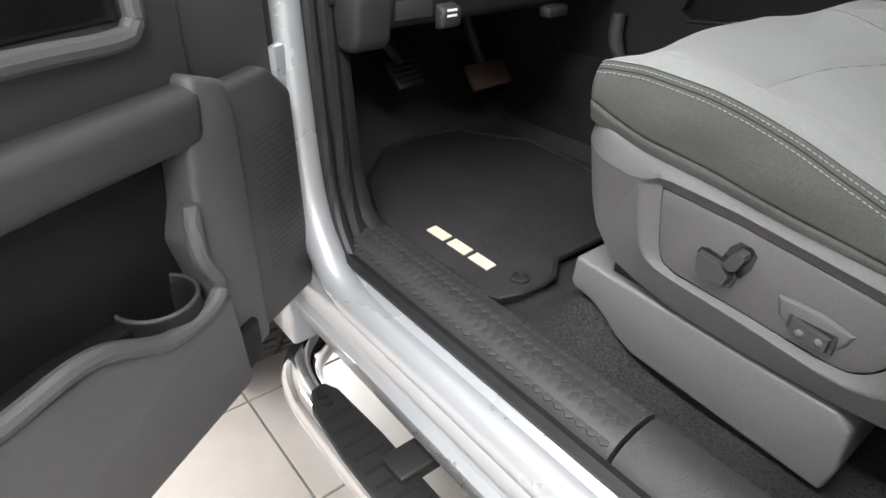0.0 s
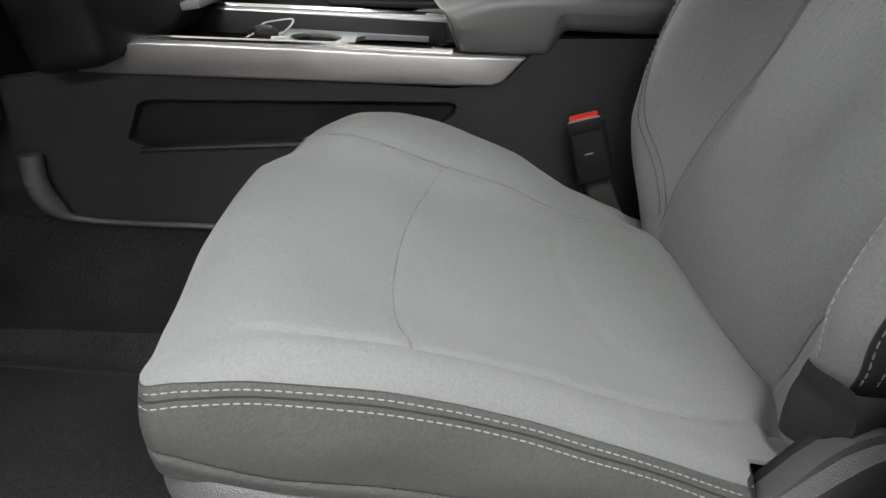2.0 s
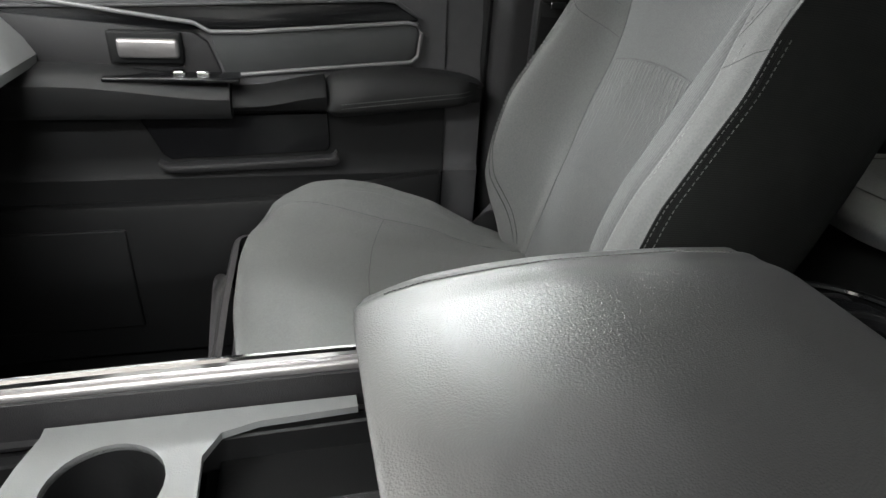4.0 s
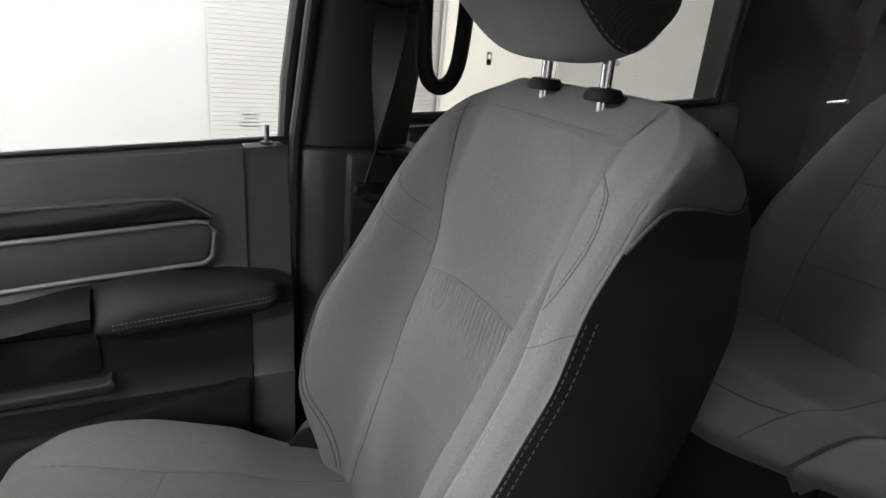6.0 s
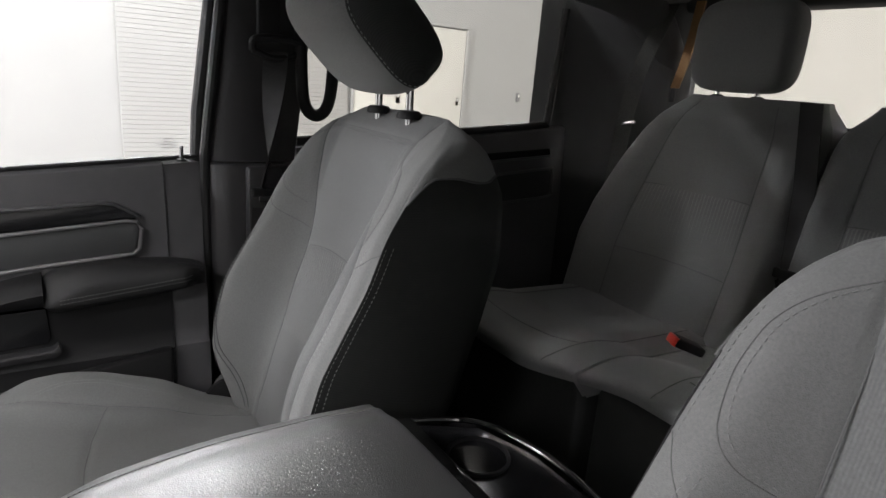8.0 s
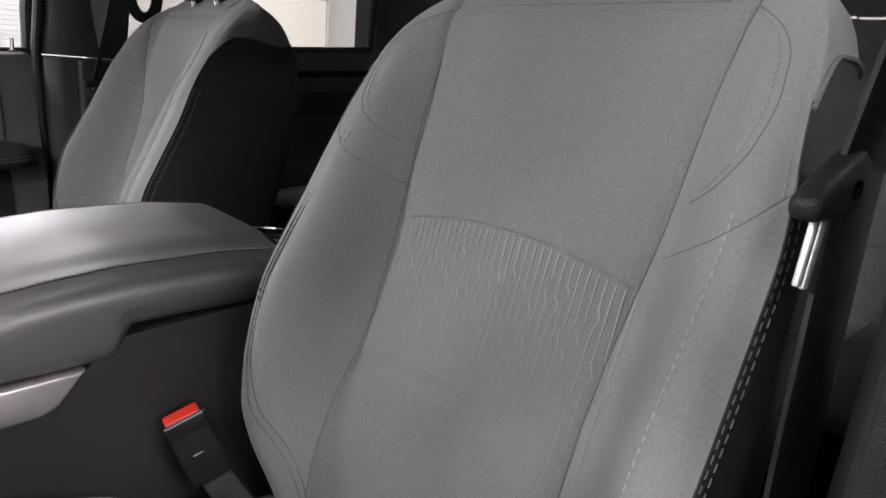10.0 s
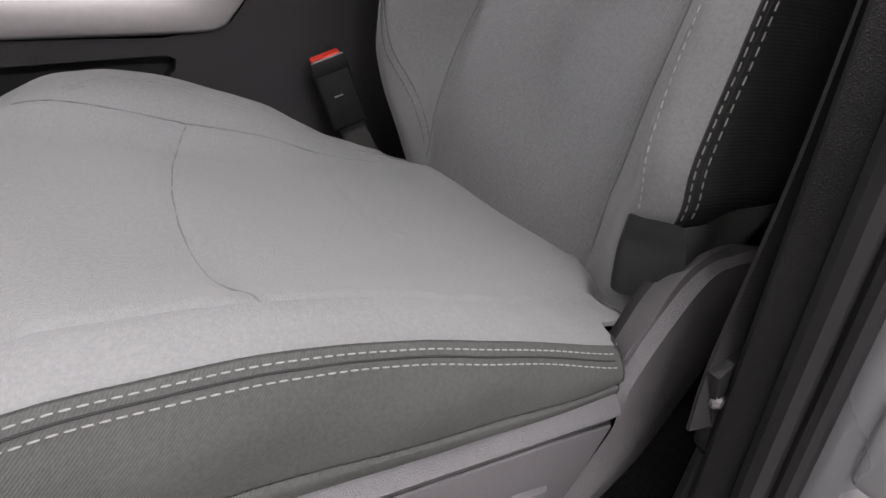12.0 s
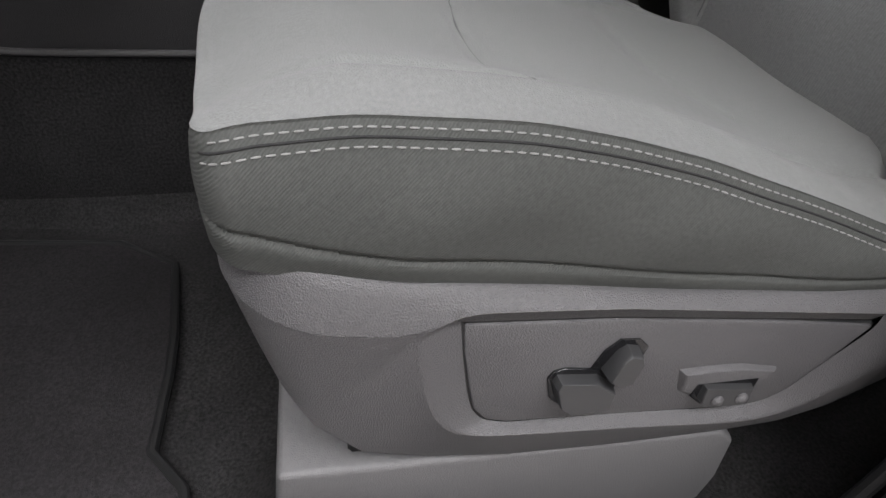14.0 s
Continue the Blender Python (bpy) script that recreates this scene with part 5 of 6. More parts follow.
obj("pretensioner_cable", *tube(smoothpath([(-0.752, -0.352, 0.25), (-0.748, -0.348, 0.18), (-0.745, -0.34, 0.10), (-0.74, -0.33, 0.04)], 14), 0.006, 8), PLASTIC_D, sb2)
part("floor_anchor", rbox(-0.735, -0.33, 0.025, 0.03, 0.06, 0.05, 0.01), PLASTIC_D, sb2)


STRAP = mat("grey_webbing", (0.060, 0.060, 0.057), 0.85, var=0.2, scale=300, bump=0.4, bump_scale=1200, spec=0.2)


def buckle(name, loc, tilt, yaw, label):
    """A belt buckle on a stalk, red button on its top end."""
    th = thing(name, loc, label, "seat belt buckle")
    m = Matrix.Translation(loc) @ pose(0, 0, 0, tilt, -3, yaw)

    def put(bm):
        bmesh.ops.transform(bm, matrix=m, verts=bm.verts)
        return bm

    body = rbox(0, 0, 0.031, 0.024, 0.046, 0.076, 0.004, 3)
    for vtx in body.verts:
        vtx.co.y *= 1.0 - 1.4 * (vtx.co.z - 0.031)
    part("buckle_body", put(body), PLASTIC_D, th, "black buckle housing")
    part("release_button", put(rbox(0.001, 0, 0.0815, 0.018, 0.037, 0.008, 0.0025, 3)), RED, th, "red release button")
    part("buckle_lip", put(rbox(-0.0095, 0, 0.0745, 0.007, 0.042, 0.018, 0.0015, 2)), PLASTIC_D, th)
    part("lip_edge", put(rbox(-0.0115, 0, 0.0835, 0.003, 0.041, 0.0015, 0.0005, 1)), SATIN, th)
    part("rear_cover", put(rbox(0.0125, -0.003, 0.034, 0.006, 0.046, 0.070, 0.002, 2)), PLASTIC_D, th)
    part("label_bars", put(rbox(-0.0124, 0.002, 0.036, 0.0008, 0.011, 0.002, 0.0002, 1)), THREAD_D, th)

    def strap(a, v):
        th2 = 2 * math.pi * v
        w = 0.0165 + 0.003 * a
        bow = 0.004 * math.sin(3.4 * a) + 0.0012 * math.sin(11 * a + 1)
        return m @ Vector((0.0035 * math.sin(th2) + bow, w * math.copysign(abs(math.cos(th2)) ** 0.5, math.cos(th2)) - 0.010 * a, -0.004 - 0.085 * a))

    obj("strap", *grid(strap, 24, 20, closed_v=True), STRAP, th, "folded grey webbing strap")
    return th


buckle("driver_belt_buckle", (-0.200, -0.318, 0.346), -20, -10, "black belt buckle with red button beside the console")

# ---- centre console ----
def plate_with_holes(outline, holes, z, depth):
    """A flat plate, its outline and holes triangulated, with walls going down into the holes."""
    bm = bmesh.new()
    edges = []
    for ring in [outline] + holes:
        vs = [bm.verts.new((x, y, z)) for x, y in ring]
        edges += [bm.edges.new((vs[i], vs[(i + 1) % len(vs)])) for i in range(len(vs))]
    bmesh.ops.triangle_fill(bm, use_beauty=True, use_dissolve=False, edges=edges)
    ext = bmesh.ops.extrude_edge_only(bm, edges=edges)
    vs = [e for e in ext["geom"] if isinstance(e, bmesh.types.BMVert)]
    bmesh.ops.translate(bm, vec=(0, 0, -depth), verts=vs)
    return bm



cc = thing("centre_console", (0.0, -0.1, 0.0), "dark grey centre console with silver rails and padded lid", "console")
lower = [(0.60, 0.0), (0.60, 0.40), (0.34, 0.445), (-0.118, 0.443), (-0.19, 0.458), (-0.215, 0.488), (-0.240, 0.512), (-0.42, 0.522), (-0.60, 0.50), (-0.64, 0.35), (-0.62, 0.0)]
for s in (-1, 1):
    slot = [(0.315, 0.352), (0.295, 0.400), (0.28, 0.408), (-0.118, 0.425), (-0.127, 0.420), (-0.124, 0.408), (-0.100, 0.386), (-0.08, 0.372), (0.29, 0.340)]
    bm = plate_with_holes(lower, [slot], 0.0, 0.030)
    for vtx in bm.verts:
        a, b, c = vtx.co
        vtx.co = (s * (0.163 + c), a, b)
    part("console_side", bm, PLASTIC_M, cc, "dark grey console side with long slot", sharp=30)
    lo, hi = sorted((s * 0.137, s * 0.125))
    part("slot_back", prism([(0.34, 0.33), (0.34, 0.43), (-0.15, 0.44), (-0.15, 0.36)], "x", lo, hi, 0.002, 1), RUBBER, cc, "storage slot back, blackened for the shade inside")
    obj("slot_lip", *tube(smoothpath([(s * 0.1635, y, z) for y, z in [(0.30, 0.337), (0.10, 0.354), (-0.08, 0.369)]], 12), 0.0035, 8), PLASTIC_M, cc)
    # satin silver side rail
    tr = [(0.36, 0.441), (0.33, 0.468), (0.28, 0.482), (-0.118, 0.487), (-0.212, 0.489), (-0.184, 0.456), (-0.17, 0.450), (-0.11, 0.447), (0.30, 0.441)]
    lo, hi = sorted((s * 0.172, s * 0.146))
    part("silver_rail", prism(tr, "x", lo, hi, 0.004, 3), SILVER, cc, "satin silver side rail")
    obj("rail_edge", *tube([(s * 0.158, y, 0.484 + 0.004 * sstep(0.3, 0.0, y)) for y in np.linspace(0.36, -0.116, 20)], 0.0055, 10), CHROME, cc, "bright rail edge")
    part("inner_wall", rbox(s * 0.1425, 0.14, 0.457, 0.005, 0.52, 0.046, 0.001), PLASTIC_M, cc)
part("console_core", rbox(0, -0.02, 0.20, 0.27, 1.1, 0.40, 0.01), PLASTIC_D, cc)
part("console_rear", rbox(0, -0.50, 0.28, 0.28, 0.24, 0.42, 0.02), PLASTIC_D, cc)


# twin cup holder plate: two round wells joined by a waist
hole = []
for cxx, sgn in ((0.072, 1), (-0.045, -1)):
    for k in range(25):
        a = math.radians(-146 + 292 * k / 24)
        hole.append((cxx + sgn * 0.041 * math.cos(a), 0.094 + sgn * 0.041 * math.sin(a)))
outline = [(0.138, 0.150), (0.138, -0.090), (0.124, -0.090), (0.120, -0.010), (0.112, 0.018), (0.09, 0.030), (-0.10, 0.028), (-0.14, 0.028), (-0.14, 0.160), (-0.10, 0.165), (-0.03, 0.168), (0.06, 0.165), (0.10, 0.158), (0.128, 0.150)]
cup_bm = plate_with_holes(outline, [hole], 0.456, 0.007)
cup = part("cup_holder_plate", cup_bm, CUP, cc, "light grey twin cup holder plate", sharp=30)
well = [[(x, y, z) for x, y in hole] for z in (0.4525, 0.449)] + [[(0.0135 + (x - 0.0135) * 0.94, 0.094 + (y - 0.094) * 0.94, 0.402) for x, y in hole]]
obj("cup_well", *loft(well, True, False), RUBBER, cup, "black cup wells")
part("cup_floor", rbox(0.014, 0.094, 0.395, 0.22, 0.12, 0.01, 0.002), GLOSS, cc)
for cxx in (0.072, -0.045):
    v, f = lathe([(0.010, 0), (0.009, 0.012), (0.004, 0.015), (0.0005, 0.0155)], (cxx, 0.06, 0.402), "z", 14)
    obj("cup_stop", v, f, PLASTIC_M, cup)
# rear tray with ribs and coin slots
part("tray_floor", rbox(0, -0.06, 0.405, 0.27, 0.17, 0.012, 0.003), PLASTIC_D, cc)
for k in range(16):
    part("tray_rib", rbox(-0.035 + 0.0, -0.035 - k * 0.0065, 0.4125, 0.13, 0.003, 0.004, 0.001, 1), PLASTIC_M, cc)
part("tray_step", rbox(0.045, -0.075, 0.425, 0.012, 0.11, 0.03, 0.003), PLASTIC_D, cc)
coin = part("coin_holder", rbox(-0.045, 0.006, 0.432, 0.15, 0.030, 0.035, 0.003), PLASTIC_M, cc)
for k in range(4):
    v, f = lathe([(0.011, -0.004), (0.011, 0.010)], (-0.105 + k * 0.034, -0.008, 0.4405), "z", 20)
    obj("coin_slot", v, f, RUBBER, coin)
# forward bin and ramp
part("front_bin", rbox(0, 0.27, 0.40, 0.27, 0.20, 0.02, 0.004), PLASTIC_D, cc)


# padded lid
def lid_z(y):
    """Heights of the lid's stitch line, side ridge, crown and underside."""
    st = sm(y, [-0.43, -0.37, -0.25, -0.19, -0.14, -0.099, -0.08], [0.575, 0.581, 0.580, 0.574, 0.567, 0.556, 0.546])
    rz = sm(y, [-0.43, -0.28, -0.20, -0.142, -0.116, -0.08], [0.562, 0.564, 0.560, 0.553, 0.545, 0.533])
    top = st + 0.008 + 0.003 * sstep(-0.10, -0.25, y)
    zb = 0.489 + 0.034 * sstep(-0.222, -0.256, y)
    return st, rz, top, zb


def lid_section(y):
    st, rz, top, zb = lid_z(y)
    right = [(0.0, top), (0.05, top - 0.0005), (0.09, top - 0.002), (0.118, st + 0.0025), (0.136, st), (0.150, st - 0.006), (0.162, 0.5 * st + 0.5 * rz - 0.002), (0.1695, rz - 0.004), (0.1705, rz - 0.018), (0.1690, zb + 0.024), (0.1665, zb + 0.009), (0.161, zb + 0.001), (0.150, zb), (0.120, zb), (0.08, zb), (0.04, zb), (0.0, zb)]
    return right + [(-x, z) for x, z in reversed(right[1:-1])]


def lid_ring(y, c):
    """One cross section; c closes the ends, 0 at the very end and 1 inside."""
    st, rz, top, zb = lid_z(y)
    zm = zb + 0.55 * (top - zb)
    ring = []
    for p in smoothpath([Vector((x, 0, z)) for x, z in lid_section(y)], 110):
        z = zm + (p.z - zm) * (0.945 + 0.055 * c)
        k = max(0.0, 1 - (z - zb) / (top - zb)) * sstep(-0.30, -0.10, y)
        round_plan = 0.009 * max(0.0, abs(p.x) / 0.1715 - 0.72) ** 2 / 0.078 * sstep(-0.16, -0.09, y)
        ring.append((p.x * (0.982 + 0.018 * c), y - 0.040 * k - round_plan, z))
    return ring


def lid_rows():
    rows = []
    y0, y1, r = -0.083, -0.440, 0.011
    for t in np.linspace(0, 1, 9):
        rows.append((y0 - r * (1 - math.cos(t * math.pi / 2)), math.sin(t * math.pi / 2)))
    for y in np.linspace(y0 - r - 0.008, y1 + r + 0.008, 60):
        rows.append((y, 1.0))
    for t in np.linspace(1, 0, 9):
        rows.append((y1 + r * (1 - math.cos(t * math.pi / 2)), math.sin(t * math.pi / 2)))
    return rows


lidob = obj("padded_lid", *loft([lid_ring(y, c) for y, c in lid_rows()]), LID, cc, "black leather padded lid", sharp=60)
for side in (-1, 1):
    line = [Vector((side * 0.1360, y - 0.040 * max(0.0, 1 - (lid_z(y)[0] - lid_z(y)[3]) / (lid_z(y)[2] - lid_z(y)[3])) * sstep(-0.30, -0.10, y), lid_z(y)[0] + 0.0006)) for y in np.linspace(-0.108, -0.425, 60)]
    obj("lid_seam", *tube([p + Vector((side * 0.0016, 0, -0.0010)) for p in line], 0.0006, 6), CORD_D, lidob)
    stitch(line, 0.0048, 0.62, 0.0007).make("stitching", THREAD, lidob)
# rear bezel of the console
bz = [(0.185, -0.44), (0.17, -0.52), (0.13, -0.59), (0.05, -0.62), (-0.05, -0.62), (-0.13, -0.59), (-0.17, -0.52), (-0.185, -0.44)]
part("rear_cap", prism(bz, "z", 0.46, 0.515, 0.01, 3), GLOSS, cc, "gloss black rear cap")
obj("rear_trim", *tube(smoothpath([(x * 1.0, y, 0.518) for x, y in bz], 40), 0.004, 8), CHROME, cc, "bright trim line")
part("rear_handle", rbox(0.0, -0.462, 0.560, 0.24, 0.020, 0.012, 0.004), CHROME, cc)
v, f = lathe([(0.040, -0.03), (0.040, 0.003), (0.036, 0.003), (0.034, -0.02)], (0.07, -0.545, 0.516), "z", 28)
obj("rear_cup", v, f, PLASTIC_D, cc)

# keys in the front cup
ks = thing("key_fob", (-0.03, 0.13, 0.456), "grey key fob with white tag on a ring", "keys")
part("fob", rbox(0.0, 0.162, 0.470, 0.060, 0.036, 0.016, 0.006, 3, (8, 12, 25)), PLASTIC_M, ks, "grey key fob")
part("fob_button", rbox(0.0, 0.160, 0.480, 0.036, 0.018, 0.003, 0.001, 2, (8, 12, 25)), CUP, ks)
part("tag", rbox(-0.052, 0.126, 0.472, 0.056, 0.026, 0.006, 0.002, 2, (0, 14, 14)), WHITE_PL, ks, "white paper tag")
obj("wire_ring", *tube(smoothpath([(-0.03, 0.128, 0.474), (0.0, 0.118, 0.486), (0.032, 0.124, 0.488), (0.040, 0.146, 0.484), (0.012, 0.164, 0.482), (-0.02, 0.165, 0.476), (-0.04, 0.178, 0.470)], 30), 0.0014, 6), WHITE_PL, ks)
part("key_blade", rbox(-0.082, 0.100, 0.467, 0.010, 0.045, 0.003, 0.001, 1, (0, 10, 30)), CHROME, ks, "steel key blade")

# ---- dashboard ----
db = thing("dashboard", (0, 0.75, 0.3), "dark dashboard with grey upper pad", "dashboard")
secs = [(0.44, 0.50), (0.405, 0.56), (0.415, 0.70), (0.47, 0.765), (0.60, 0.80), (0.95, 0.83), (0.95, 0.34), (0.66, 0.30), (0.50, 0.34), (0.45, 0.40)]
v, f = loft([[(x, y + 0.05 * (1 if abs(x) > 0.2 else 0.2), z) for y, z in secs] for x in np.linspace(-0.80, 0.80, 12)])
obj("dash_body", v, f, PLASTIC_D, db, "dark grained dashboard", sharp=30)
v, f = loft([[(x, y, z) for y, z in [(0.345, 0.575), (0.328, 0.585), (0.325, 0.600), (0.338, 0.625), (0.40, 0.70), (0.50, 0.775), (0.60, 0.81), (0.60, 0.70), (0.50, 0.60)]] for x in np.linspace(0.235, 0.80, 8)])
obj("dash_pad", v, f, CUP, db, "grey padded passenger dash")
part("glovebox", rbox(0.53, 0.475, 0.45, 0.50, 0.06, 0.20, 0.02), PLASTIC_M, db, "dark glovebox lid")
part("centre_panel", rbox(0.0, 0.365, 0.60, 0.46, 0.10, 0.30, 0.02, 3, (-12, 0, 0)), PLASTIC_D, db, "black centre stack")
for (kx, kz) in ((0.190, 0.665), (0.195, 0.582), (0.135, 0.582)):
    v, f = lathe([(0.024, 0.0), (0.024, -0.012), (0.021, -0.026), (0.017, -0.030), (0.0005, -0.030)], (kx, 0.325, kz), "y", 28)
    obj("control_knob", v, f, CHROME, db, "chrome ringed control knob")
part("vent_bar", rbox(0.10, 0.305, 0.534, 0.20, 0.012, 0.010, 0.003), CHROME, db)
part("switch_strip", rbox(0.12, 0.285, 0.497, 0.17, 0.045, 0.012, 0.003, 2, (-10, 0, 0)), CUP, db, "grey switch row")
part("lower_panel", prism([(0.46, 0.36), (0.46, 0.50), (0.80, 0.50), (0.80, 0.33)], "x", -0.76, -0.17, 0.015, 3), PLASTIC_D, db, "dark lower dash panel")
part("end_trim", prism([(0.452, 0.345), (0.440, 0.40), (0.432, 0.50), (0.52, 0.50), (0.52, 0.33), (0.47, 0.33)], "x", -0.790, -0.722, 0.016, 4), PLASTIC_M, db, "grey dash end trim")
part("fuse_cover", prism([(0.4570, 0.372), (0.4565, 0.402), (0.4700, 0.402), (0.4700, 0.372)], "x", -0.712, -0.640, 0.003, 2), PLASTIC_M, db)
part("brake_release", prism([(0.438, 0.356), (0.436, 0.385), (0.46, 0.392), (0.46, 0.350)], "x", -0.636, -0.596, 0.006, 3), PLASTIC_M, db)
for dz in (0.0, 0.008):
    part("release_symbol", rbox(-0.618, 0.4355, 0.3745 + dz, 0.020, 0.002, 0.004, 0.0005, 1), WHITE_PL, db)
part("obd_cover", rbox(-0.36, 0.455, 0.352, 0.05, 0.03, 0.02, 0.006, 2), PLASTIC_M, db)
# console foot beside the tunnel with its grey edge
obj("tunnel_edge", *tube(smoothpath([(-0.180, 0.440, 0.330), (-0.184, 0.438, 0.285), (-0.180, 0.422, 0.250), (-0.176, 0.395, 0.234), (-0.174, 0.30, 0.230), (-0.172, 0.0, 0.228)], 30), [0.015 - 0.0105 * sstep(8, 18, i) for i in range(30)], 12), PLASTIC, db, "grey plastic tab beside the tunnel")
part("tunnel_carpet", prism([(1.1, 0.0), (1.1, 0.40), (0.62, 0.36), (0.60, 0.235), (-0.55, 0.225), (-0.55, 0.0)], "x", -0.170, 0.170, 0.012, 2), CARPET, db)

# ---- pedals ----
pp = thing("parking_brake_pedal", (-0.53, 0.75, 0.18), "black parking brake pedal with ribbed pad", "pedal")
part("pad", rbox(-0.525, 0.70, 0.205, 0.075, 0.014, 0.062, 0.004, 2, (-40, 0, 8)), RUBBER, pp, "ribbed rubber pad")
for k in range(5):
    part("rib", rbox(-0.525, 0.696 - 0.004 + 0.0065 * (k - 2), 0.205 + 0.0095 * (k - 2) + 0.006, 0.066, 0.003, 0.003, 0.001, 1, (-40, 0, 8)), PLASTIC_M, pp)
obj("arm", *tube([(-0.53, 0.71, 0.225), (-0.56, 0.76, 0.29), (-0.58, 0.82, 0.40)], 0.010, 8), PLASTIC_M, pp)
bk = thing("brake_pedal", (-0.29, 0.75, 0.13), "brown rubber brake pedal pad on a steel arm", "pedal")
part("pad", rbox(-0.290, 0.70, 0.165, 0.125, 0.016, 0.062, 0.006, 2, (-35, 0, 4)), mat("brown_rubber", (0.075, 0.045, 0.036), 0.6, var=0.15), bk, "worn brown rubber pad")
obj("arm", *tube([(-0.30, 0.715, 0.19), (-0.31, 0.76, 0.28), (-0.31, 0.82, 0.42)], 0.011, 8), PLASTIC_M, bk)
acc = thing("accelerator_pedal", (-0.17, 0.85, 0.12), "black plastic accelerator pedal on the floor", "pedal")
part("pad", rbox(-0.205, 0.78, 0.16, 0.055, 0.014, 0.16, 0.008, 2, (-25, 0, 0)), PLASTIC_D, acc)

# ---- steering wheel ----
sw = thing("steering_wheel", (-0.418, 0.175, 0.749), "black leather steering wheel with stitched rim and painted orange reflections", "steering wheel")
WM = Matrix.Translation((-0.418, 0.175, 0.749)) @ pose(0, 0, 0, 90 - math.degrees(0.477), 0, 0)


def wpt(r, ang, h=0.0):
    """A point of the wheel: ang from the right-hand side, anticlockwise for the driver; h towards the driver."""
    a = math.radians(ang)
    return WM @ Vector((r * math.cos(a), r * math.sin(a), h))


def on_rim(ang, b, lift=0.0):
    """A point of the rim's skin: b runs round the section, 0 outwards and 90 towards the driver."""
    w = math.radians(b)
    return wpt(0.168 + (0.018 + lift) * math.cos(w), ang, (0.018 + lift) * math.sin(w))


def mirrored(ang):
    """The same place on the other half of the wheel, which stands turned."""
    return -230 - ang


obj("rim", *tube([wpt(0.168, a) for a in np.linspace(0, 355, 72)], 0.0180, 24, closed=True), LEATHER, sw, "black leather rim")
ORANGE_GLINT = mat("orange_glint", (0.42, 0.15, 0.05), 0.34, metal=0.6, var=0.08)
WEB = mat("brown_grey_leather", (0.050, 0.041, 0.040), 0.36, var=0.1, scale=60, bump=0.2, bump_scale=900, coat=0.6, coat_rough=0.35)
for side in (lambda a: a, mirrored):
    # a padded spoke that flows from the hub into the lower rim
    loops = []
    for t in np.linspace(0, 1, 24):
        r = 0.050 + 0.110 * t
        half = 10 + 9 * t ** 3.4 + 4 * (1 - t)
        mid = -93 + 3 * t
        ring = []
        for k in range(24):
            b = 2 * math.pi * k / 24
            ring.append(wpt(r, side(mid + half * math.cos(b)), -0.002 + 0.0125 * math.copysign(abs(math.sin(b)) ** 0.7, math.sin(b)) - 0.010 * (1 - t)))
        loops.append(ring)
    obj("spoke", *loft(loops), WEB, sw, "brown grey leather spoke")
    edge_line = [(0.090, -88.0), (0.105, -83.5), (0.121, -79.0), (0.137, -76.0), (0.149, -77.0), (0.1545, -80.5), (0.1555, -86.0), (0.1545, -94.0), (0.1535, -104.0), (0.153, -108.0)]
    pts = smoothpath([wpt(r, side(a), 0.0098) for r, a in edge_line], 44)
    obj("accent", *tube(pts, [0.001] + [0.0019] * 16 + [0.0028] * 20 + [0.0018] * 6 + [0.001], 8, flat=0.6), ORANGE_GLINT, sw, "copper coloured accent")
    stitch([wpt(0.108 + 0.040 * t, side(-107 + 3 * t), 0.004) for t in np.linspace(0, 1, 30)], 0.0052, 0.6, 0.0014).make("stitching", PLASTIC_M, sw, "thick grey stitching")
    obj("accent", *tube([on_rim(side(a), 118, 0.0002) for a in np.linspace(-71, -38.5, 30)], [0.001] + [0.0034] * 28 + [0.001], 10, flat=0.45), ORANGE_GLINT, sw, "copper coloured accent")
    for b in (172, 152):
        stitch([on_rim(side(a), b, 0.0002) for a in np.linspace(-66, 12, 90)], 0.0052, 0.6, 0.0014).make("stitching", PLASTIC_M, sw, "thick grey stitching")
    # leather joints round the rim
    for a in (-37.5, 13):
        obj("rim_joint", *tube([on_rim(side(a), 15 * k, 0.0002) for k in range(24)], 0.0009, 6, closed=True), CORD_D, sw)
v, f = lathe([(0.066, -0.05), (0.070, -0.02), (0.062, 0.002), (0.04, 0.010), (0.0005, 0.012)], (0, 0, -0.02), "z", 32)
obj("hub", [WM @ Vector(p) for p in v], f, PLASTIC_D, sw, "black airbag cover")
obj("column", *tube([wpt(0.0, 0, -0.05), wpt(0.0, 0, -0.30)], [0.06, 0.075], 16), PLASTIC_D, sw, "black steering column")

# ---- floor mat ----
fm = thing("floor_mat", (-0.5, 0.4, 0.01), "black carpet floor mat with cream badge shapes", "floor mat")
mo = [(-0.690, 0.168), (-0.640, 0.163), (-0.615, 0.168), (-0.575, 0.20), (-0.484, 0.200), (-0.43, 0.203), (-0.31, 0.22), (-0.262, 0.29), (-0.25, 0.42), (-0.235, 0.60), (-0.30, 0.70), (-0.33, 0.76), (-0.45, 0.78), (-0.545, 0.76), (-0.66, 0.65), (-0.705, 0.57), (-0.735, 0.50), (-0.742, 0.44), (-0.738, 0.21), (-0.725, 0.18)]
part("mat_carpet", prism(mo, "z", 0.004, 0.020, 0.004, 2), MATC, fm, "black carpet pile")
edge = [Vector((x, y, 0.0185)) for x, y in mo]
obj("mat_binding", *tube(edge, 0.0052, 8, closed=True), RUBBER, fm, "black bound edge")
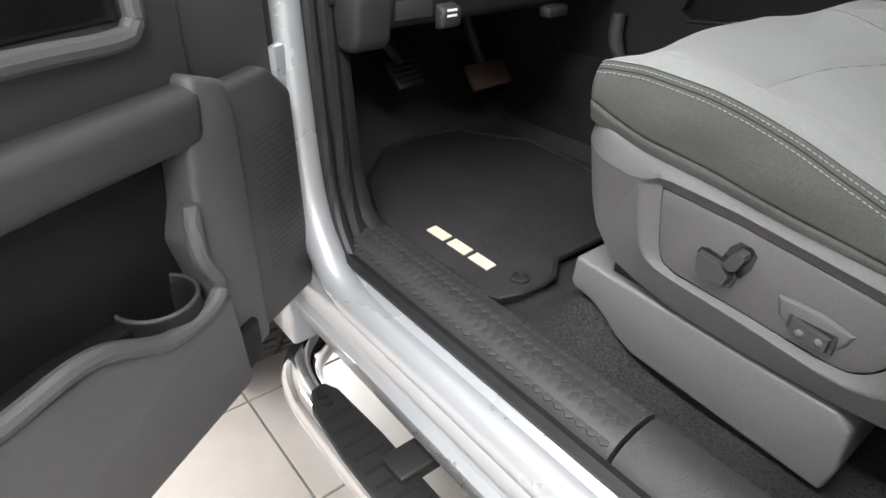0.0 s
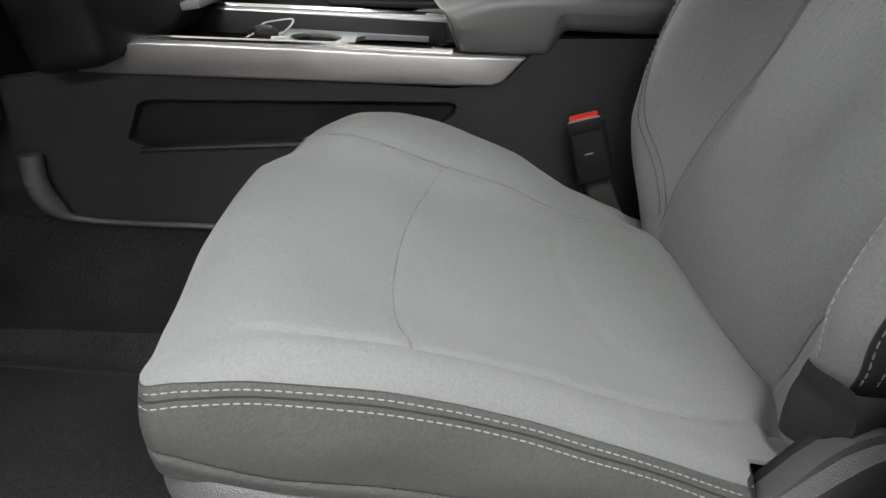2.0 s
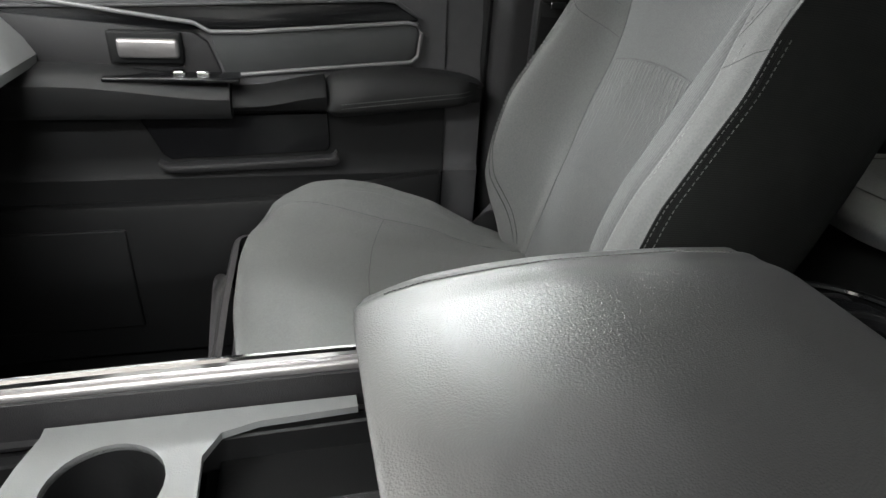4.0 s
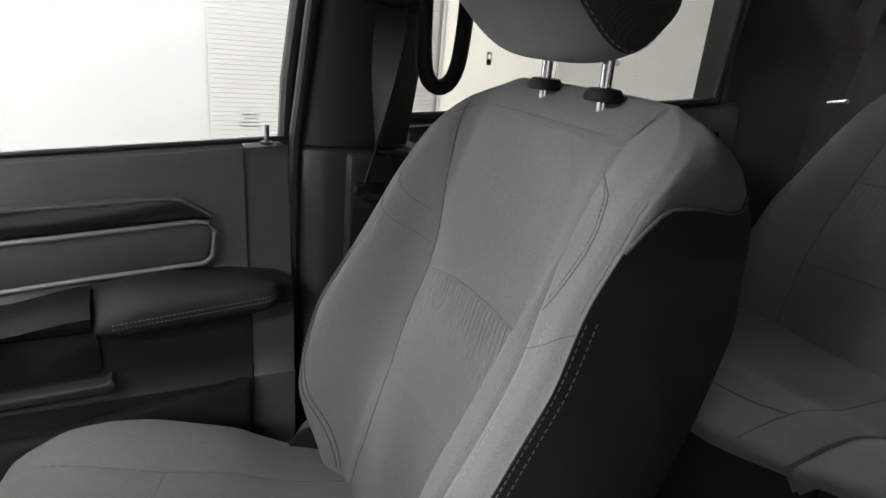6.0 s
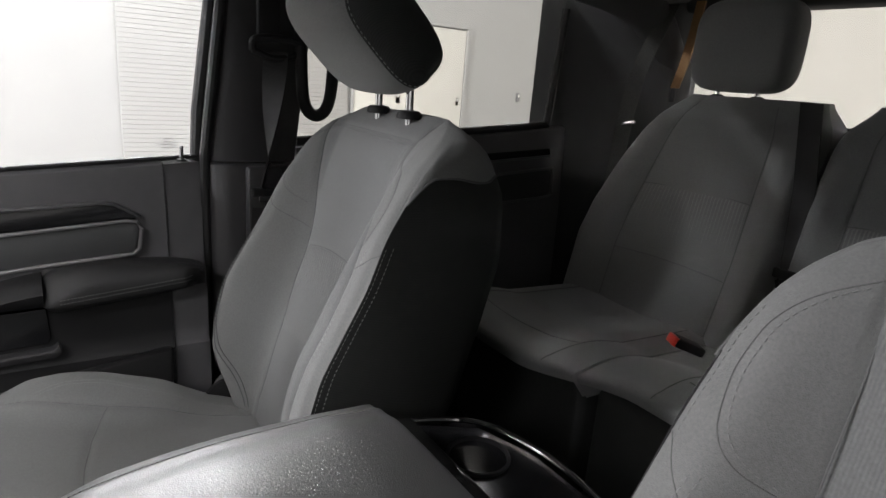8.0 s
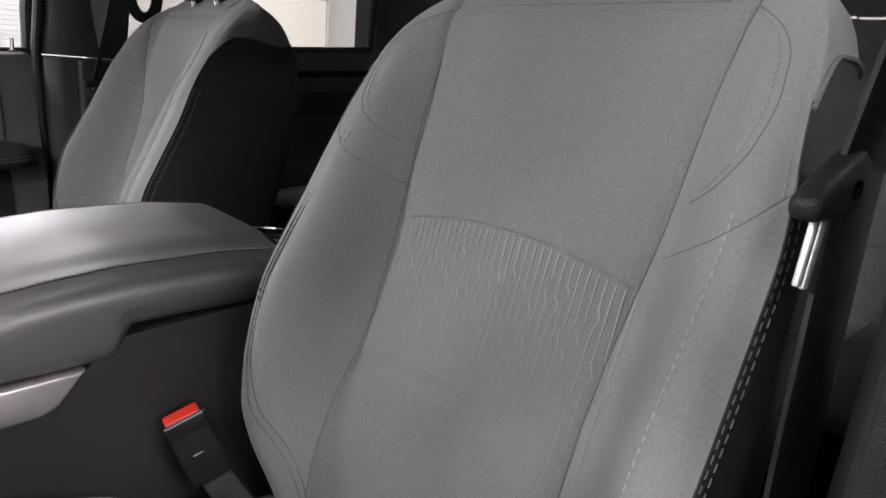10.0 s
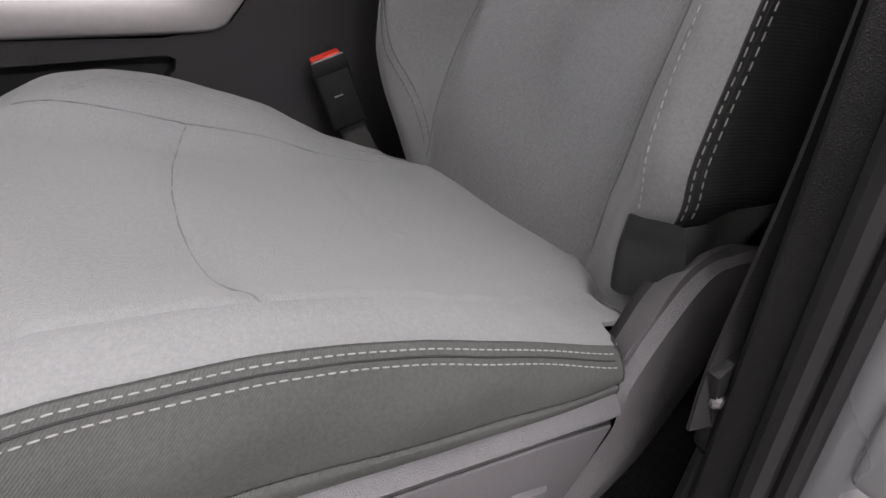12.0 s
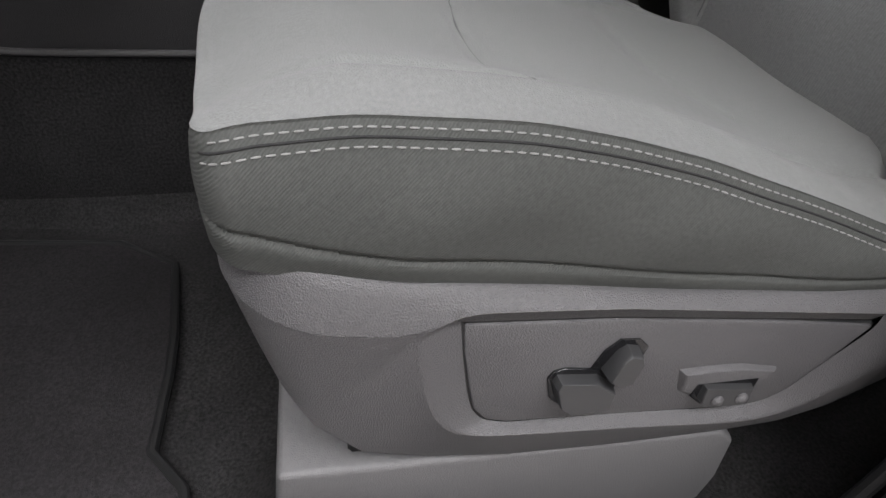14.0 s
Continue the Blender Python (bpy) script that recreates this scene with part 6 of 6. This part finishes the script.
# badge: a row of slanted cream bars, in place of the maker's lettering
ax, ay = Vector((-0.692, 0.239, 0.0215)), Vector((-0.692, 0.411, 0.0215))
dirv = (ay - ax)
for k in range(3):
    t0, t1 = k / 3 + 0.03, (k + 1) / 3 - 0.03
    p0, p1 = ay - dirv * t0, ay - dirv * t1
    q = Vector((0.023, 0.002, 0))
    quad = [p0, p1, p1 + q, p0 + q]
    part("badge_bar", prism([(p.x, p.y) for p in quad], "z", 0.020, 0.0225, 0.0005, 1), CREAM, fm, "cream stitched badge bar")
v, f = lathe([(0.016, 0), (0.015, 0.004), (0.011, 0.005), (0.010, 0.002), (0.0005, 0.002)], (-0.665, 0.195, 0.020), "z", 24)
obj("eyelet", v, f, RUBBER, fm, "black retaining eyelet")

# ---- driver's door, swung open ----
HX, HY = -0.90, 0.50
DA, DN = Vector((-0.844, -0.536, 0)), Vector((0.536, -0.844, 0))
dd = thing("driver_door", (HX, HY, -0.05), "open driver door with dark grey trim and map pocket", "car door")


def dp(d, h, n=0.0):
    return Vector((HX, HY, h)) + DA * d + DN * n


def door_block(name, poly, n0, n1, material, label="", bev=0.008, parent=dd):
    bm = prism([(a, b) for a, b in poly], "y", n0, n1, bev, 3)
    for vtx in bm.verts:
        d, n, h = vtx.co
        vtx.co = dp(d, h, n)
    return part(name, bm, material, parent, label)


door_block("door_core", [(0.0, -0.05), (0.0, 0.50), (0.95, 0.55), (0.98, 0.10), (0.90, -0.06)], -0.09, 0.0, DOORG, "dark grey door trim")
door_block("outer_skin", [(0.0, -0.10), (0.0, 0.50), (0.95, 0.55), (0.99, 0.10), (0.92, -0.10)], -0.14, -0.095, PAINT, "silver outer skin")
door_block("upper_trim", [(0.19, 0.36), (0.19, 0.52), (0.95, 0.56), (0.95, 0.37)], 0.0, 0.022, DOORG, "dark grey upper trim")
door_block("handle_shade", [(0.275, 0.440), (0.270, 0.60), (0.9, 0.60), (0.9, 0.455)], 0.0, 0.026, GLOSS, "black block for the shaded recess")
loops = smoothpath([dp(0.9, 0.440, 0.03), dp(0.45, 0.434, 0.03), dp(0.30, 0.427, 0.03), dp(0.270, 0.436, 0.03), dp(0.264, 0.46, 0.03), dp(0.262, 0.56, 0.03)], 40)
obj("recess_frame", *tube(loops, 0.011, 10), PLASTIC, dd, "grey frame round the recess")
door_block("arm_bulge", [(0.22, 0.296), (0.21, 0.366), (0.95, 0.388), (0.95, 0.322), (0.45, 0.308)], 0.0, 0.055, DOORG, "padded armrest", 0.02)
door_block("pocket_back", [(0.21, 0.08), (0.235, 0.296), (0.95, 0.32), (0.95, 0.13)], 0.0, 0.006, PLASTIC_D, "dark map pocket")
door_block("front_post", [(0.165, -0.03), (0.160, 0.315), (0.170, 0.358), (0.225, 0.378), (0.250, 0.30), (0.258, 0.236), (0.278, 0.19), (0.262, 0.125), (0.25, -0.04)], 0.0, 0.050, PLASTIC, "grey front trim post", 0.009)
door_block("speaker_panel", [(0.01, -0.04), (0.01, 0.30), (0.06, 0.345), (0.165, 0.345), (0.175, -0.035)], 0.0, 0.035, DOORG, "grey speaker panel", 0.012)
g = Geo()
for i in range(24):
    for j in range(14):
        d, h = 0.022 + 0.0072 * j + (0.0036 if i % 2 else 0), 0.05 + 0.0095 * i
        c = dp(d, h, 0.0352)
        ux, uz = DA * 0.0022, Vector((0, 0, 0.0026))
        g.add([c + ux, c + uz, c - ux, c - uz, c + DN * 0.0008], [(0, 1, 4), (1, 2, 4), (2, 3, 4), (3, 0, 4)])
tagged(g.make("speaker_mesh", RUBBER, dd, "fine black speaker mesh", smooth=False), kind="stuff")
door_block("pocket_front", [(0.245, -0.045), (0.255, 0.115), (0.30, 0.108), (0.37, 0.118), (0.45, 0.162), (0.55, 0.166), (0.95, 0.175), (0.92, -0.05)], 0.045, 0.075, PLASTIC, "grey map pocket front", 0.012)
rimp = smoothpath([dp(0.276, 0.245, 0.055), dp(0.285, 0.185, 0.062), dp(0.268, 0.134, 0.066), dp(0.30, 0.113, 0.068), dp(0.37, 0.122, 0.068), dp(0.455, 0.170, 0.068), dp(0.55, 0.172, 0.066), dp(0.7, 0.175, 0.066), dp(0.95, 0.180, 0.066)], 60)
obj("pocket_rim", *tube(rimp, 0.011, 10), PLASTIC, dd, "grey pocket rim")
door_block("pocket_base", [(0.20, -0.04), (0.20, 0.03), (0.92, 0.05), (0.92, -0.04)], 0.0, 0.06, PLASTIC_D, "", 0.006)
# round bottle holder let into the pocket
cup_at = dp(0.326, 0.140, 0.022)
rows = []
for r, h in ((0.050, -0.045), (0.050, 0.0), (0.047, 0.0015), (0.044, -0.001), (0.042, -0.012), (0.039, -0.060), (0.002, -0.062)):
    rows.append([cup_at + Vector((r * math.cos(2 * math.pi * k / 36), r * math.sin(2 * math.pi * k / 36), h)) for k in range(36)])
bowl = obj("bottle_holder", *loft(rows, True, False), PLASTIC_D, dd, "black round bottle holder", sharp=60)
obj("holder_rim", *tube([cup_at + Vector((0.047 * math.cos(2 * math.pi * k / 40), 0.047 * math.sin(2 * math.pi * k / 40), 0.0015)) for k in range(40)], 0.0028, 8, closed=True), DOORG, bowl, "grey holder rim")
door_block("pocket_ledge", [(0.36, 0.118), (0.36, 0.134), (0.46, 0.150), (0.56, 0.150), (0.56, 0.134), (0.46, 0.134)], 0.004, 0.030, PLASTIC_D, "", 0.004)
obj("door_seal", *tube(smoothpath([dp(0.95, -0.062, -0.004), dp(0.5, -0.060, -0.004), dp(0.1, -0.055, -0.004), dp(0.012, -0.03, -0.004), dp(-0.004, 0.2, -0.01), dp(-0.006, 0.5, -0.01)], 50), 0.010, 10), RUBBER, dd, "black door seal")
hg = part("door_hinge", rbox(-0.890, 0.525, 0.30, 0.05, 0.05, 0.11, 0.008, 2, (0, 0, 32)), PAINT, dd, "painted hinge")

# ---- running board ----
rb = thing("running_board", (-0.95, -0.2, -0.30), "chrome tube running board with black step pad", "running board")
tp = smoothpath([(-0.74, 0.640, -0.285), (-0.80, 0.625, -0.30), (-0.865, 0.590, -0.305), (-0.905, 0.545, -0.305), (-0.925, 0.48, -0.305), (-0.930, 0.38, -0.305), (-0.930, 0.0, -0.305), (-0.930, -0.6, -0.305), (-0.930, -1.6, -0.305)], 70)
obj("step_tube", *tube(tp, 0.042, 20), CHROME, rb, "polished steel tube")
pad = [(-0.965, 0.28), (-0.955, 0.40), (-0.935, 0.445), (-0.905, 0.45), (-0.890, 0.42), (-0.882, 0.28), (-0.880, -0.55), (-0.965, -0.55)]
part("step_pad", prism(pad, "z", -0.275, -0.2575, 0.006, 2), RUBBER, rb, "black ribbed step pad")
for k in range(26):
    part("tread_rib", rbox(-0.924, 0.36 - 0.034 * k, -0.2565, 0.060, 0.008, 0.004, 0.001, 1), PLASTIC_D, rb)
for yy in (0.418, 0.395):
    v, f = lathe([(0.009, 0), (0.008, 0.003), (0.0005, 0.0035)], (-0.925, yy, -0.258), "z", 16)
    obj("screw", v, f, GLOSS, rb)
for yy in (0.2, -1.0):
    part("bracket", rbox(-0.86, yy, -0.26, 0.12, 0.06, 0.03, 0.006), RUBBER, rb)

# ---- front wheel ----
fwh = thing("front_wheel", (-0.84, 1.18, GROUND), "black all-terrain tyre behind the open door", "wheel")
R = 0.405
wc = (-0.84, 1.18, GROUND + R)
v, f = lathe([(0.22, -0.12), (0.30, -0.138), (0.37, -0.135), (R - 0.012, -0.120), (R - 0.010, 0.120), (0.37, 0.135), (0.30, 0.138), (0.22, 0.12)], wc, "x", 60)
tyre = obj("tyre", v, f, TYRE, fwh, "black tyre with blocky tread")
g = Geo()
for k in range(60):
    a = 2 * math.pi * k / 60
    for j, xo in enumerate((-0.095, -0.035, 0.035, 0.095)):
        aa = a + (0.05 if j % 2 else 0)
        ct, st = math.cos(aa), math.sin(aa)
        b = []
        for rr in (R - 0.013, R):
            for dx in (-0.024, 0.024):
                for da in (-0.037, 0.037):
                    b.append((wc[0] + xo + dx, wc[1] + rr * math.cos(aa + da), wc[2] + rr * math.sin(aa + da)))
        g.add(b, [(0, 1, 3, 2), (4, 5, 7, 6), (0, 1, 5, 4), (2, 3, 7, 6), (0, 2, 6, 4), (1, 3, 7, 5)])
tagged(g.make("tread", TYRE, tyre, "worn tread blocks", smooth=False), kind="stuff")
v, f = lathe([(0.225, -0.10), (0.20, -0.06), (0.10, -0.05), (0.0005, -0.05)], wc, "x", 40)
obj("rim", v, f, PAINT, fwh, "silver wheel rim")

# ---- rear bench ----
rbn = thing("rear_bench", (0, -1.2, 0.1), "dark grey fabric rear bench with split cushions", "rear seat")


def bench_cushion(x0, x1, name):
    def fn(a, v):
        x = x0 + (x1 - x0) * a
        yf = -0.893 - 0.10 * sstep(0.42, 0.18, x) * sstep(-0.42, -0.18, x)
        e = 1 - abs(2 * a - 1) ** 10
        edge = 0.012 * (1 - e)
        dip = 0.012 * math.sin(math.pi * min(max((a - 0.12) / 0.76, 0), 1)) ** 0.7
        if v < 0.25:
            t = v / 0.25
            return (x, yf + 0.012 * math.sin(math.pi * t) - 0.014 * t, 0.418 + (0.452 - edge - 0.418) * (1 - (1 - t) ** 1.8))
        t = (v - 0.25) / 0.75
        y = yf - 0.014 + (-1.399 - yf + 0.014) * t
        z = 0.452 + 0.016 * math.sin(math.pi * min(t * 2.2, 1)) - 0.020 * t - edge - dip * sstep(0.05, 0.25, t)
        return (x, y, z)

    g = Geo()
    v, f = grid(fn, 50, 40)
    g.add(v, f)
    for i0 in (0, 49):
        ring = [v[i0 * 40 + j] for j in range(40)] + [(v[i0 * 40][0], -1.40, 0.38), (v[i0 * 40][0], v[i0 * 40][1] - 0.03, 0.38)]
        g.add(ring, [tuple(range(len(ring)))])
    ob = g.make(name, FABRIC, rbn, "grey fabric bench cushion", sharp=60)
    part("cushion_box", rbox((x0 + x1) / 2, -1.20, 0.26, abs(x1 - x0) - 0.02, 0.42, 0.30, 0.02), FABRIC_DARK, rbn, "black lower cushion box")
    for e in (0.13, 0.87):
        pts = [Vector(fn(e, vv)) + Vector((0, 0, 0.0006)) for vv in np.linspace(0.15, 0.97, 40)]
        obj("seam", *tube(pts, 0.0012, 6), SEAM, rbn)
    pts = [Vector(fn(a, 0.42 - 0.06 * math.sin(math.pi * a))) + Vector((0, 0, 0.0006)) for a in np.linspace(0.14, 0.86, 40)]
    obj("seam", *tube(pts, 0.0012, 6), SEAM, rbn)
    return ob


bench_cushion(0.295, 0.745, "cushion")
bench_cushion(-0.745, 0.288, "cushion")


OUTER_Z = [0.40, 0.575, 0.66, 0.80, 0.88, 0.944, 0.972]
OUTER_W = [0.330, 0.345, 0.325, 0.262, 0.225, 0.170, 0.135]


def bench_back(cx, left, right):
    """One upholstered back with bolsters and rounded shoulders; left and right are its half widths, None at an outer side."""
    def half(z, e):
        w = left if e < 0 else right
        return sm(z, OUTER_Z, OUTER_W) if w is None else w * (1 - 0.22 * sstep(0.86, 0.98, z) ** 2)

    def fy(q, z):
        y0 = float(np.interp(z, [0.40, 0.6, 0.8, 0.92, 0.97], [-1.365, -1.425, -1.465, -1.490, -1.535]))
        y = y0 + 0.030 * sstep(0.52, 0.80, q) * sstep(0.97, 0.75, z) - 0.045 * sstep(0.84, 1.0, q) ** 2
        y -= 0.003 * bumpf(q, 0.56, 0.015)
        y -= 0.003 * bumpf(z, 0.745 - 0.02 * q * q, 0.004) * (q < 0.56)
        y -= 0.002 * bumpf(z, 0.565 - 0.015 * q * q, 0.004) * (q < 0.56)
        return y

    def fn(a, v):
        z = 0.40 + 0.572 * v
        k = 2 * a - 1
        return (cx + k * half(z, k), fy(abs(k), z), z)

    g = Geo()
    v, f = grid(fn, 60, 60)
    g.add(v, f)
    rear = [(x, -1.60, z) for x, y, z in v]
    nb = 60
    edge = [i * nb for i in range(60)] + [59 * nb + j for j in range(1, 60)] + [i * nb + 59 for i in range(58, -1, -1)] + [j for j in range(58, 0, -1)]
    fr = [v[i] for i in edge]
    re = [rear[i] for i in edge]
    g.add(*loft([fr, re], True, False))
    g.make("backrest", FABRIC, rbn, "dark grey fabric bench back", sharp=60)
    for e in (-0.56, 0.56):
        pts = [(cx + e * half(z, e), fy(0.56, z) + 0.0012, z) for z in np.linspace(0.43, 0.955, 40)]
        obj("seam", *tube(pts, 0.0013, 6), SEAM, rbn)
    for zl in (0.745, 0.565):
        pts = [(cx + k * half(zl, k), fy(abs(k), zl - 0.02 * k * k) + 0.001, zl - 0.02 * k * k) for k in np.linspace(-0.56, 0.56, 30)]
        obj("seam", *tube(pts, 0.0012, 6), SEAM, rbn)
    rnd = random.Random(11)
    g = Geo()
    for i in range(30):
        k = -0.53 + 1.06 * i / 29
        zt = 0.742 - 0.02 * k * k
        length = rnd.uniform(0.075, 0.125)
        pts = [(cx + k * half(z, k), fy(abs(k), z) + 0.0002, z) for z in np.linspace(zt, zt - length, 14)]
        g.add(*tube(pts, [0.0016 * (1 - 0.8 * j / 13) for j in range(14)], 5, flat=0.4))
    g.make("woven_stripes", STRIPE, rbn, "pale woven stripes")


bench_back(0.45, 0.245, None)
bench_back(0.0, 0.197, 0.197)
bench_back(-0.45, None, 0.245)
for cx in (0.468, -0.468):
    def hr(a, v, cx=cx):
        th, ph = 2 * math.pi * a, math.pi * (v - 0.5)
        f = lambda c, e: math.copysign(abs(c) ** e, c)
        x, y, z = 0.130 * f(math.cos(ph), 0.45) * f(math.cos(th), 0.45), 0.048 * f(math.cos(ph), 0.5) * f(math.sin(th), 0.5), 0.108 * f(math.sin(ph), 0.5)
        return (cx + x, -1.565 + y, 1.090 + z)

    obj("headrest", *grid(hr, 48, 25, closed_u=True), FABRIC, rbn, "dark grey fabric head restraint", sharp=0)
    for dx in (0.053, -0.053):
        obj("headrest_post", *tube([(cx + dx, -1.562, 0.955), (cx + dx, -1.562, 1.0)], 0.0065, 10), CHROME, rbn, "chrome post")
        v, f = lathe([(0.018, 0), (0.018, 0.006), (0.010, 0.010)], (cx + dx, -1.562, 0.966), "z", 16)
        obj("post_collar", v, f, PLASTIC_D, rbn)

rb1 = thing("rear_belt_buckle", (0.27, -1.22, 0.45), "black rear belt buckle with red button", "seat belt buckle")
part("buckle_body", rbox(0.262, -1.235, 0.458, 0.042, 0.07, 0.020, 0.005, 2, (20, 0, -30)), PLASTIC_D, rb1)
part("release_button", rbox(0.276, -1.206, 0.470, 0.034, 0.012, 0.020, 0.003, 2, (20, 0, -30)), RED, rb1, "red release button")
rb2 = thing("rear_seat_belt", (0.165, -1.38, 0.6), "black rear seat belt with steel tongue", "seat belt")
obj("webbing", *ribbon([(0.235, -1.46, 0.97), (0.20, -1.44, 0.80), (0.170, -1.405, 0.62), (0.168, -1.385, 0.54), (0.178, -1.36, 0.44)], (1, 0, 0), 0.046), BELT, rb2)
part("tongue_grip", rbox(0.168, -1.390, 0.625, 0.062, 0.012, 0.022, 0.005, 2), PLASTIC_D, rb2)
part("tongue", prism([(0.150, 0.612), (0.186, 0.612), (0.180, 0.600), (0.178, 0.572), (0.158, 0.572), (0.156, 0.600)], "y", -1.380, -1.376, 0.001, 1), CHROME, rb2, "steel belt tongue")
rb3 = thing("rear_shoulder_belt", (0.70, -1.45, 0.95), "dark grey rear shoulder belt by the corner pillar", "seat belt")
obj("webbing", *ribbon([(0.735, -1.60, 1.20), (0.715, -1.50, 1.05), (0.70, -1.46, 0.99), (0.712, -1.455, 0.88), (0.74, -1.47, 0.60)], (1, 0.4, 0), 0.044), mat("grey_webbing", (0.06, 0.058, 0.062), 0.75, weave=0.2, weave_scale=1500), rb3)
part("belt_stop", rbox(0.694, -1.452, 0.884, 0.044, 0.008, 0.010, 0.003, 2, (0, 12, 0)), CHROME, rb3, "steel belt stop")

# tan strap hanging in the rear window
ts = thing("tan_strap", (0.74, -1.66, 1.0), "tan strap with dark hook hanging at the rear window", "strap")
obj("strap", *ribbon([(0.700, -1.68, 1.22), (0.705, -1.675, 1.13), (0.715, -1.67, 1.05), (0.728, -1.665, 0.985)], (1, 0.1, 0), 0.026, 0.003), TAN, ts)
part("hook", rbox(0.731, -1.664, 0.965, 0.014, 0.008, 0.04, 0.003), RUBBER, ts)

# ---- passenger rear door ----
rd = thing("rear_door", (0.90, -1.0, 0.2), "dark rear door trim with silver framed insert", "car door")


def rbelt(y):
    return 0.820 + (0.848 - 0.820) * (-1.02 - y) / 0.313


def rsec(y):
    b = rbelt(y)
    return [(0.905, b), (0.890, b + 0.003), (0.878, b - 0.006), (0.872, b - 0.05), (0.868, 0.70), (0.862, 0.62), (0.856, 0.30), (0.86, 0.0), (0.92, 0.0)]


obj("door_trim", *loft([[(x, y, z) for x, z in rsec(y)] for y in np.linspace(-1.40, -0.60, 30)]), PLASTIC, rd, "dark rear door trim")
part("groove", prism([(-0.9, 0.762), (-1.34, 0.792), (-1.345, 0.774), (-0.9, 0.742)], "x", 0.864, 0.872, 0.002, 1), GLOSS, rd)
part("groove_lip", prism([(-0.9, 0.742), (-1.345, 0.774), (-1.345, 0.768), (-0.9, 0.736)], "x", 0.858, 0.872, 0.002, 1), PLASTIC, rd)
part("insert_panel", prism([(-0.9, 0.70), (-1.335, 0.733), (-1.352, 0.725), (-1.352, 0.665), (-1.34, 0.655), (-0.9, 0.625)], "x", 0.858, 0.868, 0.003, 2), PLASTIC_M, rd)
obj("insert_frame", *tube(smoothpath([(0.857, y, z) for y, z in [(-0.9, 0.702), (-1.1, 0.717), (-1.33, 0.735), (-1.350, 0.729), (-1.356, 0.71), (-1.356, 0.672), (-1.343, 0.655), (-1.1, 0.638), (-0.9, 0.622)]], 50), 0.0036, 8), PLASTIC, rd, "satin grey frame")
obj("window_frame", *tube(smoothpath([(0.893, y, z) for y, z in [(-0.60, 0.80), (-1.0, 0.826), (-1.31, 0.852), (-1.336, 0.860), (-1.342, 0.885), (-1.365, 1.17)]], 40), 0.011, 8), RUBBER, rd, "black window channel")
pane = part("pane", rbox(0.898, -0.98, 1.0, 0.005, 0.76, 0.40, 0), GLASS_MID, rd)
part("door_skin", rbox(0.945, -1.0, 0.35, 0.04, 0.98, 0.90, 0.02), PAINT, rd)

# ---- showroom fittings beyond the windows ----
shutter("roller_shutter", "x", 5.57, -2.80, -0.70, GROUND, 3.0, 92, "white roller shutter with many narrow slats")
shutter("rear_roller_shutter", "y", -6.92, -3.4, 0.9, GROUND, 3.2, 50, "white roller shutter behind the truck")


def wall_switch(y, z, k=1.0, material=PLASTIC_M):
    th = thing("wall_switch", (5.58, y, z), "small dark box on the white wall", "switch", "wall switches")
    part("plate", rbox(5.585, y, z, 0.03, 0.07 * k, 0.14 * k, 0.008), material, th)
    part("rocker", rbox(5.568, y, z + 0.02 * k, 0.012, 0.03 * k, 0.05 * k, 0.004), WHITE_PL, th)


wall_switch(-3.40, 0.735)
wall_switch(-4.18, 0.725, 0.72, SATIN)
wall_switch(-5.09, 0.815, 0.72, SATIN)
dr = thing("wall_door", (5.58, -3.55, GROUND), "plain white door in the white wall", "door", "", "structure")
part("leaf", rbox(5.585, -3.56, GROUND + 1.08, 0.03, 1.36, 2.16, 0.006), WALL_WARM, dr)
part("jamb", rbox(5.58, -2.86, GROUND + 1.09, 0.04, 0.03, 2.18, 0.004), WALL, dr)
part("jamb", rbox(5.58, -4.26, GROUND + 1.09, 0.04, 0.03, 2.18, 0.004), WALL, dr)
part("lintel", rbox(5.58, -3.56, GROUND + 2.19, 0.04, 1.44, 0.03, 0.004), WALL, dr)

# floor tiles near the running board, each a piece of the floor
TS = 0.388
me_tile = None
for i in range(-6, 7):
    for j in range(-8, 10):
        x0, y0 = -0.93 + i * TS, 0.507 + j * TS
        if not (-3.2 < x0 < 0.6 and -2.0 < y0 < 3.6):
            continue
        if me_tile is None:
            ob = part("tile", rbox(0, 0, 0, TS - 0.005, TS - 0.005, 0.02, 0.002, 1), TILE, floor, smooth=False)
            me_tile = ob.data
        else:
            ob = new("tile", me_tile)
            ob.parent = floor
        ob.location = (x0 + TS / 2, y0 + TS / 2, GROUND - 0.010)
g = Geo()
for i in range(-22, 17):
    for j in range(-19, 22):
        x0, y0 = -0.93 + i * TS, 0.507 + j * TS
        if -3.2 < x0 < 0.6 and -2.0 < y0 < 3.6 and -6 <= i < 7 and -8 <= j < 10:
            continue
        a, b = x0 + 0.0025, x0 + TS - 0.0025
        c, d = y0 + 0.0025, y0 + TS - 0.0025
        g.add([(a, c, GROUND), (b, c, GROUND), (b, d, GROUND), (a, d, GROUND), (a, c, GROUND - 0.012), (b, c, GROUND - 0.012), (b, d, GROUND - 0.012), (a, d, GROUND - 0.012)], [(0, 1, 2, 3), (0, 1, 5, 4), (1, 2, 6, 5), (2, 3, 7, 6), (3, 0, 4, 7)])
tagged(g.make("tiles", TILE, floor, smooth=False), kind="stuff")
